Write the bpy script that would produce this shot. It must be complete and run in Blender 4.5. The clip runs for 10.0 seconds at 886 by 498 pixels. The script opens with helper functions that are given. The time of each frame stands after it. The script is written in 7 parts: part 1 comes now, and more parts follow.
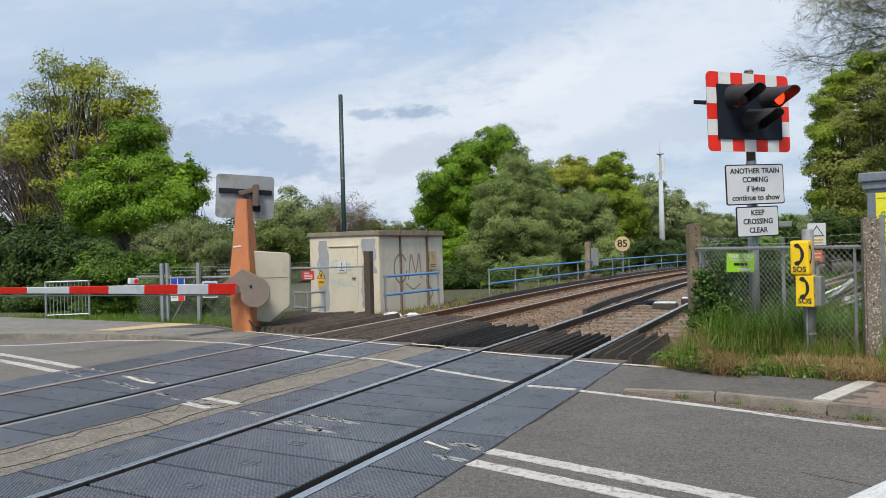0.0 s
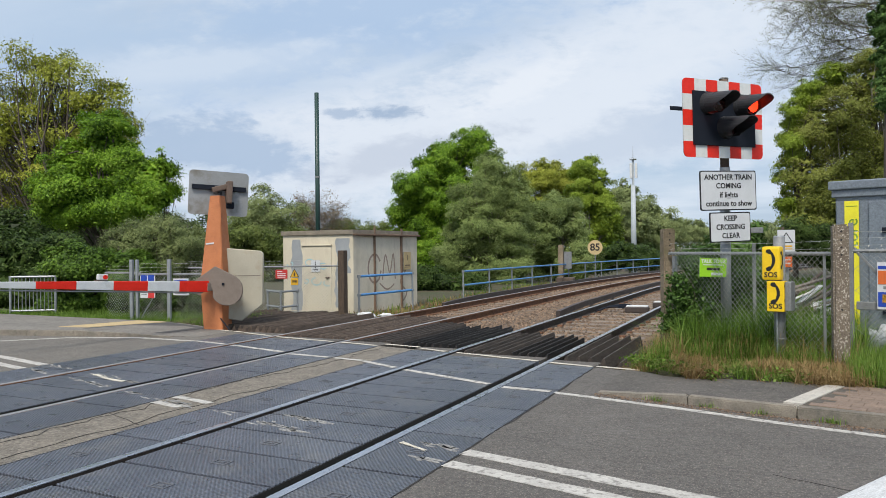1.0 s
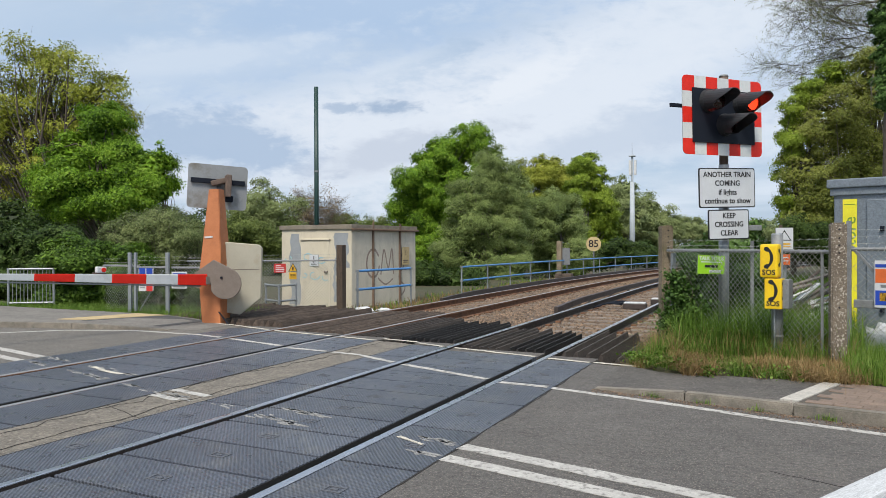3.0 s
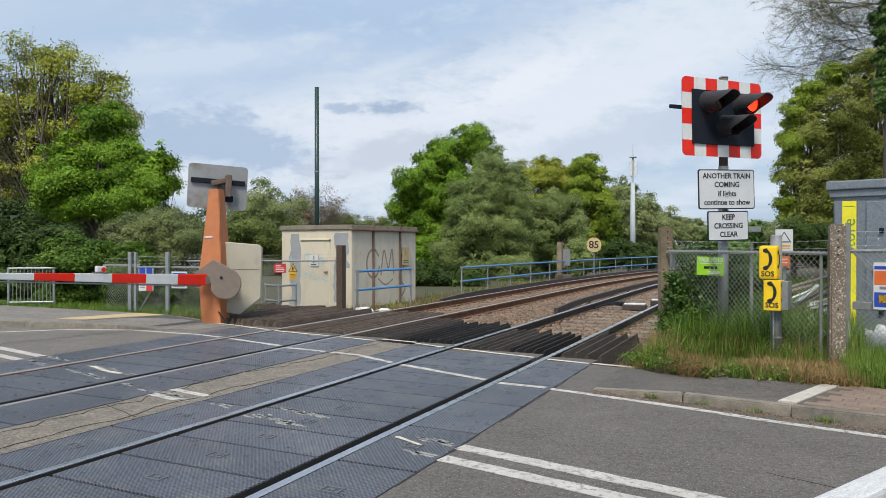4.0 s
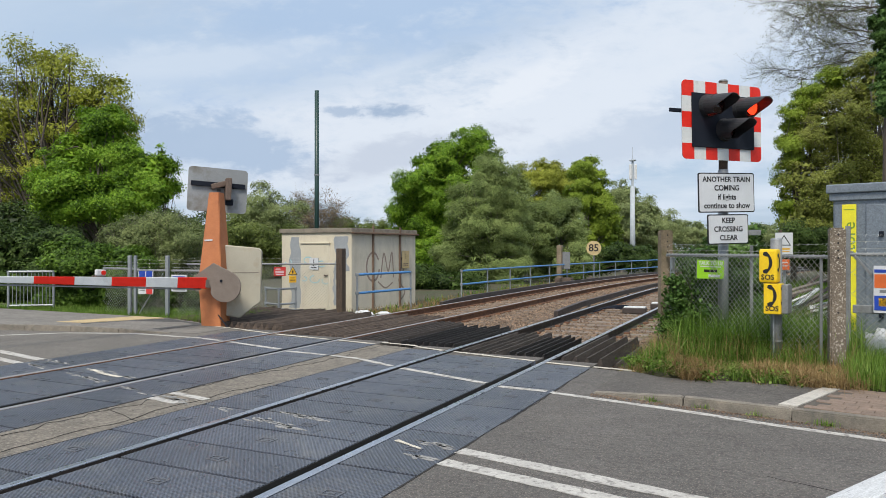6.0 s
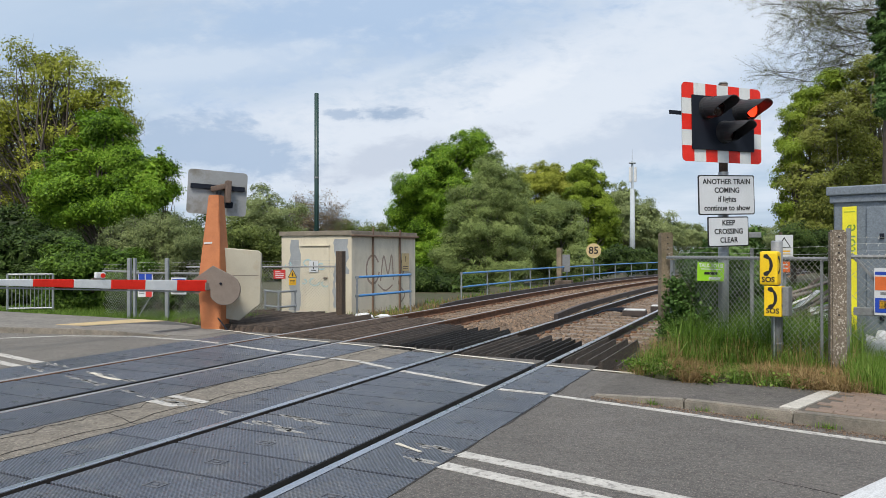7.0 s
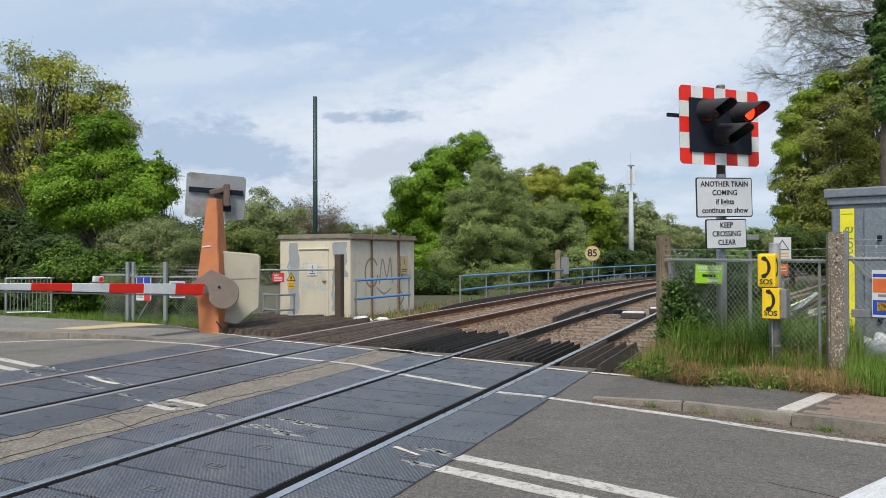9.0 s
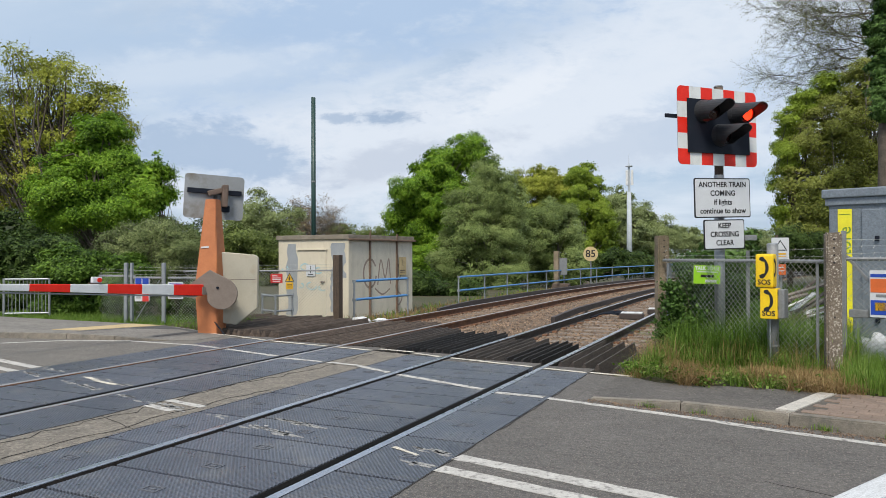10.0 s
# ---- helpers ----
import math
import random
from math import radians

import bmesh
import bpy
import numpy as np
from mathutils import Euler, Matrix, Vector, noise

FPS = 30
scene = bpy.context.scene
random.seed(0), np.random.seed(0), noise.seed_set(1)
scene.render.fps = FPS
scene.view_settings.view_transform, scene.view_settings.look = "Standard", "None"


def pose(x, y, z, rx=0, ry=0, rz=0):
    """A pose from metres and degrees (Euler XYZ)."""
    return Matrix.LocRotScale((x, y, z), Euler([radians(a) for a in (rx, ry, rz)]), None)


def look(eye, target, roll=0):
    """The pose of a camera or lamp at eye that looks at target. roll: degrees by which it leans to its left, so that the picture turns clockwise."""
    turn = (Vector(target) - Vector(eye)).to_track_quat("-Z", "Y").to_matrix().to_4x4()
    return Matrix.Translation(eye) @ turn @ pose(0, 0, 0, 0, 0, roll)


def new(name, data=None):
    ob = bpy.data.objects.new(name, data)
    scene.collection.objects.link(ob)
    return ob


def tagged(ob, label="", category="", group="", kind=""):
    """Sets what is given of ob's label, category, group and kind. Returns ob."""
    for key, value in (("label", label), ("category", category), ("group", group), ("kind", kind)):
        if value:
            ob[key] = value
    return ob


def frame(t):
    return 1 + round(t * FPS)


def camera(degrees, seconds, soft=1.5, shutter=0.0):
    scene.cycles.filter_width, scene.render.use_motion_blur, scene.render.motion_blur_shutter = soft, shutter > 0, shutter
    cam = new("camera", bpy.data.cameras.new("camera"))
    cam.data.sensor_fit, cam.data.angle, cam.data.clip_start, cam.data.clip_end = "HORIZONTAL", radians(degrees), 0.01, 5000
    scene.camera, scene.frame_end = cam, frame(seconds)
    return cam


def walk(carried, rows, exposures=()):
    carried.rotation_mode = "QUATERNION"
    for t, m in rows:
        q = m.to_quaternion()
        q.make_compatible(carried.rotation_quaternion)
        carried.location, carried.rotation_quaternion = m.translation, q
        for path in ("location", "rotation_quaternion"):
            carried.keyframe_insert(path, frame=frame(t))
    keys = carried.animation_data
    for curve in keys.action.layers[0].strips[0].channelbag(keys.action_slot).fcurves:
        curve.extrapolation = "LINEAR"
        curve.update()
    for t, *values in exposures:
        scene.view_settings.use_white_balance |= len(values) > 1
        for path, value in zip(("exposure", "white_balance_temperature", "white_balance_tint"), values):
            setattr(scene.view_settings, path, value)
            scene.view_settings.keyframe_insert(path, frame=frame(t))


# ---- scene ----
cam = camera(64.0, 10.0, soft=0.7)
EYE = Vector((2.695, 0.0, 1.42))


def aim(t, yaw, pitch, roll, dx=0.0, dy=0.0, dz=0.0):
    """A row of the hand-held camera: turn from the track's line, tilt, lean, and sway of the eye."""
    y, p = radians(yaw), radians(pitch)
    e = EYE + Vector((dx, dy, dz))
    return t, look(e, e + Vector((-math.sin(y) * math.cos(p), math.cos(y) * math.cos(p), math.sin(p))), roll)


walk(cam, [
    aim(0.0, 27.821, -0.017, -1.530, 0.027, 0.006, 0.016),
    aim(0.1, 27.05, 0.005, -1.48, 0.021, 0.006, 0.016),
    aim(0.2, 26.33, 0.03, -1.42, 0.014, 0.007, 0.015),
    aim(0.3, 25.96, 0.055, -1.36, 0.008, 0.008, 0.015),
    aim(0.5, 25.866, 0.081, -1.241, -0.001, 0.008, 0.014),
    aim(1.0, 25.656, 0.039, -0.609, -0.020, 0.008, 0.007),
    aim(1.5, 25.606, -0.109, -0.324, -0.021, 0.000, 0.004),
    aim(2.0, 25.601, -0.276, -0.225, -0.016, 0.007, 0.006),
    aim(2.5, 25.535, -0.340, -0.252, -0.022, 0.000, 0.003),
    aim(4.0, 25.586, -0.289, -0.012, -0.002, 0.001, 0.005),
    aim(4.5, 25.614, -0.281, -0.062, 0.004, 0.000, 0.001),
    aim(5.0, 25.595, -0.180, 0.000),
    aim(5.5, 25.584, -0.106, -0.003, -0.001, -0.001, 0.007),
    aim(7.0, 25.552, 0.182, -0.045, -0.012, 0.012, 0.005),
    aim(7.5, 25.563, 0.292, -0.104, -0.009, 0.018, 0.005),
    aim(8.0, 25.564, 0.360, -0.130, -0.008, 0.014, 0.006),
    aim(8.5, 25.522, 0.443, -0.227, -0.006, 0.014, 0.000),
    aim(9.0, 25.475, 0.413, -0.173, -0.001, 0.013, 0.007),
    aim(9.5, 25.404, 0.455, -0.179, -0.001, 0.012, 0.004),
    aim(10.0, 25.331, 0.481, -0.206, -0.002, 0.005, 0.003),
])

# ---- world and sun: a bright, half-clouded spring sky ----
SUN_EL, SUN_AZ = radians(54), radians(169)
world = bpy.data.worlds.new("world")
scene.world = world
world.use_nodes = True
wn, wl = world.node_tree.nodes, world.node_tree.links
wn.clear()


def wnode(kind, **values):
    n = wn.new(kind)
    for k, v in values.items():
        n.inputs[k].default_value = v
    return n


def wmath(op, a, b=0.0):
    n = wn.new("ShaderNodeMath")
    n.operation = op
    for i, v in enumerate((a, b)):
        if isinstance(v, (int, float)):
            n.inputs[i].default_value = v
        else:
            wl.new(v, n.inputs[i])
    return n.outputs[0]


def wmix(fac, a, b):
    n = wn.new("ShaderNodeMix")
    n.data_type = "RGBA"
    for sock, v in ((n.inputs[0], fac), (n.inputs[6], a), (n.inputs[7], b)):
        if isinstance(v, (tuple, int, float)):
            sock.default_value = v
        else:
            wl.new(v, sock)
    return n.outputs[2]


def wramp(v, lo, hi):
    n = wn.new("ShaderNodeMapRange")
    n.interpolation_type = "SMOOTHSTEP"
    wl.new(v, n.inputs[0])
    n.inputs[1].default_value, n.inputs[2].default_value = lo, hi
    return n.outputs[0]


sky = wn.new("ShaderNodeTexSky")
sky.sky_type, sky.sun_disc = "NISHITA", False
sky.sun_elevation, sky.sun_rotation = SUN_EL, SUN_AZ
sky.air_density, sky.dust_density, sky.ozone_density = 1.0, 1.5, 1.0
coord = wn.new("ShaderNodeTexCoord")
sep = wn.new("ShaderNodeSeparateXYZ")
wl.new(coord.outputs["Generated"], sep.inputs[0])
up = wmath("ADD", wmath("MAXIMUM", sep.outputs[2], 0.0), 0.16)
comb = wn.new("ShaderNodeCombineXYZ")
wl.new(wmath("DIVIDE", sep.outputs[0], up), comb.inputs[0])
wl.new(wmath("DIVIDE", sep.outputs[1], up), comb.inputs[1])
turn = wn.new("ShaderNodeMapping")
turn.inputs["Rotation"].default_value = (0, 0, radians(28))
turn.inputs["Scale"].default_value = (0.75, 1.5, 1.0)
wl.new(comb.outputs[0], turn.inputs["Vector"])


def wnoise(scale, detail, shift):
    m = wn.new("ShaderNodeVectorMath")
    wl.new(turn.outputs[0], m.inputs[0])
    m.inputs[1].default_value = (shift, shift * 0.6, shift * 0.3)
    n = wnode("ShaderNodeTexNoise", Scale=scale, Detail=detail, Roughness=0.52, Distortion=0.25)
    wl.new(m.outputs[0], n.inputs["Vector"])
    return n.outputs[0]


scaled = wn.new("ShaderNodeVectorMath")
scaled.operation = "SCALE"
wl.new(sky.outputs[0], scaled.inputs[0])
scaled.inputs["Scale"].default_value = 0.10
veil = wmix(0.80, scaled.outputs[0], (0.43, 0.545, 0.70, 1))
white = wmix(wramp(wnoise(0.85, 7, 3.1), 0.36, 0.66), veil, (0.61, 0.685, 0.78, 1))
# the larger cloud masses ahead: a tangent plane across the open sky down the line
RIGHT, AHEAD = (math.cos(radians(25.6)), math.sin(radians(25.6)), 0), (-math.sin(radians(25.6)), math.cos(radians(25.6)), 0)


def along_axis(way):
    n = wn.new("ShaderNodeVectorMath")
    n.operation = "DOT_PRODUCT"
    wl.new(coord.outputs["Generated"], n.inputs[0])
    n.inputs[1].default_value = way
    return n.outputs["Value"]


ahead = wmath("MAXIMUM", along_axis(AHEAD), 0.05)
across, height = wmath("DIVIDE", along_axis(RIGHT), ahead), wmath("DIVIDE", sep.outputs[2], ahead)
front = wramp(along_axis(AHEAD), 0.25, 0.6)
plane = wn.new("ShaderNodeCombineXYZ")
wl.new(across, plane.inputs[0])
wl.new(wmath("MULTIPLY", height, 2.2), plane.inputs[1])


def billow(scale, detail=6, rough=0.58):
    n = wnode("ShaderNodeTexNoise", Scale=scale, Detail=detail, Roughness=rough, Distortion=0.3)
    wl.new(plane.outputs[0], n.inputs["Vector"])
    return wmath("SUBTRACT", n.outputs[0], 0.5)


BROAD, FINE, WISP = billow(3.5), billow(13.0, 8, 0.62), billow(38.0, 5, 0.6)


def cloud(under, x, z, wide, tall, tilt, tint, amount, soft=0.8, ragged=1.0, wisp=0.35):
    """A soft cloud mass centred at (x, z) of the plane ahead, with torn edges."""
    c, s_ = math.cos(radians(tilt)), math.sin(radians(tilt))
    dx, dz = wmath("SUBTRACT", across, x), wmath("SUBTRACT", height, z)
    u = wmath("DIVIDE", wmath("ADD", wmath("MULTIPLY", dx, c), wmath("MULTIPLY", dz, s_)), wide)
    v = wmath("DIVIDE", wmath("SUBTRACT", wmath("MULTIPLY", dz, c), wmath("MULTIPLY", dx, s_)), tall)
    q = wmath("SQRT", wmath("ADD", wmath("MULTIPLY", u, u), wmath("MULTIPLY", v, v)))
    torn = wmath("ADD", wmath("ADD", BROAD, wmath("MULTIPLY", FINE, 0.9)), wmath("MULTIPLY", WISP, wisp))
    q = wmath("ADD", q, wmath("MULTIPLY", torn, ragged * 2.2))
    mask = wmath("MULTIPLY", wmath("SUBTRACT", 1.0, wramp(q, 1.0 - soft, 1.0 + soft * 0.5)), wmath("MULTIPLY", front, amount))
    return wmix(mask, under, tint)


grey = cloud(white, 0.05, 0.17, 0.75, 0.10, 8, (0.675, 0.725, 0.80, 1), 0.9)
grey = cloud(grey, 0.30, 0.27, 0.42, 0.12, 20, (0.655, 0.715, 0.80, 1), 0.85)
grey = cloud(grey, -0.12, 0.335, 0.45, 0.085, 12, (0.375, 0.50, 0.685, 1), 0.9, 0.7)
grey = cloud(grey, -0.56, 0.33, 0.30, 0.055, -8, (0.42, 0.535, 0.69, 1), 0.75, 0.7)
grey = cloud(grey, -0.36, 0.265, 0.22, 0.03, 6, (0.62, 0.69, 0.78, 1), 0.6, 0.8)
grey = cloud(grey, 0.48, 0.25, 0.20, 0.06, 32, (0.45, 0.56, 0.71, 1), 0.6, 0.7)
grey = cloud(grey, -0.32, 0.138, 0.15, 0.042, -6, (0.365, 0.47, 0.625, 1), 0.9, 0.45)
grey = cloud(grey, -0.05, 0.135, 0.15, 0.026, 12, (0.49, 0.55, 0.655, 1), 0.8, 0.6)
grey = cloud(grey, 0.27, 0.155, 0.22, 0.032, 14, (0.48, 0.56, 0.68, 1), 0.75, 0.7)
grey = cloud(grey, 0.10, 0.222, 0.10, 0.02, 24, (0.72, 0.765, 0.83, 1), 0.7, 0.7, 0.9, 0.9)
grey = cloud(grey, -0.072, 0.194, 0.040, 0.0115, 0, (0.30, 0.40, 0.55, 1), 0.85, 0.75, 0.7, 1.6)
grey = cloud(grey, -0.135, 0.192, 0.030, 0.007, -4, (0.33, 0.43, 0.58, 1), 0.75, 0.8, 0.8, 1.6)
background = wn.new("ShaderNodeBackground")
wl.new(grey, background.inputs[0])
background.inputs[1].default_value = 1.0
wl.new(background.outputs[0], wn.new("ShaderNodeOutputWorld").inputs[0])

sun = new("sun", bpy.data.lights.new("sun", "SUN"))
sun.data.energy, sun.data.angle, sun.data.color = 3.5, radians(18), (1.0, 0.93, 0.82)
sun.matrix_world = look((5.4, -27.6, 38.6), (0, 0, 0))
scene.view_settings.exposure = 0.2

# ---- materials ----


def colour(c, alpha=1.0):
    return (c[0], c[1], c[2], alpha)


def material(name, a, b=None, scale=3.0, rough=0.7, fine=70.0, fine_amount=0.3, bump=0.15, bump_scale=90.0, metal=0.0,
             stain=None, stain_scale=1.5, stain_range=(0.55, 0.7), rand=0.0, island=0.0, stretch=(1, 1, 1), local=False, specular=0.5):
    """A surface with colour at two scales, stains and fine relief, in metres. rand: how much the pieces differ in brightness."""
    m = bpy.data.materials.new(name)
    m.use_nodes = True
    n, l = m.node_tree.nodes, m.node_tree.links
    p = n["Principled BSDF"]
    b = b or tuple(x * 0.7 for x in a)
    mapping = n.new("ShaderNodeMapping")
    mapping.inputs["Scale"].default_value = stretch
    if local:
        l.new(n.new("ShaderNodeTexCoord").outputs["Object"], mapping.inputs[0])
    else:
        l.new(n.new("ShaderNodeNewGeometry").outputs["Position"], mapping.inputs[0])

    def tex(s, detail):
        t = n.new("ShaderNodeTexNoise")
        t.inputs["Scale"].default_value, t.inputs["Detail"].default_value = s, detail
        t.inputs["Roughness"].default_value = 0.6
        l.new(mapping.outputs[0], t.inputs["Vector"])
        return t.outputs[0]

    def mix(f, x, y, mode="MIX"):
        k = n.new("ShaderNodeMix")
        k.data_type, k.blend_type = "RGBA", mode
        for sock, v in ((k.inputs[0], f), (k.inputs[6], x), (k.inputs[7], y)):
            if isinstance(v, (tuple, float, int)):
                sock.default_value = v
            else:
                l.new(v, sock)
        return k.outputs[2]

    def span(v, lo, hi, to_lo=0.0, to_hi=1.0):
        k = n.new("ShaderNodeMapRange")
        l.new(v, k.inputs[0])
        for i, q in enumerate((lo, hi, to_lo, to_hi)):
            k.inputs[i + 1].default_value = q
        return k.outputs[0]

    c = mix(span(tex(scale, 5), 0.3, 0.7), colour(a), colour(b))
    f = span(tex(fine, 3), 0.25, 0.75, 1 - fine_amount, 1 + fine_amount)
    grey = n.new("ShaderNodeCombineColor")
    for i in range(3):
        l.new(f, grey.inputs[i])
    c = mix(1.0, c, grey.outputs[0], "MULTIPLY")
    if stain:
        c = mix(span(tex(stain_scale, 7), *stain_range), c, colour(stain))
    if rand or island:
        src = n.new("ShaderNodeObjectInfo").outputs["Random"] if rand else n.new("ShaderNodeNewGeometry").outputs["Random Per Island"]
        q = rand or island
        r = span(src, 0, 1, 1 - q, 1 + q)
        g2 = n.new("ShaderNodeCombineColor")
        for i in range(3):
            l.new(r, g2.inputs[i])
        c = mix(1.0, c, g2.outputs[0], "MULTIPLY")
    l.new(c, p.inputs["Base Color"])
    l.new(span(tex(scale * 4, 4), 0.3, 0.7, max(0.03, rough - 0.1), min(1, rough + 0.1)), p.inputs["Roughness"])
    p.inputs["Metallic"].default_value = metal
    p.inputs["Specular IOR Level"].default_value = specular
    if bump:
        k = n.new("ShaderNodeBump")
        k.inputs["Strength"].default_value, k.inputs["Distance"].default_value = bump, 0.02
        l.new(tex(bump_scale, 4), k.inputs["Height"])
        l.new(k.outputs[0], p.inputs["Normal"])
    return m


def leaf_material(name, cols, translucency=0.10, rough=0.55):
    """Leaves: each leaf takes its own tone, clumps darken as painted shade, and light comes through."""
    m = bpy.data.materials.new(name)
    m.use_nodes = True
    n, l = m.node_tree.nodes, m.node_tree.links
    p = n["Principled BSDF"]
    ramp = n.new("ShaderNodeValToRGB")
    e = ramp.color_ramp.elements
    e[0].position, e[1].position = 0.0, 1.0
    e[0].color, e[1].color = colour(cols[0]), colour(cols[-1])
    for i, c in enumerate(cols[1:-1]):
        e.new((i + 1) / (len(cols) - 1)).color = colour(c)
    # Clump-sized noise darkens the colour, imitating shaded gaps in the crown.
    noise_tex = n.new("ShaderNodeTexNoise")
    noise_tex.inputs["Scale"].default_value = 0.8
    geo = n.new("ShaderNodeNewGeometry")
    l.new(geo.outputs["Position"], noise_tex.inputs["Vector"])
    add = n.new("ShaderNodeMath")
    add.operation = "MULTIPLY_ADD"
    l.new(noise_tex.outputs[0], add.inputs[0])
    add.inputs[1].default_value = 1.5
    sub = n.new("ShaderNodeMath")
    sub.operation = "MULTIPLY_ADD"
    l.new(geo.outputs["Random Per Island"], sub.inputs[0])
    sub.inputs[1].default_value, sub.inputs[2].default_value = 0.80, -0.66
    l.new(sub.outputs[0], add.inputs[2])
    l.new(add.outputs[0], ramp.inputs[0])
    l.new(ramp.outputs[0], p.inputs["Base Color"])
    p.inputs["Roughness"].default_value = rough
    p.inputs["Specular IOR Level"].default_value = 0.2
    t = n.new("ShaderNodeBsdfTranslucent")
    l.new(ramp.outputs[0], t.inputs[0])
    k = n.new("ShaderNodeMixShader")
    k.inputs[0].default_value = translucency
    l.new(p.outputs[0], k.inputs[1])
    l.new(t.outputs[0], k.inputs[2])
    l.new(k.outputs[0], n["Material Output"].inputs[0])
    return m


def glow(name, c, strength):
    m = bpy.data.materials.new(name)
    m.use_nodes = True
    p = m.node_tree.nodes["Principled BSDF"]
    p.inputs["Base Color"].default_value = colour(c)
    p.inputs["Emission Color"].default_value = colour(c)
    p.inputs["Emission Strength"].default_value = strength
    p.inputs["Roughness"].default_value = 0.3
    return m


def studded(name):
    """Dark rubber with a fine raised stud pattern, dusty in patches; sky sheen and stud shade are in its colour."""
    # The blue of both tones paints in the sky's reflection.
    m = material(name, (0.072, 0.082, 0.108), (0.106, 0.118, 0.148), scale=1.6, rough=0.34, fine=220, fine_amount=0.2, bump=0,
                 stain=(0.17, 0.17, 0.17), stain_scale=2.3, stain_range=(0.52, 0.85), rand=0.12)
    n, l = m.node_tree.nodes, m.node_tree.links
    p = n["Principled BSDF"]
    pos = n.new("ShaderNodeSeparateXYZ")
    l.new(n.new("ShaderNodeNewGeometry").outputs["Position"], pos.inputs[0])

    def op(kind, a, b=0.0):
        k = n.new("ShaderNodeMath")
        k.operation = kind
        k.inputs[2].default_value = 0.5
        for i, v in enumerate((a, b)):
            if isinstance(v, (int, float)):
                k.inputs[i].default_value = v
            else:
                l.new(v, k.inputs[i])
        return k.outputs[0]

    period = 0.016
    u = op("MULTIPLY", pos.outputs[0], math.pi / period)  # studs in staggered rows
    v = op("MULTIPLY", pos.outputs[1], math.pi / period * 0.85)
    h = op("MULTIPLY_ADD", op("MULTIPLY", op("SINE", u), op("SINE", v)), 0.5)
    # Base colour darkened between the studs, as painted shade.
    ramp = n.new("ShaderNodeMapRange")
    l.new(h, ramp.inputs[0])
    for i, q in enumerate((0.25, 0.75, 0.55, 1.2)):
        ramp.inputs[i + 1].default_value = q
    base = p.inputs["Base Color"].links[0].from_socket
    g = n.new("ShaderNodeCombineColor")
    for i in range(3):
        l.new(ramp.outputs[0], g.inputs[i])
    k = n.new("ShaderNodeMix")
    k.data_type, k.blend_type = "RGBA", "MULTIPLY"
    k.inputs[0].default_value = 1.0
    l.new(base, k.inputs[6])
    l.new(g.outputs[0], k.inputs[7])
    l.new(k.outputs[2], p.inputs["Base Color"])
    b = n.new("ShaderNodeBump")
    b.inputs["Strength"].default_value, b.inputs["Distance"].default_value = 0.9, 0.01
    l.new(h, b.inputs["Height"])
    l.new(b.outputs[0], p.inputs["Normal"])
    return m


ASPHALT = material("asphalt", (0.122, 0.113, 0.106), (0.088, 0.083, 0.079), scale=1.1, rough=0.85, fine=24, fine_amount=0.45, bump=1.0, bump_scale=60,
                   stain=(0.29, 0.255, 0.215), stain_scale=72, stain_range=(0.53, 0.68))
ASPHALT_OLD = material("old_asphalt", (0.225, 0.20, 0.165), (0.135, 0.12, 0.102), scale=5, rough=0.9, fine=28, fine_amount=0.45, bump=1.0, bump_scale=60,
                       stain=(0.36, 0.32, 0.27), stain_scale=48, stain_range=(0.55, 0.68))
FOOTWAY = material("footway_asphalt", (0.118, 0.107, 0.097), (0.082, 0.076, 0.071), scale=2.0, rough=0.9, fine=30, fine_amount=0.35, bump=0.8, bump_scale=80,
                   stain=(0.26, 0.235, 0.205), stain_scale=65, stain_range=(0.56, 0.7))
KERB = material("kerb_concrete", (0.25, 0.22, 0.18), (0.145, 0.13, 0.11), scale=7, rough=0.9, fine=100, fine_amount=0.3, bump=0.4, rand=0.15,
                stain=(0.10, 0.10, 0.085), stain_scale=5, stain_range=(0.55, 0.75))
ROAD_PAINT = material("road_paint", (0.50, 0.485, 0.455), (0.37, 0.355, 0.335), scale=6, rough=0.75, fine=60, fine_amount=0.18, bump=0.3, bump_scale=80,
                      stain=(0.18, 0.17, 0.16), stain_scale=18, stain_range=(0.52, 0.66))
CREAM_PAINT = material("worn_cream_paint", (0.60, 0.56, 0.47), (0.42, 0.39, 0.34), scale=8, rough=0.8, stain=(0.2, 0.19, 0.18), stain_scale=12, stain_range=(0.55, 0.75))
RUBBER = studded("studded_rubber")
PIT = material("dark_gap", (0.02, 0.02, 0.02), (0.03, 0.028, 0.025), rough=0.9)
RAIL_TOP = material("polished_rail", (0.62, 0.63, 0.66), (0.5, 0.5, 0.53), scale=2, rough=0.3, metal=1.0, fine_amount=0.1, bump=0.03)
RAIL_SIDE = material("rusty_rail", (0.19, 0.090, 0.046), (0.085, 0.044, 0.027), scale=5, rough=0.85, fine_amount=0.4, bump=0.3)
RAIL_BLACK = material("black_rail_side", (0.045, 0.033, 0.027), (0.022, 0.018, 0.016), scale=5, rough=0.7, fine_amount=0.4, bump=0.3)
RAIL_DARK = material("dark_conductor_steel", (0.035, 0.028, 0.026), (0.06, 0.045, 0.04), scale=4, rough=0.55)
SLEEPER = material("weathered_sleeper", (0.20, 0.15, 0.11), (0.12, 0.09, 0.068), scale=5, rough=0.9, rand=0.2, fine_amount=0.4, stretch=(1, 5, 1))
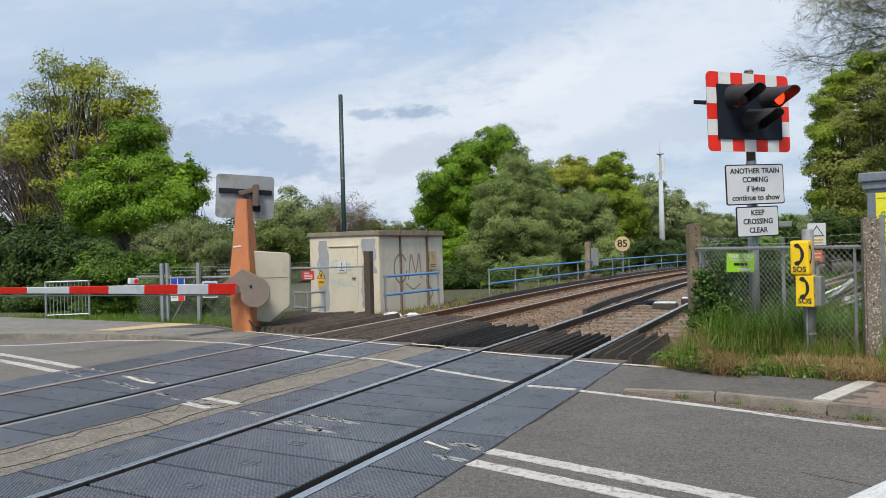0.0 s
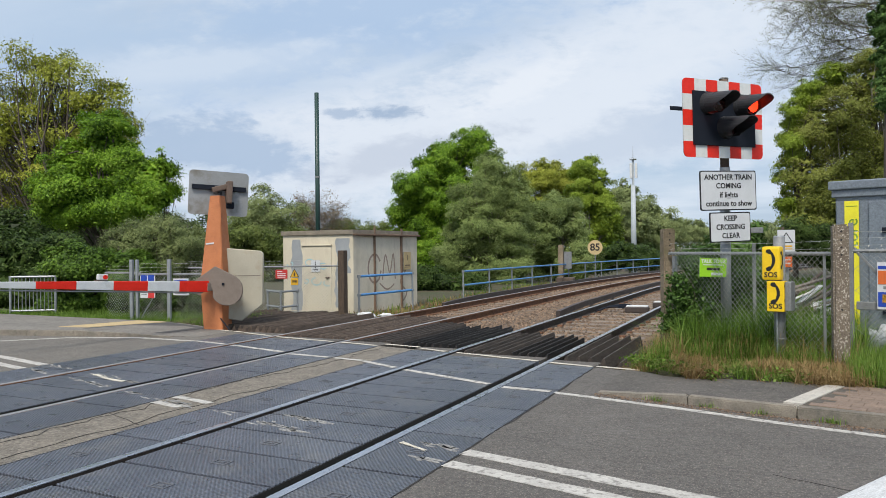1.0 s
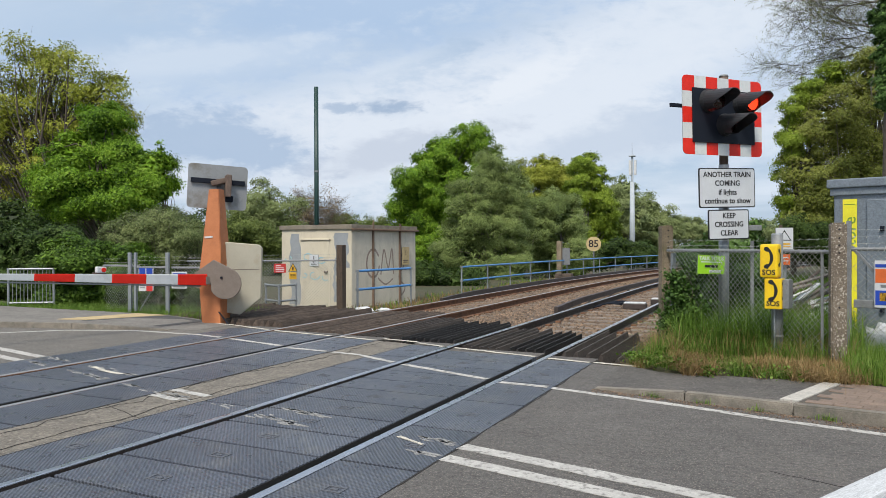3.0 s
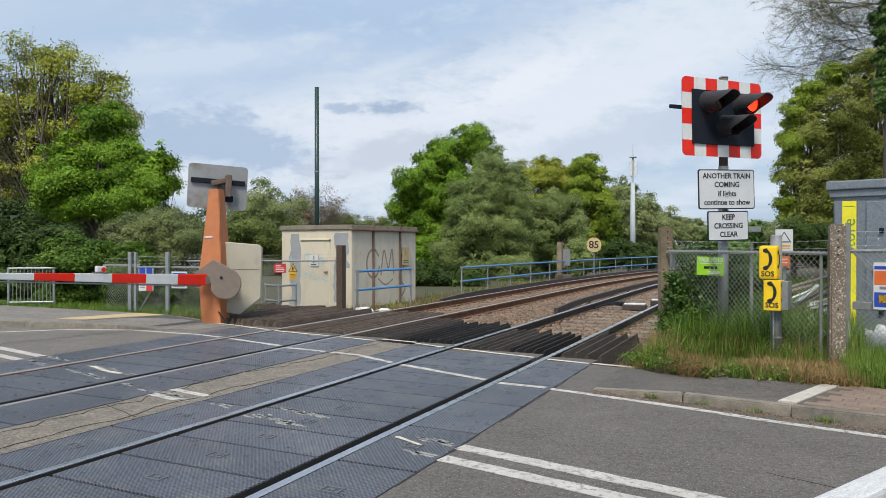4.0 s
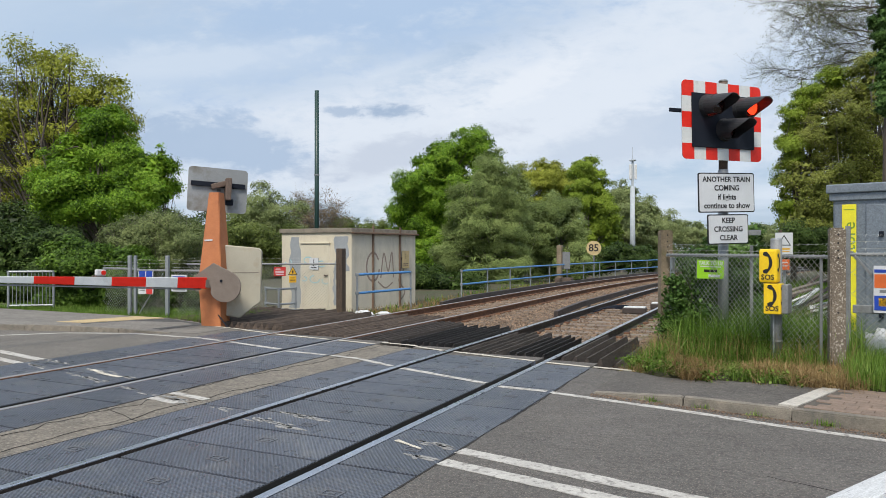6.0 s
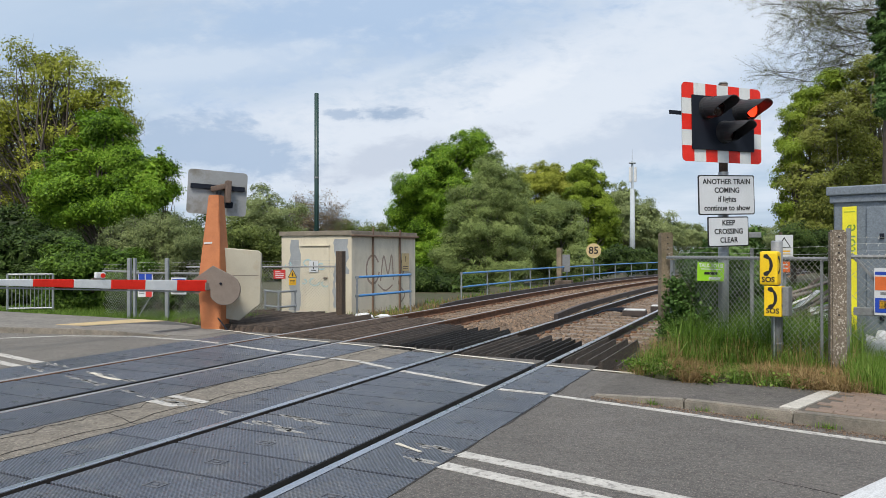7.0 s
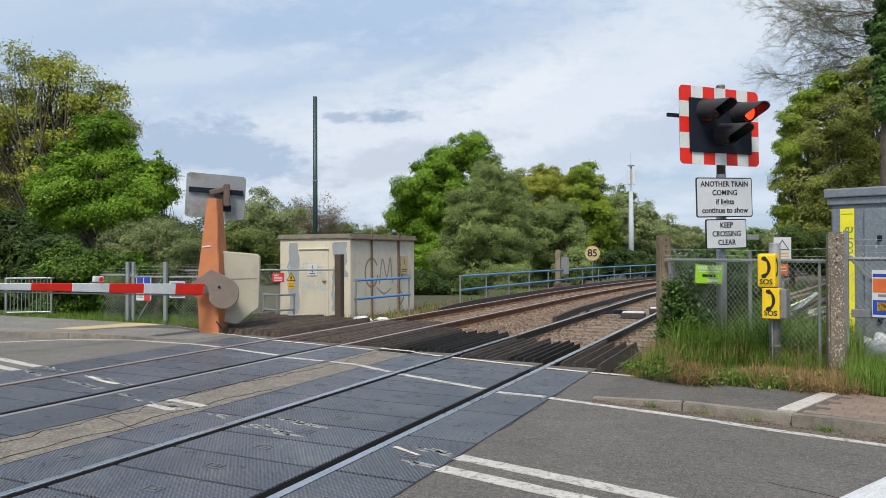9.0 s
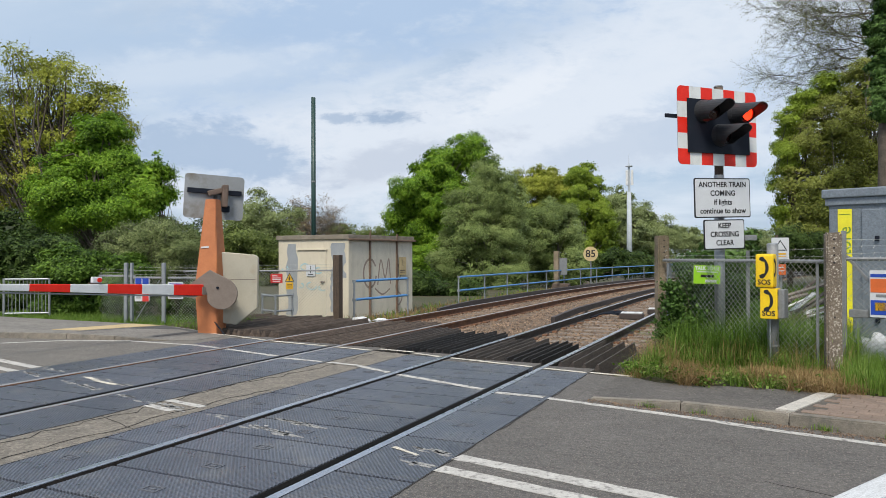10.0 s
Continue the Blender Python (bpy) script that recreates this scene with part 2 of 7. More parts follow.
SLEEPER_PALE = material("pale_concrete_sleeper", (0.24, 0.205, 0.17), (0.15, 0.125, 0.105), scale=5, rough=0.9, rand=0.15)
BALLAST = material("ballast_stone", (0.21, 0.145, 0.098), (0.115, 0.080, 0.057), scale=4, rough=0.95, fine=40, fine_amount=0.5, bump=0.6, bump_scale=30, island=0.6)
BALLAST_BED = material("ballast_bed", (0.17, 0.118, 0.080), (0.09, 0.065, 0.046), scale=9, rough=0.95, fine=30, fine_amount=0.6, bump=1.0, bump_scale=25)
TIMBER_DARK = material("tarred_timber", (0.075, 0.060, 0.051), (0.032, 0.026, 0.023), scale=4, rough=0.8, rand=0.3, fine_amount=0.4, stretch=(6, 1, 6), bump=0.4)
BLACK_FIN = material("black_guard_fin", (0.020, 0.018, 0.018), (0.035, 0.030, 0.028), scale=5, rough=0.6, rand=0.3, fine_amount=0.3, bump=0.3)
TIMBER_BROWN = material("weathered_guard_timber", (0.145, 0.108, 0.084), (0.060, 0.045, 0.036), scale=4, rough=0.9, rand=0.3, fine_amount=0.45, stretch=(6, 1, 6), bump=0.4)
SOIL = material("verge_soil", (0.045, 0.055, 0.022), (0.075, 0.06, 0.036), scale=0.9, rough=1.0, fine=25, fine_amount=0.5, bump=0.8, bump_scale=20)

# ---- mesh helpers ----


def thing(name, m, label, category, group="", kind=""):
    ob = new(name)
    ob.empty_display_size = 0.1
    ob.matrix_world = m
    return tagged(ob, label, category, group, kind)


def to_mesh(name, bm, mat):
    me = bpy.data.meshes.new(name)
    bm.normal_update()
    bm.to_mesh(me)
    bm.free()
    me.materials.append(mat)
    return me


def part(name, bm, mat, parent, label="", smooth=False):
    """One mesh object under a thing or under a part, in the parent's space."""
    me = bm if isinstance(bm, bpy.types.Mesh) else to_mesh(name, bm, mat)
    if smooth:
        me.shade_smooth()
    ob = new(name, me)
    ob.parent = parent
    return tagged(ob, label)


def solid(name, bm, mat, label, category, kind="", group="", m=None, smooth=False):
    """A thing of one mesh."""
    me = bm if isinstance(bm, bpy.types.Mesh) else to_mesh(name, bm, mat)
    if smooth:
        me.shade_smooth()
    ob = new(name, me)
    if m is not None:
        ob.matrix_world = m
    return tagged(ob, label, category, group, kind)


def box(size, at=(0, 0, 0), bevel=0.0, m=None, bm=None):
    """A box of that size centred at a place, its edges rounded by bevel."""
    own = bmesh.new()
    bmesh.ops.create_cube(own, size=1.0)
    bmesh.ops.scale(own, vec=size, verts=own.verts)
    if bevel:
        bmesh.ops.bevel(own, geom=own.edges[:], offset=bevel, segments=2, affect="EDGES", profile=0.6)
    mat4 = Matrix.Translation(at) @ (m or Matrix())
    bmesh.ops.transform(own, matrix=mat4, verts=own.verts)
    return join(own, bm)


def join(own, bm):
    if bm is None:
        return own
    me = bpy.data.meshes.new("tmp")
    own.to_mesh(me)
    own.free()
    bm.from_mesh(me)
    bpy.data.meshes.remove(me)
    return bm


def tube(a, b, r, r2=None, n=10, bm=None, caps=True):
    own = bmesh.new()
    a, b = Vector(a), Vector(b)
    d = b - a
    bmesh.ops.create_cone(own, cap_ends=caps, segments=n, radius1=r, radius2=r if r2 is None else r2, depth=d.length)
    mat4 = Matrix.Translation((a + b) / 2) @ d.to_track_quat("Z", "Y").to_matrix().to_4x4()
    bmesh.ops.transform(own, matrix=mat4, verts=own.verts)
    return join(own, bm)


def plate(outline, thick, m=None, bevel=0.0, bm=None):
    """An outline in x and z given thickness along y (from 0 to thick)."""
    own = bmesh.new()
    lo = [own.verts.new((x, 0, z)) for x, z in outline]
    hi = [own.verts.new((x, thick, z)) for x, z in outline]
    own.faces.new(lo)
    own.faces.new(hi[::-1])
    k = len(lo)
    for i in range(k):
        own.faces.new((lo[i], hi[i], hi[(i + 1) % k], lo[(i + 1) % k]))
    bmesh.ops.recalc_face_normals(own, faces=own.faces)
    if bevel:
        bmesh.ops.bevel(own, geom=own.edges[:], offset=bevel, segments=1, affect="EDGES")
    if m is not None:
        bmesh.ops.transform(own, matrix=m, verts=own.verts)
    return join(own, bm)


def slab(outline, z0, z1, bm=None):
    """An outline in x and y given height from z0 to z1; z1 may be a function of x and y."""
    own = bmesh.new()
    top = [own.verts.new((x, y, z1(x, y) if callable(z1) else z1)) for x, y in outline]
    low = [own.verts.new((x, y, z0)) for x, y in outline]
    own.faces.new(top)
    own.faces.new(low[::-1])
    k = len(top)
    for i in range(k):
        own.faces.new((top[i], low[i], low[(i + 1) % k], top[(i + 1) % k]))
    bmesh.ops.recalc_face_normals(own, faces=own.faces)
    return join(own, bm)


def rounded(w, h, r, n=5):
    """The outline of a rounded rectangle centred on 0, 0."""
    out = []
    for cx, cz, a0 in ((w / 2 - r, h / 2 - r, 0), (-w / 2 + r, h / 2 - r, 90), (-w / 2 + r, -h / 2 + r, 180), (w / 2 - r, -h / 2 + r, 270)):
        for i in range(n + 1):
            a = radians(a0 + 90 * i / n)
            out.append((cx + r * math.cos(a), cz + r * math.sin(a)))
    return out


def raw(name, verts, faces, mat):
    me = bpy.data.meshes.new(name)
    me.from_pydata([tuple(v) for v in verts], [], [tuple(f) for f in faces])
    me.update()
    me.materials.append(mat)
    return me


def quads_mesh(name, v, mat, per=4):
    """A mesh of separate faces with per corners each, from an array of n x per x 3."""
    n = len(v)
    me = bpy.data.meshes.new(name)
    me.vertices.add(n * per)
    me.vertices.foreach_set("co", np.asarray(v, dtype=np.float32).reshape(-1))
    me.loops.add(n * per)
    me.loops.foreach_set("vertex_index", np.arange(n * per, dtype=np.int32))
    me.polygons.add(n)
    me.polygons.foreach_set("loop_start", np.arange(0, n * per, per, dtype=np.int32))
    me.update(calc_edges=True)
    me.materials.append(mat)
    return me


def wires(name, segs, r, mat, n=3):
    """Thin straight wires, all in one mesh: segs is an array of k x 2 x 3."""
    segs = np.asarray(segs, dtype=float)
    a, b = segs[:, 0], segs[:, 1]
    d = b - a
    d /= np.linalg.norm(d, axis=1)[:, None] + 1e-9
    ref = np.where(np.abs(d[:, 2:3]) > 0.9, np.array([[1.0, 0, 0]]), np.array([[0, 0, 1.0]]))
    u = np.cross(d, ref)
    u /= np.linalg.norm(u, axis=1)[:, None]
    w = np.cross(d, u)
    faces = []
    for i in range(n):
        a0, a1 = 2 * math.pi * i / n, 2 * math.pi * (i + 1) / n
        o0 = (u * math.cos(a0) + w * math.sin(a0)) * r
        o1 = (u * math.cos(a1) + w * math.sin(a1)) * r
        faces.append(np.stack([a + o0, a + o1, b + o1, b + o0], axis=1))
    return quads_mesh(name, np.concatenate(faces), mat)


def branch_tube(verts, faces, pts, radii, n=6):
    """A bent tapered limb added to the lists."""
    base = len(verts)
    for i, p in enumerate(pts):
        d = (pts[min(i + 1, len(pts) - 1)] - pts[max(i - 1, 0)]).normalized()
        u = d.cross(Vector((0.3, 1, 0.1))).normalized()
        w = d.cross(u)
        for k in range(n):
            a = 2 * math.pi * k / n
            verts.append(p + (u * math.cos(a) + w * math.sin(a)) * radii[i])
    for i in range(len(pts) - 1):
        for k in range(n):
            k2 = (k + 1) % n
            faces.append((base + i * n + k, base + i * n + k2, base + (i + 1) * n + k2, base + (i + 1) * n + k))


def leaves(name, centres, size, mat, rng, aspect=0.62, up=0.35, out=None, tri=False):
    """Small pointed leaves, one a centre, turned outwards and a little towards the sky."""
    n = len(centres)
    nor = rng.normal(size=(n, 3)) * (1.0 if out is None else 0.42)
    if out is not None:
        nor += out
    else:
        nor[:, 2] = np.abs(nor[:, 2])
    nor[:, 2] += up
    nor /= np.linalg.norm(nor, axis=1)[:, None]
    t = rng.normal(size=(n, 3))
    t -= nor * np.sum(t * nor, axis=1)[:, None]
    t /= np.linalg.norm(t, axis=1)[:, None]
    s = np.cross(nor, t)
    k = size * rng.uniform(0.6, 1.4, size=(n, 1))
    c = np.asarray(centres)
    if tri:
        q = np.stack([c - t * k * 0.45 - s * k * aspect * 0.5, c - t * k * 0.45 + s * k * aspect * 0.5, c + t * k * 0.55], axis=1)
        return quads_mesh(name, q, mat, 3)
    q = np.stack([c - t * k * 0.5, c + s * k * aspect * 0.5 + nor * k * 0.08, c + t * k * 0.5, c - s * k * aspect * 0.5 + nor * k * 0.08], axis=1)
    return quads_mesh(name, q, mat)


def clumped(rng, blobs, count, clump, per, fill=0.45):
    """Leaf centres in clumps over the shells of ellipsoids; blobs: x, y, z, rx, ry, rz."""
    blobs = np.asarray(blobs, dtype=float)
    vol = (blobs[:, 3] * blobs[:, 4] * blobs[:, 5]) ** (2 / 3)
    k = max(1, count // per)
    pick = rng.choice(len(blobs), size=k, p=vol / vol.sum())
    d = rng.normal(size=(k, 3))
    d /= np.linalg.norm(d, axis=1)[:, None]
    rad = (1 - fill * rng.random(k) ** 1.5) * (1 + 0.10 * rng.normal(size=k))
    cc = blobs[pick, :3] + d * rad[:, None] * blobs[pick, 3:]
    pts = cc[:, None, :] + rng.normal(size=(k, per, 3)) * clump * rng.uniform(0.5, 1.3, size=(k, 1, 1)) * np.array([1, 1, 0.55])
    return pts.reshape(-1, 3)


def unit(v):
    return v / (np.linalg.norm(v, axis=1)[:, None] + 1e-6)


def crown_points(rng, blobs, count, lump, fill, core):
    """Boughs carry rounded sprays of leaves (radius about lump) on their outside, and coarse leaf in the shade inside."""
    blobs = np.asarray(blobs, dtype=float)
    area = (blobs[:, 3] * blobs[:, 4] * blobs[:, 5]) ** (2 / 3)
    k = int(max(6, min(1400, 6.5 * area.sum() / lump ** 2)))
    pick = rng.choice(len(blobs), size=k, p=area / area.sum())
    d = unit(rng.normal(size=(k, 3)))
    reach = 1 - fill * rng.random(k) ** 2 + 0.05 * rng.normal(size=k)
    cc = blobs[pick, :3] + d * blobs[pick, 3:] * reach[:, None]
    r = lump * rng.uniform(0.5, 1.35, k)
    owner = rng.choice(k, size=count, p=r ** 2 / (r ** 2).sum())
    v = unit(rng.normal(size=(count, 3)) + 0.75 * d[owner] + np.array([0, 0, 0.35]))
    out = r[owner] * (1 - 0.55 * rng.random(count) ** 1.6) * (1 + 0.18 * rng.normal(size=count))
    pts = cc[owner] + v * out[:, None] * np.array([1.0, 1.0, 0.72])
    ways = unit(v * 0.8 + d[owner] * 0.6)
    size = rng.uniform(0.75, 1.2, count)
    n = int(count * core)
    if n:
        pick = rng.choice(len(blobs), size=n, p=area / area.sum())
        w = unit(rng.normal(size=(n, 3)))
        inside = blobs[pick, :3] + w * blobs[pick, 3:] * (0.86 * rng.random(n) ** 0.4)[:, None]
        pts, ways, size = np.concatenate([pts, inside]), np.concatenate([ways, w]), np.concatenate([size, np.full(n, 2.6)])
    return cc, pts, ways, size[:, None]


def tree(name, label, at, blobs, count, leaf, leaf_mat, bark, trunk=0.16, lump=0.5, fill=0.35, seed=1, limbs=40, rz=25.6, fork=0.3, twigs=0, category="tree", aspect=0.62, core=0.12, twig=0.045, stems=1):
    """A tree whose local x runs across the view's line and local y away: trunk, limbs to its boughs, and a crown of leaves."""
    rng = np.random.default_rng(seed)
    root = thing(name, pose(*at, rz=rz), label, category)
    cc, pts, ways, size = crown_points(rng, blobs, max(count, 10), lump, fill, core)
    verts, faces = [], []
    top = max(b[2] for b in blobs)
    lean = Vector((float(np.mean([b[0] for b in blobs])), float(np.mean([b[1] for b in blobs])), 0))
    shafts = []
    for k in range(stems):
        side = Vector((0.0, 0.0, 0.0)) if not k else Vector((rng.uniform(-1, 1), rng.uniform(-0.6, 0.6), 0)) * top * 0.10
        f = 1.0 if not k else rng.uniform(0.5, 0.75)
        stem = [Vector((0, 0, -0.3)) + side * 0.25, Vector((0.05, 0, top * fork)) + side * 0.5, lean * 0.5 + side + Vector((0, 0, top * 0.65)), lean + side * 1.4 + Vector((0, 0, top * (1.0 if not k else 0.85)))]
        branch_tube(verts, faces, stem, [trunk * 1.25 * f, trunk * 0.9 * f, trunk * 0.55 * f, trunk * 0.15 * f], 8)
        shafts.append(stem)
    pick = rng.choice(len(cc), size=min(limbs, len(cc)), replace=False)
    for i in pick:
        end = Vector(cc[i])
        stem = min(shafts, key=lambda q: (q[2] - end).length)
        s = rng.uniform(0.25, 0.8)
        k = s * 3
        j = min(2, int(k))
        start = stem[j].lerp(stem[j + 1], k - j)
        if start.z > end.z:
            start = stem[0].lerp(stem[1], 0.9) if stem[1].z < end.z else stem[0].lerp(stem[1], 0.4)
        mid = start.lerp(end, 0.55) + Vector(rng.normal(size=3)) * 0.07 * (end - start).length + Vector((0, 0, 0.06 * (end - start).length))
        r = trunk * rng.uniform(0.18, 0.42) * (1 - 0.4 * s)
        branch_tube(verts, faces, [start, mid, end], [r, r * 0.6, r * 0.15], 5)
    for i in range(twigs):
        a = Vector(cc[rng.integers(len(cc))])
        d = Vector(rng.normal(size=3)) + Vector((a.x, a.y, 0)).normalized() * 0.8 + Vector((0, 0, 0.9))
        d.normalize()
        ln = lump * rng.uniform(0.8, 2.2)
        r = trunk * twig
        branch_tube(verts, faces, [a - d * ln * 0.6, a + Vector(rng.normal(size=3)) * 0.1 * ln, a + d * ln * 0.8], [r, r * 0.7, r * 0.2], 3)
    part("trunk", raw("trunk", verts, faces, bark), bark, root, smooth=True)
    if count:
        part("crown", leaves("crown", pts, leaf * 1.18 * size, leaf_mat, rng, aspect, 0.35, ways, True), leaf_mat, root)
    return root


# ---- ground, road and footways ----
RAILS = (0.0, -1.505, -3.545, -5.05)


def bend(y):
    """How far the line has swung to the right at y."""
    return 0.0 if y < 22 else (y - 22) ** 2 / 260.0


def far_edge(x):
    """The back of the footways on the far side of the road."""
    if x > 1.0:
        return 8.34 - 0.62 * smooth(1.0, 1.75, x) - 0.02 * (x - 1.0)
    if x > -7.4:
        return 8.42 - 0.2 * (x - 0.6)
    return 10.02


def smooth(a, b, v):
    t = min(1.0, max(0.0, (v - a) / (b - a)))
    return t * t * (3 - 2 * t)


def ground_height(x, y):
    xb = x - bend(y) if y < 200 else x - bend(200)
    h = -0.22
    if y > far_edge(x) - 0.3:
        right = smooth(0.75, 1.5, xb) * smooth(far_edge(x) - 0.25, far_edge(x) + 0.05, y)
        h += right * (0.315 - 0.07 * smooth(8.2, 9.6, y) + 0.10 * smooth(2, 8, xb))
        left = smooth(-6.0, -7.0, xb)
        h += left * (0.20 - 0.43 * smooth(11.5, 15.0, y) - 1.2 * smooth(30, 80, y))
        h -= smooth(60, 160, y) * 0.8
    r = math.hypot(x, y)
    h += 0.035 * noise.noise(Vector((x * 0.7, y * 0.7, 0))) * smooth(far_edge(x), far_edge(x) + 2, y)
    return h + 5.0 * smooth(150, 600, r) * (0.5 + 0.5 * noise.noise(Vector((x * 0.004, y * 0.004, 3))))


def axis(lo, hi, step):
    near = list(np.arange(lo, hi + step / 2, step))
    far = [0, 2, 5, 10, 18, 30, 50, 90, 160, 300, 600, 1200, 2500]
    return [lo - d for d in far[:0:-1]] + near + [hi + d for d in far[1:]]


gx, gy = axis(-24, 14, 0.4), axis(-8, 60, 0.5)
gv = [(x, y, ground_height(x, y)) for y in gy for x in gx]
gf = [(j * len(gx) + i, j * len(gx) + i + 1, (j + 1) * len(gx) + i + 1, (j + 1) * len(gx) + i) for j in range(len(gy) - 1) for i in range(len(gx) - 1)]
solid("ground", raw("ground", gv, gf, SOIL), SOIL, "rough grassy ground that reaches to the horizon", "ground", "structure", smooth=True)

xs = [0.63, 1.0, 1.5, 2.2, 3, 4.5, 7, 12, 30]
solid("road_right", slab([(x, -7.9) for x in xs] + [(x, far_edge(x)) for x in xs[::-1]], -0.2, 0.0), ASPHALT,
      "worn dark grey asphalt road beside the crossing deck", "road", "structure")
ASPHALT_FAR = material("worn_pale_asphalt", (0.160, 0.148, 0.132), (0.116, 0.108, 0.098), scale=1.4, rough=0.88, fine=24, fine_amount=0.4, bump=0.9, bump_scale=60,
                       stain=(0.30, 0.275, 0.24), stain_scale=44, stain_range=(0.55, 0.68))
xs = [-30, -16, -12, -9, -7.5, -6.6, -5.86]
solid("road_left", slab([(x, -7.9) for x in xs] + [(x, far_edge(x)) for x in xs[::-1]], -0.2, 0.0), ASPHALT_FAR,
      "worn grey asphalt road on the far side of the tracks", "road", "structure")
solid("road_middle", slab([(-2.76, -7.9), (-2.10, -7.9), (-2.06, far_edge(-2.1)), (-2.76, far_edge(-2.76))], -0.2, 0.003), ASPHALT_OLD,
      "cracked pale asphalt strip between the two tracks", "road", "structure")

# far right footway with its kerb rising out of the road


def kerb_line(x):
    return 7.16 - 0.225 * x


def kerb_top(x, y=0):
    return 0.004 + 0.075 * smooth(0.95, 2.1, x) + 0.03 * smooth(2.0, 4.0, x)


xs = [1.0, 1.25, 1.5, 1.8, 2.1, 2.4, 2.68]
bm = bmesh.new()
for a, b in zip(xs, xs[1:]):
    slab([(a, kerb_line(a) + 0.12), (b, kerb_line(b) + 0.12), (b, far_edge(b) + 0.05), (a, far_edge(a) + 0.05)], -0.1, kerb_top, bm)
slab([(2.68, kerb_line(2.68) + 0.12), (3.045, far_edge(3.04)), (3.045, far_edge(3.04) + 0.05), (2.68, far_edge(2.68) + 0.05)], -0.1, kerb_top, bm)
solid("pavement_far_right", bm, FOOTWAY, "grey asphalt footway behind a low kerb", "pavement", "structure")
bm = slab([(2.80, kerb_line(2.80) + 0.125), (12, kerb_line(12) + 0.125), (12, far_edge(12)), (3.18, far_edge(3.18))], -0.1, 0.094)
BRICK_BED = material("paver_bed", (0.10, 0.088, 0.075), rough=0.95)
pavement_bricks = solid("pavement_bricks_far_right", bm, BRICK_BED, "footway laid with dull red-brown paving bricks", "pavement", "structure")
EDGING = material("pale_edging", (0.50, 0.47, 0.42), (0.36, 0.34, 0.31), scale=9, rough=0.85, bump=0.3)
solid("pavement_edging", slab([(2.66, kerb_line(2.66) + 0.122), (2.80, kerb_line(2.80) + 0.122), (3.18, far_edge(3.18) - 0.03), (3.03, far_edge(3.03) - 0.03)], -0.1, 0.104), EDGING,
      "pale concrete strip between the asphalt and the brick paving", "pavement", "structure")
kerbs = thing("kerb_far_right", Matrix(), "weathered concrete kerb stones along the footway", "kerb", kind="structure")
x = 1.0
while x < 9:
    x2 = x + 0.88
    bm = bmesh.new()
    o = [(x + 0.006, kerb_line(x)), (x2 - 0.006, kerb_line(x2)), (x2 - 0.006, kerb_line(x2) + 0.115), (x + 0.006, kerb_line(x) + 0.115)]
    slab(o, -0.12, lambda q, w: kerb_top(q) + 0.006, bm)
    bmesh.ops.bevel(bm, geom=[e for e in bm.edges if e.verts[0].co.z > -0.05 and e.verts[1].co.z > -0.05], offset=0.012, segments=2, affect="EDGES")
    part("kerb_stone", bm, KERB, kerbs)
    x = x2

# far left footway


def kerb_left(x):
    return 8.72 + 0.27 * (x + 6.6) if x > -12 else 7.26


def kerb_left_top(x, y=0):
    return 0.004 + 0.085 * smooth(-6.4, -8.2, x)


xs = [-6.2, -6.8, -7.4, -8.2, -9, -10, -11, -12, -14, -20, -30]
bm = bmesh.new()
for a, b in zip(xs, xs[1:]):
    slab([(a, kerb_left(a) + 0.12), (b, kerb_left(b) + 0.12), (b, far_edge(b) + 0.05), (a, far_edge(a) + 0.05)], -0.1, kerb_left_top, bm)
FOOTWAY_PALE = material("pale_footway_asphalt", (0.215, 0.20, 0.18), (0.15, 0.14, 0.128), scale=2.0, rough=0.9, fine=30, fine_amount=0.3, bump=0.6, bump_scale=80)
solid("pavement_far_left", bm, FOOTWAY_PALE, "grey asphalt footway on the far side of the tracks", "pavement", "structure")
TACTILE = material("buff_tactile", (0.50, 0.38, 0.20), (0.40, 0.31, 0.18), scale=6, rough=0.9, bump=0.5, bump_scale=40)
solid("pavement_tactile", slab([(-9.25, 8.62), (-8.65, 8.75), (-8.05, 10.0), (-8.8, 10.0)], 0.0, lambda q, w: kerb_left_top(q) + 0.008), TACTILE,
      "buff tactile paving across the footway", "pavement", "structure")
PATCH = material("dark_new_asphalt", (0.075, 0.073, 0.073), (0.055, 0.054, 0.055), scale=3, rough=0.9, fine=140, fine_amount=0.4, bump=0.4)
solid("pavement_patch", slab([(-8.6, 8.62), (-7.0, 8.95), (-6.9, 9.95), (-7.95, 9.98)], 0.0, lambda q, w: kerb_left_top(q) + 0.006), PATCH,
      "dark patch of newer asphalt in the footway", "pavement", "structure")
kerbs = thing("kerb_far_left", Matrix(), "worn concrete kerb stones beside the far footway", "kerb", kind="structure")
x = -6.6
while x > -16:
    x2 = x - 0.88
    bm = slab([(x - 0.006, kerb_left(x)), (x2 + 0.006, kerb_left(x2)), (x2 + 0.006, kerb_left(x2) + 0.115), (x - 0.006, kerb_left(x) + 0.115)], -0.12, lambda q, w: kerb_left_top(q) + 0.006)
    bmesh.ops.bevel(bm, geom=[e for e in bm.edges if e.verts[0].co.z > -0.05 and e.verts[1].co.z > -0.05], offset=0.012, segments=2, affect="EDGES")
    part("kerb_stone", bm, KERB, kerbs)
    x = x2

# ---- crossing deck of rubber panels ----
solid("deck_bed", slab([(-5.86, -7.9), (0.63, -7.9), (0.63, 8.45), (-5.86, 9.75)], -0.3, -0.14), PIT, "dark bed under the rubber crossing panels", "deck", "structure")
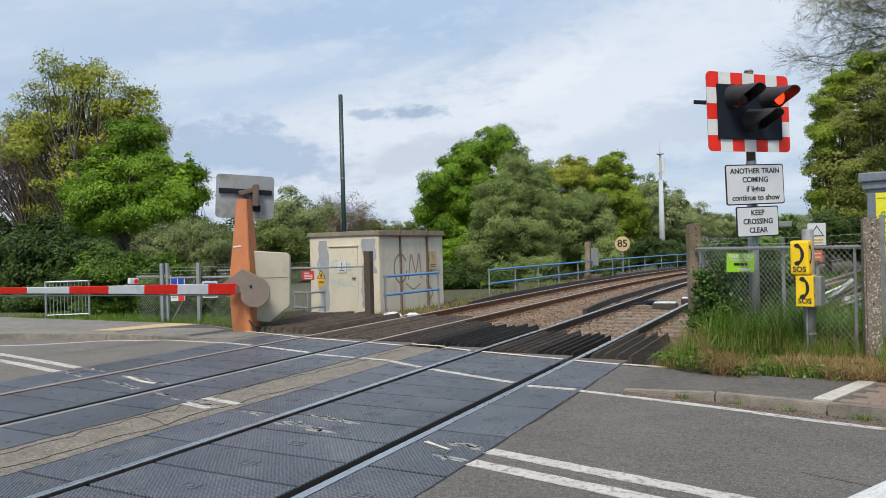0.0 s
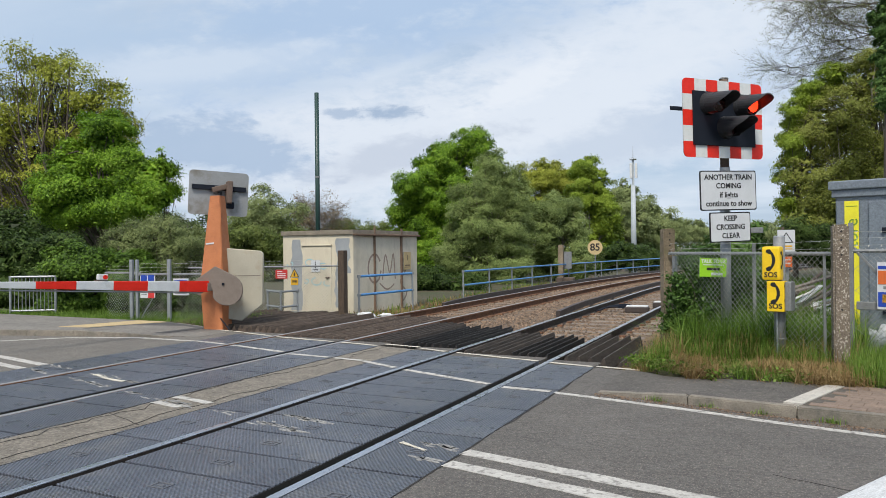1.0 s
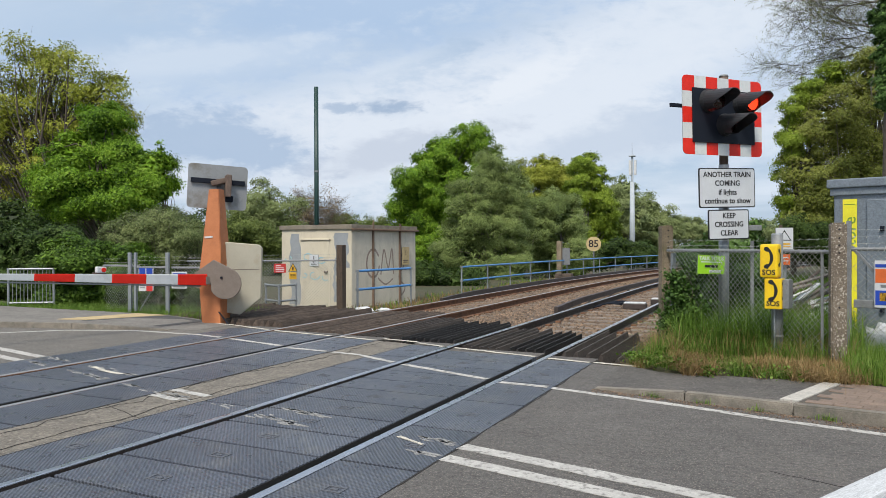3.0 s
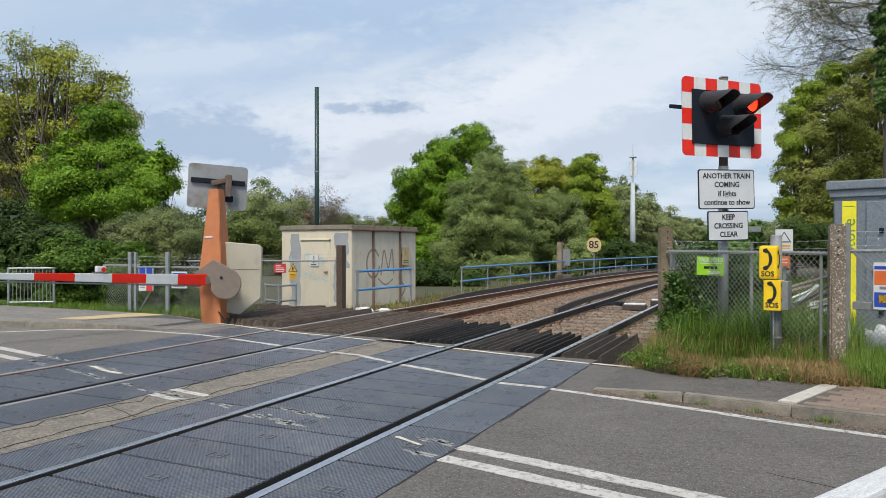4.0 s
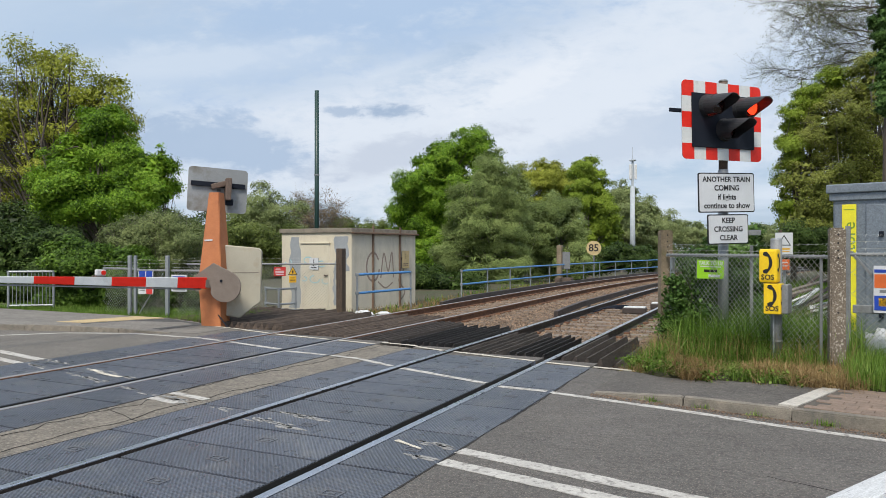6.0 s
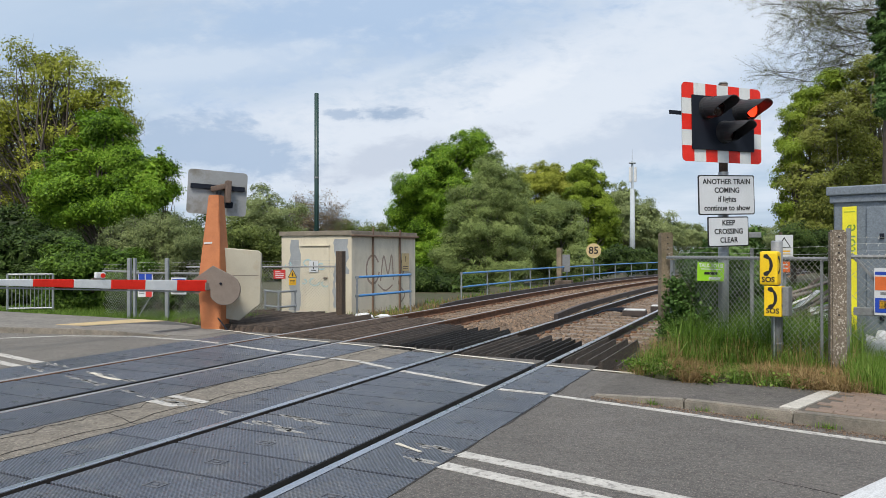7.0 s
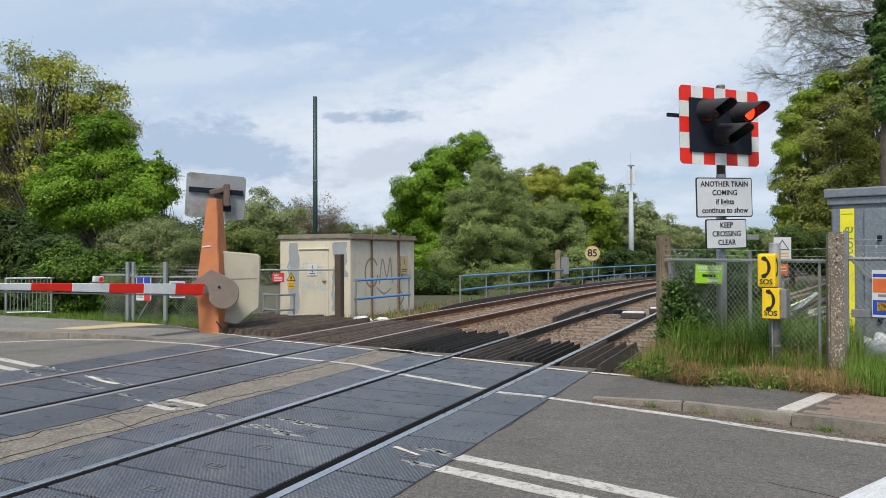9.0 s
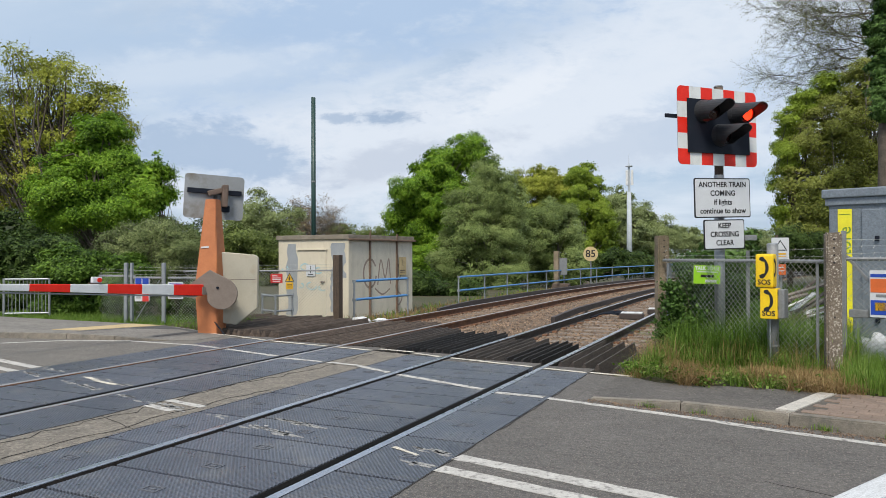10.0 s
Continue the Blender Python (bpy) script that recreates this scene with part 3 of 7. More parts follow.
deck = thing("crossing_deck", Matrix(), "level crossing deck of studded dark grey rubber panels", "crossing deck", kind="structure")


SLOT = material("rubbed_rubber", (0.12, 0.125, 0.14), (0.08, 0.085, 0.10), scale=20, rough=0.5)
slot_bm = bmesh.new()
for sx, sy, wx, wy in ((0, 0.04, 0.13, 0.014), (0, -0.04, 0.13, 0.014), (0.058, 0, 0.014, 0.066), (-0.058, 0, 0.014, 0.066), (0, 0, 0.05, 0.02)):
    box((wx, wy, 0.006), (sx, sy, 0.002), bm=slot_bm)
slot_me = to_mesh("lifting_slot", slot_bm, SLOT)


def panels(x0, x1, first, step, last, name="rubber_panel"):
    shared = None
    y = first
    while y < last - 0.05:
        w = min(step, last - y)
        if shared is None or w < step - 0.01:
            bm = box((x1 - x0, w - 0.028, 0.13), (0, 0, -0.065), bevel=0.004)
            me = to_mesh(name, bm, RUBBER)
            if w >= step - 0.01:
                shared = me
        else:
            me = shared
        ob = new(name, me)
        ob.parent = deck
        ob.location = ((x0 + x1) / 2, y + w / 2, 0.006)
        if w > 0.4 and x0 > -2.2:
            part("lifting_slot", slot_me, SLOT, ob, "recessed lifting slot with a pale rim").location = (0.0, 0.0, 0.0)
        y += w


panels(-1.39, -0.125, 3.41 - 0.512 * 22, 0.512, 8.62)
panels(0.045, 0.625, 3.93 - 11, 1.0, 8.42)
panels(-2.10, -1.55, 3.9 - 11, 1.0, 8.95)
panels(-3.50, -2.76, 3.6 - 11, 1.0, 9.1)
panels(-4.93, -3.685, 3.5 - 0.512 * 22, 0.512, 9.25)
panels(-5.85, -5.095, 3.8 - 11, 1.0, 9.5)
# black strips added on the panel ends beside the rails, painting in flangeway shade
for x in (-0.122, -1.547, -3.682, -5.092):
    part("flangeway_liner", box((0.004, 16.2, 0.10), (x, 0.3, -0.052)), PIT, deck, "black strip standing in for the shade in the flangeway")
# grey end ramps beyond the panels
for k, (x0, x1, y0) in enumerate(((-1.395, -0.115, 8.62), (0.045, 0.625, 8.42), (-2.10, -1.55, 8.95), (-3.50, -2.76, 9.1), (-4.94, -3.655, 9.25), (-5.85, -5.095, 9.5))):
    bm = slab([(x0, y0 + 0.004), (x1, y0 + 0.004), (x1, y0 + 0.30 + 0.05 * (k % 2)), (x0, y0 + 0.30 + 0.05 * (k % 2))], -0.16, 0.003)
    part("end_ramp", bm, FOOTWAY, deck, "grey ramped end piece")

# ---- road markings ----


def stripe(name, pts, width, mat, label, z=0.0115, thick=0.004, ragged=0.0, seed=0):
    """A painted line along pts, its edges a little uneven."""
    rng = random.Random(seed)
    bm = bmesh.new()
    dense = []
    for (x0, y0), (x1, y1) in zip(pts, pts[1:]):
        n = max(1, int(math.hypot(x1 - x0, y1 - y0) / 0.12))
        dense += [(x0 + (x1 - x0) * i / n, y0 + (y1 - y0) * i / n) for i in range(n)]
    dense.append(pts[-1])
    left, right = [], []
    for i, (x, y) in enumerate(dense):
        a, b = dense[max(i - 1, 0)], dense[min(i + 1, len(dense) - 1)]
        d = Vector((b[0] - a[0], b[1] - a[1], 0)).normalized()
        w = width / 2 * (1 + rng.uniform(-ragged, ragged))
        w2 = width / 2 * (1 + rng.uniform(-ragged, ragged))
        left.append(bm.verts.new((x - d.y * w, y + d.x * w, z)))
        right.append(bm.verts.new((x + d.y * w2, y - d.x * w2, z)))
    for i in range(len(dense) - 1):
        bm.faces.new((left[i], right[i], right[i + 1], left[i + 1]))
    ext = bmesh.ops.extrude_face_region(bm, geom=bm.faces[:])
    bmesh.ops.translate(bm, vec=(0, 0, -thick), verts=[v for v in ext["geom"] if isinstance(v, bmesh.types.BMVert)])
    bmesh.ops.recalc_face_normals(bm, faces=bm.faces)
    return solid(name, bm, mat, label, "road marking", "structure")


stripe("line_centre_1", [(0.64, 4.56), (2.3, 4.24), (5.0, 3.70), (9, 2.9)], 0.125, ROAD_PAINT, "white centre line on asphalt", z=0.005, ragged=0.12)
stripe("line_centre_2", [(0.64, 4.27), (2.1, 4.00), (5.0, 3.42), (9, 2.6)], 0.125, ROAD_PAINT, "white centre line on asphalt", z=0.005, ragged=0.12)
stripe("line_centre_3", [(-5.88, 5.98), (-7.0, 6.20), (-10, 6.7)], 0.12, ROAD_PAINT, "white centre line on asphalt", z=0.005, ragged=0.12)
stripe("line_centre_4", [(-5.88, 5.68), (-7.0, 5.90), (-10, 6.4)], 0.12, ROAD_PAINT, "white centre line on asphalt", z=0.005, ragged=0.12)
stripe("line_edge_1", [(0.60, 6.80), (1.86, 6.53), (2.68, 6.30), (3.4, 6.16), (7, 5.35)], 0.075, ROAD_PAINT, "white edge line beside the kerb", z=0.005, ragged=0.15)
for k, (a, b) in enumerate((((0.58, 6.80), (0.06, 6.83)), ((-0.13, 6.93), (-1.38, 7.38)), ((-1.57, 7.46), (-2.2, 7.76)), ((-2.22, 7.78), (-2.7, 7.84)), ((-2.8, 7.85), (-3.48, 7.92)),
                            ((-3.7, 8.03), (-4.9, 8.33)), ((-5.12, 8.38), (-5.82, 8.50)))):
    stripe("line_edge_%d" % (k + 2), [a, b], 0.08, ROAD_PAINT, "white edge line painted over the rubber panels", ragged=0.18, seed=k)
stripe("line_edge_9", [(-5.88, 8.52), (-7.15, 8.50), (-8.25, 8.05), (-8.9, 7.36), (-11, 6.2)], 0.08, ROAD_PAINT, "white edge line on the far road", z=0.005, ragged=0.15)
for k, (a, b) in enumerate((((1.2, 8.40), (0.64, 8.48)), ((0.6, 8.41), (0.05, 8.52)), ((-0.13, 8.57), (-1.38, 8.86)), ((-1.57, 8.90), (-2.08, 9.08)), ((-2.12, 9.16), (-2.74, 9.26)),
                            ((-2.78, 9.08), (-3.48, 9.20)), ((-3.67, 9.22), (-4.92, 9.42)), ((-5.11, 9.48), (-5.84, 9.68)), ((-5.88, 9.72), (-7.2, 9.98)))):
    stripe("line_back_%d" % (k + 1), [a, b], 0.06, CREAM_PAINT, "worn cream line along the far end of the deck", z=0.0125 if k else 0.006, ragged=0.25, seed=k + 20)
# what is left of the centre lines on the panels and between the tracks
rng = random.Random(4)
flakes = bmesh.new()
WORN_PAINT = material("nearly_gone_paint", (0.36, 0.35, 0.33), (0.20, 0.20, 0.20), scale=14, rough=0.8, stain=(0.13, 0.135, 0.15), stain_scale=26, stain_range=(0.5, 0.68))
for k in range(420):
    x = rng.uniform(-5.75, 0.58)
    if any(abs(x - r) < 0.17 for r in RAILS):
        continue
    y = 4.66 - 0.225 * x + rng.choice((-0.27, 0.03)) + rng.gauss(0, 0.026)
    if noise.noise(Vector((x * 1.7, y, 0))) < 0.02:
        continue
    n, ln, w = rng.randint(5, 8), rng.uniform(0.02, 0.10), rng.uniform(0.006, 0.024)
    o = []
    for i in range(n):
        a = 6.2832 * i / n
        u, v = ln * math.cos(a) * rng.uniform(0.6, 1.2), w * math.sin(a) * rng.uniform(0.5, 1.3)
        o.append((x + u, y - 0.225 * u + v))
    slab(o, 0.004, 0.0095, flakes)
tagged(solid("line_trace_1", flakes, WORN_PAINT, "worn flakes of the painted centre lines on the deck", "road marking"), kind="stuff")
stripe("line_trace_40", [(-2.74, 5.16), (-2.2, 5.06)], 0.085, ROAD_PAINT, "worn white dash between the tracks", z=0.008, ragged=0.3)
stripe("line_trace_41", [(-2.74, 4.90), (-2.34, 4.82)], 0.08, ROAD_PAINT, "worn white dash between the tracks", z=0.008, ragged=0.4)
stripe("line_trace_42", [(0.12, 4.58), (0.38, 4.46)], 0.03, CREAM_PAINT, "worn trace of a painted centre line", z=0.0125, ragged=0.7)
stripe("line_trace_43", [(-4.6, 5.72), (-4.25, 5.58), (-3.9, 5.52)], 0.05, CREAM_PAINT, "worn trace of a painted centre line", z=0.0125, ragged=0.6)

CRACK = material("crack_shadow", (0.035, 0.032, 0.03), rough=1.0)


def crack(k, x0, y0, x1, y1, wander, seed, z=0.0075, wide=0.005):
    r = random.Random(seed)
    n = max(4, int(math.hypot(x1 - x0, y1 - y0) / 0.09))
    pts, off = [], 0.0
    for i in range(n + 1):
        off = off * 0.8 + r.uniform(-wander, wander)
        t = i / n
        pts.append((x0 + (x1 - x0) * t + off * (y1 - y0) / 5, y0 + (y1 - y0) * t + off * (x1 - x0) / 5))
    stripe("crack_%d" % k, pts, wide, CRACK, "dark crack in the asphalt", z=z, thick=0.003, ragged=0.7, seed=seed)


crack(1, -2.66, 3.0, -2.60, 9.2, 0.05, 1)
crack(2, -2.28, 2.6, -2.20, 6.0, 0.05, 2)
crack(3, -2.74, 4.4, -2.12, 4.2, 0.12, 3)
crack(5, 0.636, -1.0, 0.636, 8.3, 0.006, 5, 0.004, 0.012)
crack(6, -2.09, 2.0, -2.07, 8.9, 0.006, 6, wide=0.010)
crack(7, -2.755, 2.5, -2.755, 9.0, 0.006, 7, wide=0.010)
crack(4, 2.6, 4.9, 6.5, 4.1, 0.05, 4, 0.003)

# ---- tracks ----
RAIL_WORN = material("dull_rail", (0.56, 0.54, 0.53), (0.40, 0.37, 0.35), scale=2, rough=0.5, metal=0.9, fine_amount=0.15, bump=0.03)


def along(y0, y1, step):
    n = max(1, int(round((y1 - y0) / step)))
    return [y0 + (y1 - y0) * i / n for i in range(n + 1)]


def swept(outline, x0, ys, lift=0.0):
    """A profile in x and z drawn along the line of the track."""
    k = len(outline)
    verts = [(x0 + bend(y) + x, y, z + lift) for y in ys for x, z in outline]
    faces = [(j * k + i, j * k + (i + 1) % k, (j + 1) * k + (i + 1) % k, (j + 1) * k + i) for j in range(len(ys) - 1) for i in range(k)]
    faces += [tuple(range(k))[::-1], tuple(range((len(ys) - 1) * k, len(ys) * k))]
    return verts, faces


RAIL = [(-0.068, -0.145), (0.068, -0.145), (0.068, -0.133), (0.012, -0.115), (0.009, -0.03), (0.034, -0.018), (0.034, 0.006), (0.028, 0.0115),
        (-0.028, 0.0115), (-0.034, 0.006), (-0.034, -0.018), (-0.009, -0.03), (-0.012, -0.115), (-0.068, -0.133)]
HEAD = [(-0.034, 0.0), (0.034, 0.0), (0.033, 0.010), (0.026, 0.0155), (-0.026, 0.0155), (-0.033, 0.010)]
track_ys = along(-7.9, 22, 5) + along(23.5, 70, 1.5)
for i, x in enumerate(RAILS):
    rail = thing("running_rail", Matrix.Translation((0, 0, 0)), "steel running rail with a polished head and rusty sides", "rail", "running rails")
    web = RAIL_BLACK if i < 2 else RAIL_SIDE
    part("web", raw("web", *swept(RAIL, x, track_ys, -0.008), web), web, rail, "dark rail sides" if i < 2 else "rust-brown rail sides")
    steel = RAIL_TOP if i < 2 else RAIL_WORN
    bright = HEAD if i < 2 else [(q * 0.85, z) for q, z in HEAD]
    part("head", raw("head", *swept(bright, x, track_ys, -0.006), steel), steel, rail, "polished rail head")
for x0, y0, y1 in ((-1.94, 15.6, 70), (-5.50, 17.0, 70)):
    con = thing("conductor_rail", Matrix(), "dark steel conductor rail raised on insulators", "rail", "conductor rails")
    ys = [y0, y0 + 0.7] + along(y0 + 2.2, y1, 1.5)
    o = [(-0.05, -0.06), (0.05, -0.06), (0.045, 0.075), (-0.045, 0.075)]
    v, f = swept(o, x0, ys)
    v = [(a, b, c - 0.07 * (1 - smooth(y0, y0 + 1.5, b))) for a, b, c in v]
    part("bar", raw("bar", v, f, RAIL_DARK), RAIL_DARK, con)
    y = y0 + 0.5
    pot = to_mesh("insulator", tube((0, 0, -0.16), (0, 0, -0.06), 0.06, 0.045, 8), SLEEPER_PALE)
    while y < 45:
        ob = part("insulator", pot, SLEEPER_PALE, con, "pale porcelain insulator")
        ob.location = (x0 + bend(y), y, 0)
        y += 2.6

# ballast bed, its loose stones and the sleepers
ys = along(8.2, 22, 2) + along(24, 75, 2.5)
bed = [(-6.3, -0.30), (-5.6, -0.165), (-3.0, -0.155), (-2.5, -0.12), (-2.0, -0.155), (0.8, -0.165), (1.5, -0.24), (1.5, -0.5), (-6.3, -0.5)]
solid("trackbed", raw("trackbed", *swept(bed, 0, ys), BALLAST_BED), BALLAST_BED, "bed of brown stained ballast under the tracks", "trackbed", "structure")
rng = np.random.default_rng(3)
n_stone = 38000
sy = 8.8 + 46 * rng.random(n_stone) ** 1.9
sx = rng.uniform(-5.95, 1.25, n_stone)
size = rng.uniform(0.018, 0.042, n_stone) * (1 + (sy > 25) * 0.5)
octa = np.array([(1, 0, 0), (0, 1, 0), (-1, 0, 0), (0, -1, 0), (0.2, 0.1, 0.8), (0, 0, -0.7)])
tri = np.array([(0, 1, 4), (1, 2, 4), (2, 3, 4), (3, 0, 4), (1, 0, 5), (2, 1, 5), (3, 2, 5), (0, 3, 5)])
ang = rng.uniform(0, 6.28, n_stone)
sv = octa[None] * (size[:, None, None] * rng.uniform(0.6, 1.3, (n_stone, 6, 3)))
sv = np.stack([sv[..., 0] * np.cos(ang)[:, None] - sv[..., 1] * np.sin(ang)[:, None], sv[..., 0] * np.sin(ang)[:, None] + sv[..., 1] * np.cos(ang)[:, None], sv[..., 2]], -1)
bx = np.array([bend(y) for y in sy])
crown = np.interp(sx, [-6.3, -5.6, -3.0, -2.5, -2.0, 0.8, 1.5], [-0.30, -0.165, -0.155, -0.12, -0.155, -0.165, -0.24])
sv += np.stack([sx + bx, sy, crown + size * 0.25 - 0.008], -1)[:, None, :]
me = bpy.data.meshes.new("ballast")
me.from_pydata(sv.reshape(-1, 3).tolist(), [], (tri[None] + 6 * np.arange(n_stone)[:, None, None]).reshape(-1, 3).tolist())
me.materials.append(BALLAST)
tagged(new("ballast", me), "loose brown ballast stones between the sleepers", "ballast", kind="stuff")
sleeper_me = to_mesh("sleeper", box((2.5, 0.25, 0.15), (0, 0, 0), bevel=0.015), SLEEPER)
pale_me = to_mesh("pale_sleeper", box((2.5, 0.25, 0.15), (0, 0, 0), bevel=0.02), SLEEPER_PALE)
chair_me = to_mesh("rail_clip", box((0.28, 0.13, 0.05), (0, 0, 0), bevel=0.015), RAIL_SIDE)
for t, xc in enumerate((-0.7525, -4.2975)):
    for k in range(60):
        y = 9.3 + 0.66 * k
        ob = solid("sleeper", pale_me if t == 0 else sleeper_me, None, "concrete sleeper half sunk in ballast" if t == 0 else "brown weathered sleeper half sunk in ballast", "sleeper", group="sleepers")
        ob.location = (xc + bend(y), y, -0.225)
        if y < 32:
            for r in (-0.7525, 0.7525):
                for s in (-0.11, 0.11):
                    c = part("rail_clip", chair_me, RAIL_SIDE, ob)
                    c.location = (r + s, 0, 0.085)
                    c.scale = (0.35, 1, 1)

# trespass guards: rows of ridged timbers beyond the deck


def guard(x0, x1, y0, y1, mat, label, pitch=0.105, high=0.0, skew=0.0, ragged=0.15, seed=0, fin=False):
    rng = random.Random(seed)
    g = thing("trespass_guard", pose((x0 + x1) / 2, y0, -0.13), label, "timber guard", "trespass guards")
    bearer = box((x1 - x0, 0.12, 0.06), (0, 0.3, 0.0), bevel=0.01)
    box((x1 - x0, 0.12, 0.06), (0, y1 - y0 - 0.4, 0.0), bevel=0.01, bm=bearer)
    part("bearer", bearer, TIMBER_DARK, g)
    n = int((x1 - x0) / pitch)
    for i in range(n):
        ln = y1 - y0 + rng.uniform(-ragged, ragged)
        bm = bmesh.new()
        w = pitch * 0.48
        peak, flat = (w * 0.82, 0.006) if fin else (w * 0.35, 0.010)
        o = [(-w, 0.03 if not fin else -0.02), (w, 0.03 if not fin else -0.02), (peak + flat, 0.03 + pitch * 0.95), (peak - flat, 0.03 + pitch * 0.95)]
        v0 = [bm.verts.new((x, 0, z)) for x, z in o]
        v1 = [bm.verts.new((x + skew, ln, z)) for x, z in o]
        bm.faces.new(v0)
        bm.faces.new(v1[::-1])
        for k in range(4):
            bm.faces.new((v0[k], v1[k], v1[(k + 1) % 4], v0[(k + 1) % 4]))
        bmesh.ops.recalc_face_normals(bm, faces=bm.faces)
        ob = part("ridge", bm, mat, g)
        ob.location = (-(x1 - x0) / 2 + pitch * (i + 0.5), rng.uniform(0, 0.06), high + rng.uniform(-0.006, 0.006))
    return g


guard(-1.40, -0.76, 8.95, 11.4, TIMBER_DARK, "tarred ridged timbers between the rails beyond the deck", pitch=0.125, ragged=0.25, seed=1)
guard(-0.74, -0.12, 8.95, 11.0, BLACK_FIN, "black fins between the rails beyond the deck", pitch=0.122, high=0.02, ragged=0.2, seed=8, fin=True)
guard(0.06, 0.72, 8.78, 11.2, TIMBER_DARK, "tarred ridged timbers outside the rail beyond the deck", pitch=0.16, seed=2)
guard(0.72, 1.10, 8.85, 10.6, TIMBER_DARK, "loose ridged timbers sloping down to the grass", pitch=0.18, high=-0.07, seed=7)
guard(-2.62, -1.62, 9.35, 12.0, BLACK_FIN, "black fins between the two tracks", pitch=0.125, high=0.01, ragged=0.3, seed=3, fin=True)
guard(-3.46, -2.66, 9.5, 12.4, TIMBER_DARK, "tarred ridged timbers between the two tracks", pitch=0.12, seed=9)
guard(-4.95, -3.64, 9.6, 13.3, TIMBER_BROWN, "weathered ridged timbers between the far rails", pitch=0.13, seed=4)
guard(-8.2, -5.22, 10.02, 12.9, TIMBER_BROWN, "weathered ridged timbers beside the far track", pitch=0.14, high=0.05, skew=0.0, ragged=0.3, seed=5)

# ---- materials of the things ----
STEEL = material("galvanised_steel", (0.36, 0.38, 0.40), (0.27, 0.29, 0.31), scale=12, rough=0.5, metal=0.6, fine_amount=0.15, bump=0.08)
STEEL_DULL = material("dull_grey_steel", (0.24, 0.25, 0.26), (0.17, 0.18, 0.185), scale=10, rough=0.6, metal=0.3, fine_amount=0.2, bump=0.1)
BLACK = material("matt_black", (0.010, 0.013, 0.021), (0.016, 0.020, 0.030), scale=3, rough=0.6, specular=0.12, fine_amount=0.15, bump=0.05)
HOOD = material("black_hood", (0.024, 0.025, 0.029), (0.036, 0.037, 0.041), scale=9, rough=0.5, specular=0.35, bump=0.1, fine_amount=0.2)
RED = material("red_reflective", (0.74, 0.028, 0.014), (0.64, 0.022, 0.011), scale=6, rough=0.45, specular=0.25, fine_amount=0.12, bump=0.05)
WHITE = material("white_reflective", (0.66, 0.68, 0.68), (0.57, 0.59, 0.60), scale=6, rough=0.5, specular=0.3, fine_amount=0.08, bump=0.05, stain=(0.45, 0.45, 0.43), stain_scale=5, stain_range=(0.58, 0.8))
SIGN_WHITE = material("sign_white", (0.58, 0.60, 0.63), (0.52, 0.54, 0.57), scale=4, rough=0.45, fine_amount=0.06, bump=0.03)
INK = material("sign_ink", (0.012, 0.012, 0.014), rough=0.5, bump=0)
YELLOW = material("sos_yellow", (0.82, 0.56, 0.010), (0.74, 0.48, 0.008), scale=5, rough=0.4, fine_amount=0.08, bump=0.04)
CONCRETE = material("aggregate_concrete", (0.20, 0.165, 0.125), (0.125, 0.10, 0.078), scale=5, rough=0.95, fine=55, fine_amount=0.3, bump=0.6, bump_scale=60,
                    stain=(0.46, 0.42, 0.36), stain_scale=48, stain_range=(0.55, 0.62))
CONCRETE_PALE = material("mossy_concrete", (0.27, 0.215, 0.15), (0.17, 0.135, 0.09), scale=4, rough=0.95, fine=50, fine_amount=0.35, bump=0.5, bump_scale=60,
                         stain=(0.13, 0.125, 0.06), stain_scale=5, stain_range=(0.55, 0.7))
WIRE = material("fence_wire", (0.46, 0.47, 0.45), (0.33, 0.34, 0.32), scale=8, rough=0.5, metal=0.5, bump=0)
ORANGE = material("orange_brown_paint", (0.50, 0.185, 0.070), (0.40, 0.14, 0.055), scale=2.5, rough=0.6, fine_amount=0.12, bump=0.1,
                  stain=(0.30, 0.10, 0.05), stain_scale=4, stain_range=(0.58, 0.8))
BEIGE = material("stone_beige_paint", (0.43, 0.40, 0.32), (0.36, 0.335, 0.27), scale=2, rough=0.5, fine_amount=0.08, bump=0.06, stain=(0.30, 0.22, 0.12), stain_scale=2.5, stain_range=(0.55, 0.85))
TAUPE = material("taupe_steel", (0.20, 0.165, 0.14), (0.155, 0.125, 0.105), scale=4, rough=0.55, fine_amount=0.15, bump=0.1)
BRACKET = material("brown_bracket", (0.10, 0.07, 0.055), (0.14, 0.10, 0.08), scale=6, rough=0.7)
ALU = material("grey_aluminium", (0.33, 0.34, 0.35), (0.26, 0.27, 0.275), scale=2, rough=0.5, metal=0.35, fine_amount=0.1, stain=(0.16, 0.14, 0.10), stain_scale=2.2, stain_range=(0.52, 0.72))
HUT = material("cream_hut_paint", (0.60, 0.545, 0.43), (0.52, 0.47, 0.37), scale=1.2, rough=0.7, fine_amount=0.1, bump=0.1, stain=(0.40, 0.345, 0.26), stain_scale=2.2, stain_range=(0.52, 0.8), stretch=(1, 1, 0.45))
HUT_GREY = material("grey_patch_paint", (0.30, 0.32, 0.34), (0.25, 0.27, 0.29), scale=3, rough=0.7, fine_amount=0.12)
# Hut paint made lighter to stand in for light on the side wall.
HUT_LIGHTENED = material("lightened_hut_paint", (0.66, 0.605, 0.50), (0.57, 0.52, 0.43), scale=1.3, rough=0.75, fine_amount=0.1, bump=0.1, stain=(0.43, 0.395, 0.32), stain_scale=2.5, stain_range=(0.52, 0.8), stretch=(1, 1, 0.45))
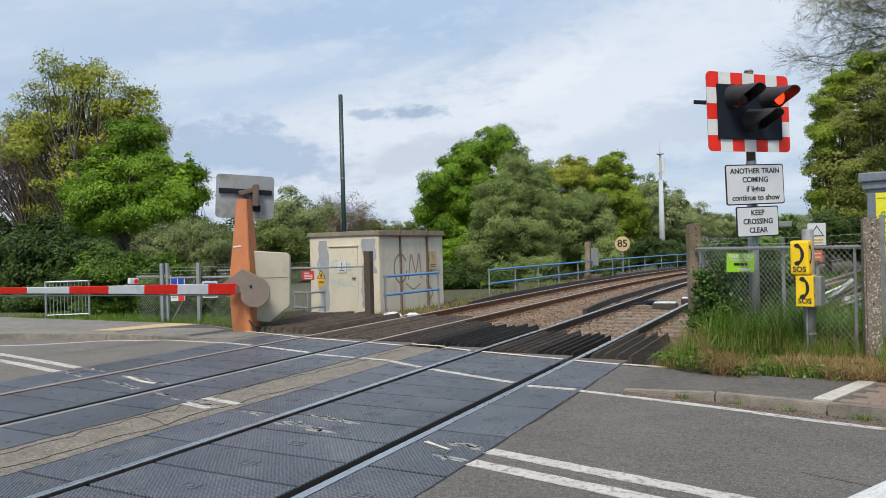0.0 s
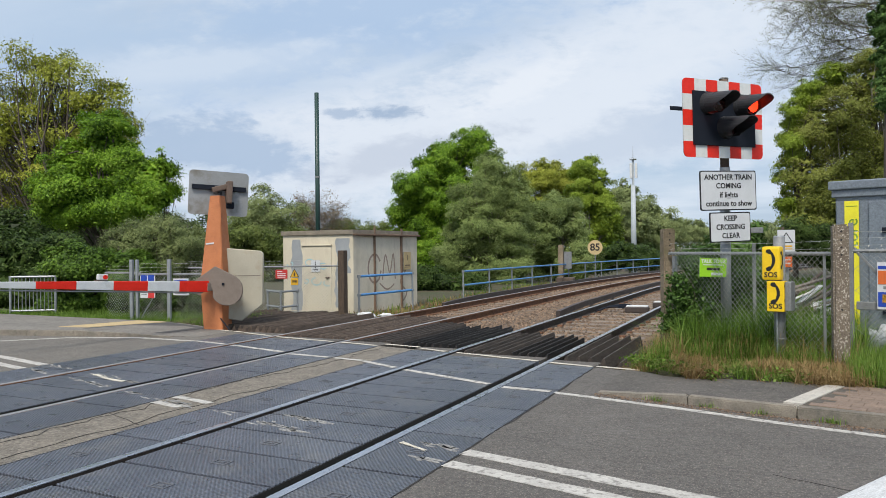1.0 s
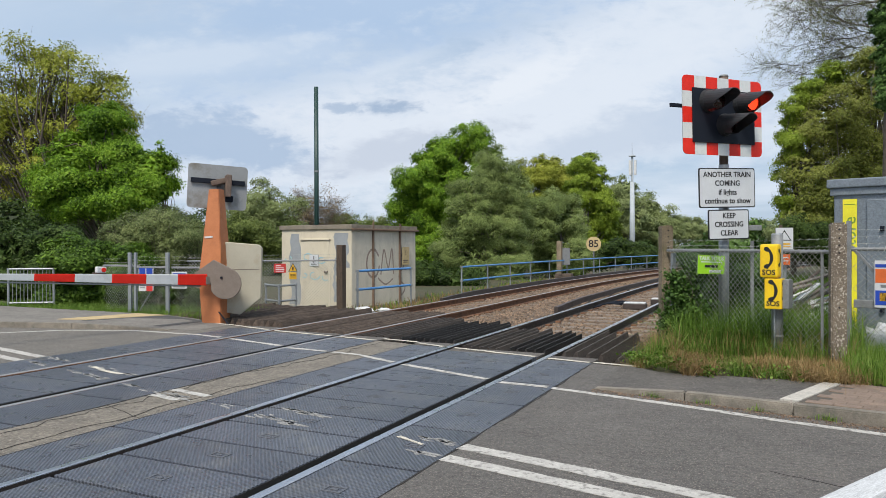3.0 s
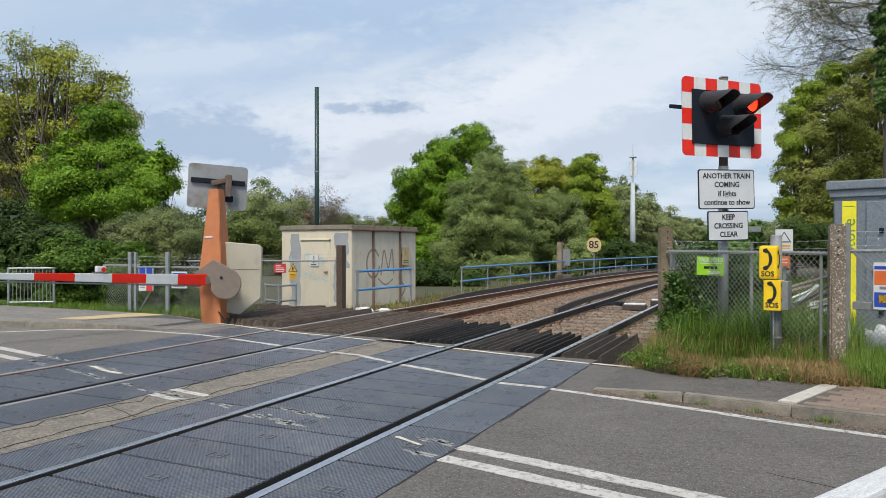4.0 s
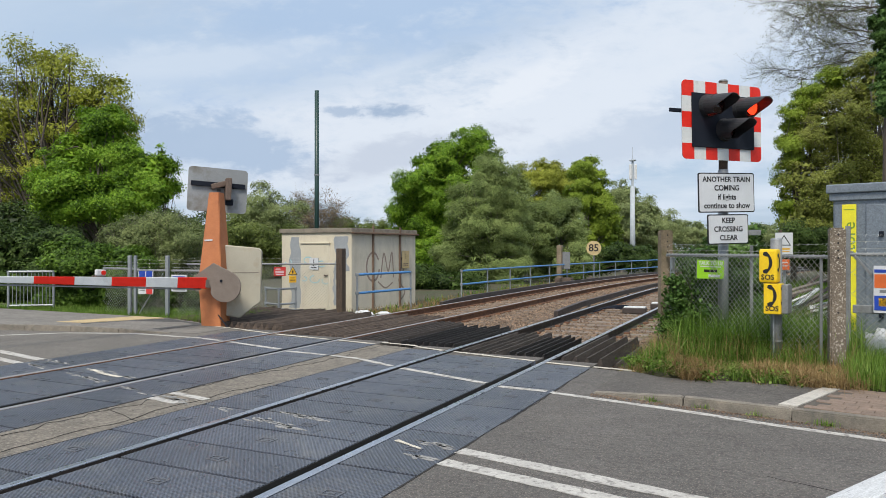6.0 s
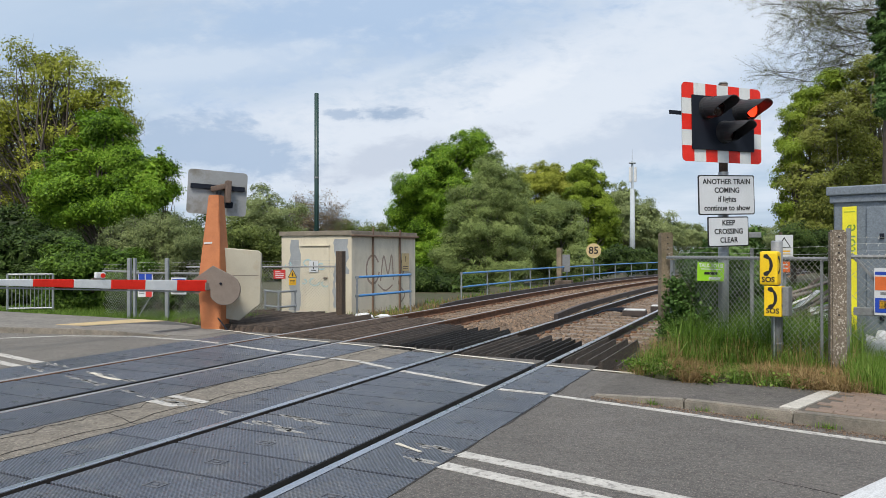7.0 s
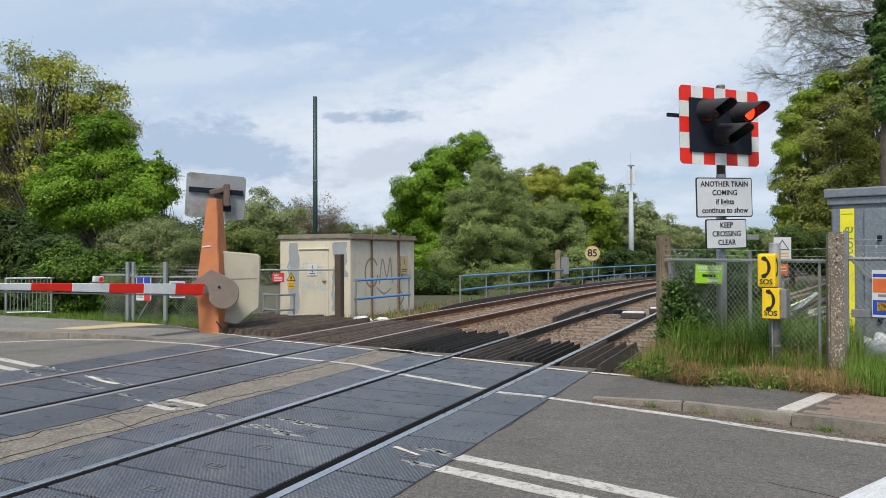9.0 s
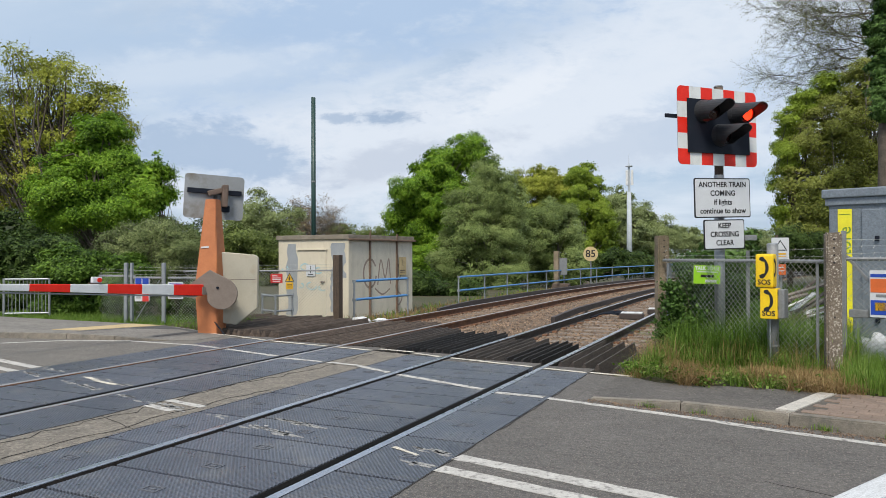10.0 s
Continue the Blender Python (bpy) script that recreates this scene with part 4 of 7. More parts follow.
ROOF_TRIM = material("hut_roof_trim", (0.26, 0.225, 0.18), (0.16, 0.14, 0.11), scale=5, rough=0.85)
RUST = material("rusty_pipe", (0.20, 0.13, 0.09), (0.13, 0.085, 0.06), scale=6, rough=0.85)
GRAFFITI = material("graffiti_brown", (0.27, 0.20, 0.165), (0.33, 0.26, 0.21), scale=8, rough=0.8)
GRAFFITI_BLUE = material("graffiti_pale_blue", (0.24, 0.47, 0.56), (0.36, 0.50, 0.52), scale=8, rough=0.8)
BLUE = material("blue_paint", (0.075, 0.26, 0.56), (0.05, 0.19, 0.45), scale=6, rough=0.45, fine_amount=0.12)
WOOD_POST = material("dark_post_timber", (0.10, 0.07, 0.05), (0.055, 0.04, 0.03), scale=6, rough=0.9, stretch=(6, 6, 1), fine_amount=0.4, bump=0.5)
GREEN_POLE = material("dark_green_pole", (0.016, 0.050, 0.045), (0.012, 0.038, 0.034), scale=2, rough=0.45, fine_amount=0.1)
CABINET = material("galvanised_sheet", (0.23, 0.265, 0.305), (0.175, 0.205, 0.24), scale=14, rough=0.5, metal=0.45, fine=45, fine_amount=0.22, bump=0.06)
YELLOW_STRIP = material("acid_yellow_banner", (0.80, 0.74, 0.03), (0.70, 0.63, 0.03), scale=3, rough=0.5, fine_amount=0.08)
BANNER_GREEN = material("banner_green", (0.22, 0.36, 0.04), rough=0.5, bump=0.0, fine_amount=0.08)
LIME = material("lime_sign", (0.30, 0.62, 0.02), rough=0.45, bump=0.02, fine_amount=0.05)
SIGN_RED = material("sign_red", (0.55, 0.035, 0.03), rough=0.5, bump=0.02, fine_amount=0.08)
SIGN_BLUE = material("sign_blue", (0.012, 0.06, 0.42), rough=0.5, bump=0.02, fine_amount=0.08)
SIGN_ORANGE = material("sign_orange", (0.72, 0.15, 0.03), rough=0.5, bump=0.02, fine_amount=0.08)
SIGN_AMBER = material("sign_amber", (0.75, 0.42, 0.02), rough=0.5, bump=0.02, fine_amount=0.08)
SIGN_BUFF = material("faded_sign", (0.60, 0.46, 0.24), rough=0.6, bump=0.02, fine_amount=0.08)
PLASTIC = material("white_sheeting", (0.66, 0.67, 0.68), (0.52, 0.53, 0.54), scale=6, rough=0.5, bump=0.3, bump_scale=12)
LAMP_RED = glow("lit_red_lens", (1.0, 0.034, 0.008), 2.4)
LAMP_DARK = material("unlit_red_lens", (0.035, 0.010, 0.010), rough=0.25, bump=0)
BARK = material("grey_bark", (0.115, 0.095, 0.075), (0.06, 0.05, 0.04), scale=5, rough=0.95, fine_amount=0.4, bump=0.6, bump_scale=25)
BARK_PALE = material("pale_bark", (0.21, 0.185, 0.155), (0.12, 0.105, 0.088), scale=5, rough=0.95, fine_amount=0.4, bump=0.5, bump_scale=25)
L_BRIGHT = leaf_material("bright_green_leaves", [(0.035, 0.082, 0.005), (0.145, 0.275, 0.016), (0.265, 0.41, 0.040)], 0.25)
L_FRESH = leaf_material("fresh_green_leaves", [(0.090, 0.145, 0.012), (0.215, 0.305, 0.028), (0.31, 0.40, 0.055)], 0.25)
L_YELLOW = leaf_material("yellow_green_leaves", [(0.140, 0.170, 0.018), (0.290, 0.320, 0.038), (0.40, 0.43, 0.075)], 0.25)
L_WILLOW = leaf_material("grey_green_leaves", [(0.075, 0.108, 0.030), (0.195, 0.260, 0.078), (0.32, 0.39, 0.140)], 0.25)
L_BRAMBLE = leaf_material("bramble_leaves", [(0.026, 0.055, 0.007), (0.080, 0.155, 0.016), (0.15, 0.25, 0.034)], 0.2)
L_SHRUB = leaf_material("dull_willow_leaves", [(0.055, 0.076, 0.024), (0.155, 0.195, 0.070), (0.27, 0.32, 0.125)], 0.2)
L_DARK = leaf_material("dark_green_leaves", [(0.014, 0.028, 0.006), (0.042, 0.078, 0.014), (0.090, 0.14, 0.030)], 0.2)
L_OLIVE = leaf_material("olive_leaves", [(0.040, 0.062, 0.012), (0.115, 0.155, 0.032), (0.205, 0.255, 0.070)], 0.25)
L_HEDGE = leaf_material("hornbeam_leaves", [(0.090, 0.112, 0.020), (0.205, 0.235, 0.044), (0.30, 0.32, 0.080)], 0.25)
# Olive leaves paled so that distance haze is part of their colour.
L_HAZE = leaf_material("hazed_olive_leaves", [(0.150, 0.190, 0.072), (0.230, 0.280, 0.110), (0.31, 0.36, 0.155)], 0.25)
L_BROWN = leaf_material("brown_bud_leaves", [(0.145, 0.100, 0.058), (0.225, 0.158, 0.090), (0.30, 0.23, 0.135)], 0.25)
L_IVY = leaf_material("ivy_leaves", [(0.020, 0.045, 0.010), (0.060, 0.125, 0.024), (0.13, 0.225, 0.055)], 0.2)
L_GRASS = leaf_material("grass_blades", [(0.040, 0.085, 0.009), (0.125, 0.225, 0.030), (0.25, 0.35, 0.080)], 0.35)
L_STRAW = leaf_material("straw_blades", [(0.150, 0.098, 0.040), (0.290, 0.195, 0.085), (0.42, 0.31, 0.15)], 0.3)


def lettering(name, text, size, m, mat, parent, bold=0.0):
    """Raised letters from the built-in font, as a mesh, standing in the local x-z plane of m."""
    cu = bpy.data.curves.new(name, "FONT")
    cu.body, cu.size, cu.align_x, cu.align_y = text, size, "CENTER", "CENTER"
    cu.extrude, cu.offset, cu.resolution_u = 0.001, bold, 3
    tmp = new("tmp", cu)
    me = bpy.data.meshes.new_from_object(tmp.evaluated_get(bpy.context.evaluated_depsgraph_get()))
    bpy.data.objects.remove(tmp)
    me.materials.clear()
    me.materials.append(mat)
    me.transform(m @ pose(0, 0, 0, 90, 0, 0))
    ob = new(name, me)
    ob.parent = parent
    return ob


def sign(name, m, w, h, face, label, category="sign", rim=None, r=0.02, bars=(), texts=(), group="", thick=0.012):
    """A flat sign facing local -y: a plate, a rim, bars (x, z, w, h, material) and lines of text (text, x, z, size)."""
    s = thing(name, m, label, category, group)
    part("plate", plate(rounded(w, h, r), thick), rim or STEEL_DULL, s)
    part("face", plate(rounded(w - (0.03 if rim else 0.004), h - (0.03 if rim else 0.004), r * 0.8), 0.004, pose(0, -0.0035, 0)), face, s)
    for x, z, bw, bh, bm_mat in bars:
        part("bar", plate([(x - bw / 2, z - bh / 2), (x + bw / 2, z - bh / 2), (x + bw / 2, z + bh / 2), (x - bw / 2, z + bh / 2)], 0.004, pose(0, -0.0065, 0)), bm_mat, s)
    for text, x, z, size in texts:
        lettering("lettering", text, size, pose(x, -0.006, z), INK, s, 0.002)
    return s


# ---- flashing road signal on its pole ----


def hood_mesh(r, long):
    """A tunnel visor, open below, its mouth cut back."""
    own = bmesh.new()
    n = 22
    rings = []
    for inner in (0, 1):
        rr = r - 0.008 * inner
        back, front = [], []
        for i in range(n + 1):
            a = radians(-62 + 304 * i / n)
            c = math.sin(a)
            reach = long * (0.34 + 0.66 * smooth(-0.75, 0.75, c))
            back.append(own.verts.new((rr * math.cos(a), 0, rr * math.sin(a))))
            front.append(own.verts.new((rr * 0.94 * math.cos(a), -reach, rr * 0.94 * math.sin(a) - reach * 0.10)))
        rings.append((back, front))
    for back, front in rings:
        for i in range(n):
            own.faces.new((back[i], back[i + 1], front[i + 1], front[i]))
    for i in range(n):
        own.faces.new((rings[0][1][i], rings[0][1][i + 1], rings[1][1][i + 1], rings[1][1][i]))
    for i in (0, n):
        own.faces.new((rings[0][0][i], rings[0][1][i], rings[1][1][i], rings[1][0][i]))
    bmesh.ops.recalc_face_normals(own, faces=own.faces)
    return own


def lens_mesh(r, y, mat, bulge=0.03):
    own = bmesh.new()
    n = 20
    rings = []
    for q in (1.0, 0.75, 0.4):
        rings.append([own.verts.new((r * q * math.cos(6.2832 * i / n), y - bulge * (1 - q * q), r * q * math.sin(6.2832 * i / n))) for i in range(n)])
    tip = own.verts.new((0, y - bulge, 0))
    for a, b in zip(rings, rings[1:]):
        for i in range(n):
            own.faces.new((a[i], a[(i + 1) % n], b[(i + 1) % n], b[i]))
    for i in range(n):
        own.faces.new((rings[-1][i], rings[-1][(i + 1) % n], tip))
    return own


def signal_board(w, h, name, m, label, lamps=True):
    """A chequered backing board with three hooded lamps; its front faces local -y. Returns the thing and its turning lamp inserts."""
    s = thing(name, m, label, "road signal")
    part("backing", plate(rounded(w, h, 0.07), 0.006), ALU, s)
    inserts = []
    if lamps:
        nx, nz = 7, 5
        cw, ch = w / nx, h / nz
        for i in range(nx):
            for j in range(nz):
                if 0 < i < nx - 1 and 0 < j < nz - 1:
                    continue
                x0, z0 = -w / 2 + cw * i, -h / 2 + ch * j
                o = [(x0, z0), (x0 + cw, z0), (x0 + cw, z0 + ch), (x0, z0 + ch)]
                corner = (i in (0, nx - 1)) and (j in (0, nz - 1))
                if corner:
                    rr = 0.07
                    o = []
                    for (cx, cz, a0, sx, sz) in ((x0 + cw, z0 + ch, 0, 1, 1), (x0, z0 + ch, 90, -1, 1), (x0, z0, 180, -1, -1), (x0 + cw, z0, 270, 1, -1)):
                        outer = (sx > 0) == (i == nx - 1) and (sz > 0) == (j == nz - 1)
                        if outer:
                            for k in range(6):
                                a = radians(a0 + 18 * k)
                                o.append((cx - sx * rr + rr * math.cos(a), cz - sz * rr + rr * math.sin(a)))
                        else:
                            o.append((cx, cz))
                red = (i + j) % 2 == 0
                part("stripe", plate(o, 0.0035, pose(0, -0.004, 0)), RED if red else WHITE, s)
        iw, ih = w - 0.32, h - 0.32
        part("lamp_panel", box((iw, 0.02, ih), (0, -0.017, 0), bevel=0.004), BLACK, s, "black lamp panel")
        r = 0.14
        for x, z, lit in ((-0.30, 0.19, 1), (0.30, 0.19, 2), (0.0, -0.11, 0)):
            housing = part("lamp_housing", tube((x, -0.02, z), (x, -0.08, z), r * 1.1, r * 1.02, 24), HOOD, s)
            hood = part("hood", hood_mesh(r, 0.40), HOOD, s, "black tunnel hood", smooth=False)
            hood.location = (x, -0.075, z)
            if lit:
                ins = part("lamp_insert", lens_mesh(r * 0.80, -0.014, LAMP_RED, 0.014), LAMP_RED, s, "turning lamp insert, red on one side")
                part("blind", lens_mesh(r * 0.94, -0.002, LAMP_DARK), LAMP_DARK, ins, "dark side of the lamp insert").rotation_euler = (0, 0, math.pi)
                part("rim", tube((0, -0.034, 0), (0, 0.0, 0), r * 0.83, n=20, caps=False), LAMP_DARK, ins, "dark rim of the lamp insert")
                ins.location = (x, -0.195, z)
                inserts.append((ins, (x, -0.195, z)))
            else:
                lens = part("lens", lens_mesh(r * 0.9, -0.012, LAMP_DARK), LAMP_DARK, s, "unlit lens")
                lens.location = (x, -0.09, z)
    return s, inserts


signal, signal_lamps = signal_board(1.44, 1.03, "road_signal_board", pose(1.968, 10.204, 3.125, 0, -1.0, 51), "black lamp board with red and white chequered border, one red lamp lit")
part("bracket", box((0.10, 0.07, 0.12), (0.12, 0.042, 0.0), bevel=0.01), STEEL_DULL, signal)
part("side_bar", box((0.34, 0.03, 0.05), (-0.70, 0.06, 0.12), bevel=0.006), BLACK, signal, "dark bar behind the board")
pole = thing("signal_pole", pose(1.965, 10.36, 0.0), "weathered grey steel pole carrying the road signal", "pole")
part("shaft", tube((0, 0, -0.1), (0, 0, 2.5), 0.068, 0.066, 20), STEEL, pole, smooth=True)
part("upper_shaft", tube((0, 0, 2.5), (0, 0, 3.70), 0.058, 0.057, 20), BRACKET, pole, smooth=True)
part("cap", tube((0, 0, 3.70), (0, 0, 3.72), 0.064, 0.05, 20), STEEL_DULL, pole)
sign("crossing_sign", pose(2.02, 10.20, 2.175, 0, -1.5, 44), 0.91, 0.53, SIGN_WHITE, "white plate with black border warning of another train", rim=INK, r=0.03,
     texts=(("ANOTHER TRAIN", 0, 0.175, 0.098), ("COMING", 0, 0.06, 0.10), ("if lights", 0, -0.06, 0.105), ("continue to show", 0, -0.175, 0.105)))
sign("crossing_sign", pose(2.04, 10.20, 1.685, 0, -1.5, 46), 0.68, 0.40, SIGN_WHITE, "white plate with black border asking to keep the crossing clear", rim=INK, r=0.025,
     texts=(("KEEP", 0, 0.115, 0.10), ("CROSSING", 0, 0.0, 0.10), ("CLEAR", 0, -0.115, 0.10)))
arm = thing("sign_bracket", pose(2.30, 10.60, 1.645, 0, 0, 20), "grey steel bracket beside the lower sign", "bracket")
part("bar", box((0.30, 0.05, 0.075), (-0.02, 0, 0), bevel=0.008), STEEL_DULL, arm)
help_sign = sign("green_help_sign", pose(1.83, 10.02, 1.15, 0, 2, 42), 0.42, 0.25, LIME, "lime green help-line sign wired to the fence", r=0.006,
     bars=((0.0, 0.035, 0.32, 0.012, SIGN_WHITE), (0, -0.02, 0.2, 0.035, INK), (0.06, -0.085, 0.18, 0.035, SIGN_WHITE)))
lettering("lettering", "TALK TO US", 0.068, pose(0, -0.006, 0.08), SIGN_WHITE, help_sign, 0.002)

# ---- concrete posts, chain-link fence and emergency telephones ----


def concrete_post(at, h, w, mat, label, rz):
    p = thing("concrete_fence_post", pose(*at, rz=rz), label, "fence post", "concrete fence posts")
    bm = bmesh.new()
    bmesh.ops.create_cube(bm, size=1.0)
    bmesh.ops.scale(bm, vec=(w, w, h), verts=bm.verts)
    bmesh.ops.translate(bm, vec=(0, 0, h / 2), verts=bm.verts)
    bmesh.ops.subdivide_edges(bm, edges=[e for e in bm.edges if abs(e.verts[0].co.z - e.verts[1].co.z) > 0.1], cuts=14, use_grid_fill=True)
    bmesh.ops.bevel(bm, geom=[e for e in bm.edges if abs(e.verts[0].co.z - e.verts[1].co.z) > 0.01 or e.verts[0].co.z > h - 0.01], offset=0.018, segments=2, affect="EDGES")
    for v in bm.verts:
        k = noise.noise_vector(v.co * 9) * 0.005
        v.co += k
        if v.co.z > h - 0.02:
            v.co.z += 0.02 * (1 - (abs(v.co.x) + abs(v.co.y)) / w)
    part("shaft", bm, mat, p)
    # Bolt holes are black discs on the face, their shade painted.
    for z in (h - 0.07, h - 0.16, h - 0.24, h - 0.32, h * 0.45):
        part("hole", tube((0.0, -w / 2 - 0.004, z), (0.0, -w / 2 + 0.01, z), 0.011, n=8), PIT, p, "black disc painting the shade of a bolt hole")
    return p


concrete_post((1.16, 10.67, 0.0), 1.69, 0.17, CONCRETE_PALE, "mossy old concrete fence post hung with ivy", 30)
concrete_post((3.22, 8.73, 0.0), 1.645, 0.155, CONCRETE, "concrete fence post with pale exposed pebbles", 8)


def chain_link(name, a, b, z0, z1, label, mesh=0.085, rail=True, barbed=0, group="", r=0.0034, posts=(), post_h=None, wave=0.012):
    """A chain-link fence from a to b: top rail, diamond mesh, barbed wires and posts at given distances."""
    a, b = Vector((*a, 0)), Vector((*b, 0))
    d = b - a
    ln = d.length
    root = thing(name, Matrix.Translation(a) @ pose(0, 0, 0, 0, 0, math.degrees(math.atan2(d.y, d.x))), label, "fence", group)
    segs, step, h = [], mesh * 1.0, z1 - z0

    def bow(x, z):
        return wave * noise.noise(Vector((x * 2.2, z * 2.2, 5)))

    k = -h
    while k < ln:
        for sgn in (1, -1):
            pts = []
            for q in np.linspace(0, h, 7):
                x = k + q if sgn > 0 else k + h - q
                pts.append((x, z0 + q))
            for p, q in zip(pts, pts[1:]):
                if 0 <= p[0] <= ln and 0 <= q[0] <= ln:
                    segs.append(((p[0], bow(*p), p[1]), (q[0], bow(*q), q[1])))
        k += step
    part("mesh", wires("mesh", segs, r, WIRE), WIRE, root, "diamond wire mesh")
    if rail:
        part("top_rail", tube((0, 0, z1), (ln, 0, z1), 0.021, n=8), STEEL_DULL, root)
        knots = [((x, -0.03, z1 - 0.02), (x + 0.01, 0.025, z1 + 0.03)) for x in np.arange(0.02, ln, mesh * 0.9)]
        part("knots", wires("knots", knots, r * 1.3, WIRE), WIRE, root)
    for i in range(barbed):
        z = z1 + 0.06 + 0.075 * i
        seg = [((x, 0.01 * math.sin(x * 3 + i), z + 0.012 * math.sin(x * 2.3 + i)), (min(x + 0.25, ln), 0.01 * math.sin((x + 0.25) * 3 + i), z + 0.012 * math.sin((x + 0.25) * 2.3 + i))) for x in np.arange(0, ln, 0.25)]
        seg += [((x, -0.012, z - 0.014), (x + 0.008, 0.012, z + 0.014)) for x in np.arange(0.05, ln, 0.12)]
        part("barbed_wire", wires("barbed_wire", seg, 0.002, WIRE), WIRE, root)
    for x in posts:
        part("post", box((0.05, 0.05, (post_h or z1) + 0.15), (x, 0.03, ((post_h or z1) - 0.15) / 2), bevel=0.005), STEEL, root)
    return root


chain_link("chain_link_fence", (1.20, 10.55), (3.16, 8.82), 0.02, 1.335, "galvanised chain-link fence panel between concrete posts", mesh=0.075, barbed=2, posts=(0.08,), post_h=1.3)
part_post = thing("fence_upright", pose(3.08, 8.90, 0), "thin steel upright at the end of the fence", "post")
part("shaft", box((0.03, 0.03, 1.36), (0, 0, 0.67), bevel=0.004), STEEL_DULL, part_post)

sos = thing("emergency_telephone_post", pose(2.63, 9.03, 0.0, rz=-16), "grey steel post carrying two yellow telephone boxes", "telephone post")
part("shaft", tube((0, 0, -0.1), (0, 0, 1.53), 0.062, n=20), STEEL_DULL, sos, smooth=True)
part("cap", tube((0, 0, 1.53), (0, 0, 1.545), 0.064, 0.05, 20), STEEL, sos)
part("conduit", tube((-0.01, -0.07, 0.0), (-0.01, -0.07, 0.82), 0.010, n=8), STEEL, sos)
part("band", tube((0, 0, 0.36), (0, 0, 0.375), 0.07, n=16), STEEL_DULL, sos)
part("band", tube((0, 0, 0.08), (0, 0, 0.095), 0.07, n=16), STEEL_DULL, sos)


def handset(parent, s, m):
    """A telephone handset drawn as a thick plate."""
    outer = [(0.045 - 0.085 * (z / 0.16) ** 2, z) for z in np.linspace(0.13, -0.13, 11)]
    inner = [(0.0 - 0.055 * (z / 0.16) ** 2, z) for z in np.linspace(-0.085, 0.085, 9)]
    o = outer + [(-0.03, -0.158), (-0.075, -0.150), (-0.085, -0.112), (-0.045, -0.088)] + inner + [(-0.045, 0.088), (-0.085, 0.112), (-0.075, 0.150), (-0.03, 0.158)]
    part("handset_picture", plate([(float(x) * s, float(z) * s) for x, z in o], 0.003, m), INK, parent)


def phone_box(name, z, w, d, h, bulge, at_x):
    bm = box((w, d, h), (0, 0, 0), bevel=0.03 if bulge else 0.008)
    b = part(name, bm, YELLOW, sos, "bright yellow telephone box")
    b.location = (at_x, -0.09, z)
    handset(b, 0.80, pose(0.015, -d / 2 - 0.002, 0.035))
    handset(b, 0.66, pose(w / 2 + 0.002, 0.0, 0.035, 0, 0, 90))
    lettering("lettering", "SOS", 0.082, pose(0, -d / 2 - 0.002, -h / 2 + 0.06), INK, b, 0.002)
    return b


phone_box("telephone_box", 1.23, 0.20, 0.15, 0.385, True, -0.045)
phone_box("telephone_box", 0.855, 0.185, 0.14, 0.345, False, 0.0)
part("case", box((0.07, 0.16, 0.33), (0.125, -0.05, 0.855), bevel=0.01), STEEL_DULL, sos, "grey side case")

# ---- far barrier: pedestal, machine and boom ----
barrier = thing("barrier_machine", pose(-6.75, 10.0, 0.0, rz=14), "orange-brown barrier pedestal with a beige machine case", "level crossing barrier")


def loft(rows):
    """Rings of four corners (half width x, half depth y, centre x, centre y, z) joined into a solid."""
    own = bmesh.new()
    rings = []
    for hx, hy, cx, cy, z in rows:
        rings.append([own.verts.new((cx + sx * hx, cy + sy * hy, z)) for sx, sy in ((-1, -1), (1, -1), (1, 1), (-1, 1))])
    for a, b in zip(rings, rings[1:]):
        for i in range(4):
            own.faces.new((a[i], a[(i + 1) % 4], b[(i + 1) % 4], b[i]))
    own.faces.new(rings[0][::-1])
    own.faces.new(rings[-1])
    bmesh.ops.recalc_face_normals(own, faces=own.faces)
    bmesh.ops.bevel(own, geom=own.edges[:], offset=0.012, segments=2, affect="EDGES")
    return own


part("pedestal", loft([(0.19, 0.17, 0, 0, -0.02), (0.225, 0.20, -0.01, 0, 0.85), (0.10, 0.10, 0.02, 0, 2.46)]), ORANGE, barrier, "tapered orange-brown pedestal")
part("marking", plate([(-0.10, 1.56), (0.06, 1.57), (0.06, 1.60), (-0.10, 1.59)], 0.004, pose(-0.03, -0.168, 0, 0, 0, 0)), PLASTIC, barrier, "worn pale marking")
case_o = [(0.0, 0.20), (0.32, 0.14), (0.70, 0.44), (0.72, 1.38), (0.66, 1.44), (0.0, 1.50)]
part("machine_case", plate(case_o, 0.40, pose(0.12, 0.0, 0, 0, 0, 24), bevel=0.015), BEIGE, barrier, "beige machine case")
part("case_seam", box((0.62, 0.006, 0.012), (0.445, 0.143, 0.98), m=pose(0, 0, 0, 0, 0, 24)), TAUPE, barrier)
part("back_plate", plate([(-0.55, 0.62), (-0.05, 0.55), (-0.05, 1.22)], 0.03, pose(-0.05, 0.3, 0)), TAUPE, barrier)
o = [(-0.21, 0.79), (-0.21, 0.91), (0.16, 1.17)]
for k in range(15):
    a = radians(70 - 222 * k / 14)
    o.append((0.37 + 0.285 * math.cos(a), 0.745 + 0.285 * math.sin(a)))
o += [(0.115, 0.74), (0.10, 0.775)]
part("arm_cheek", plate(o, 0.04, pose(0.0, -0.40, 0, 0, 0, 12), bevel=0.006), TAUPE, barrier, "taupe steel arm cheek plate")
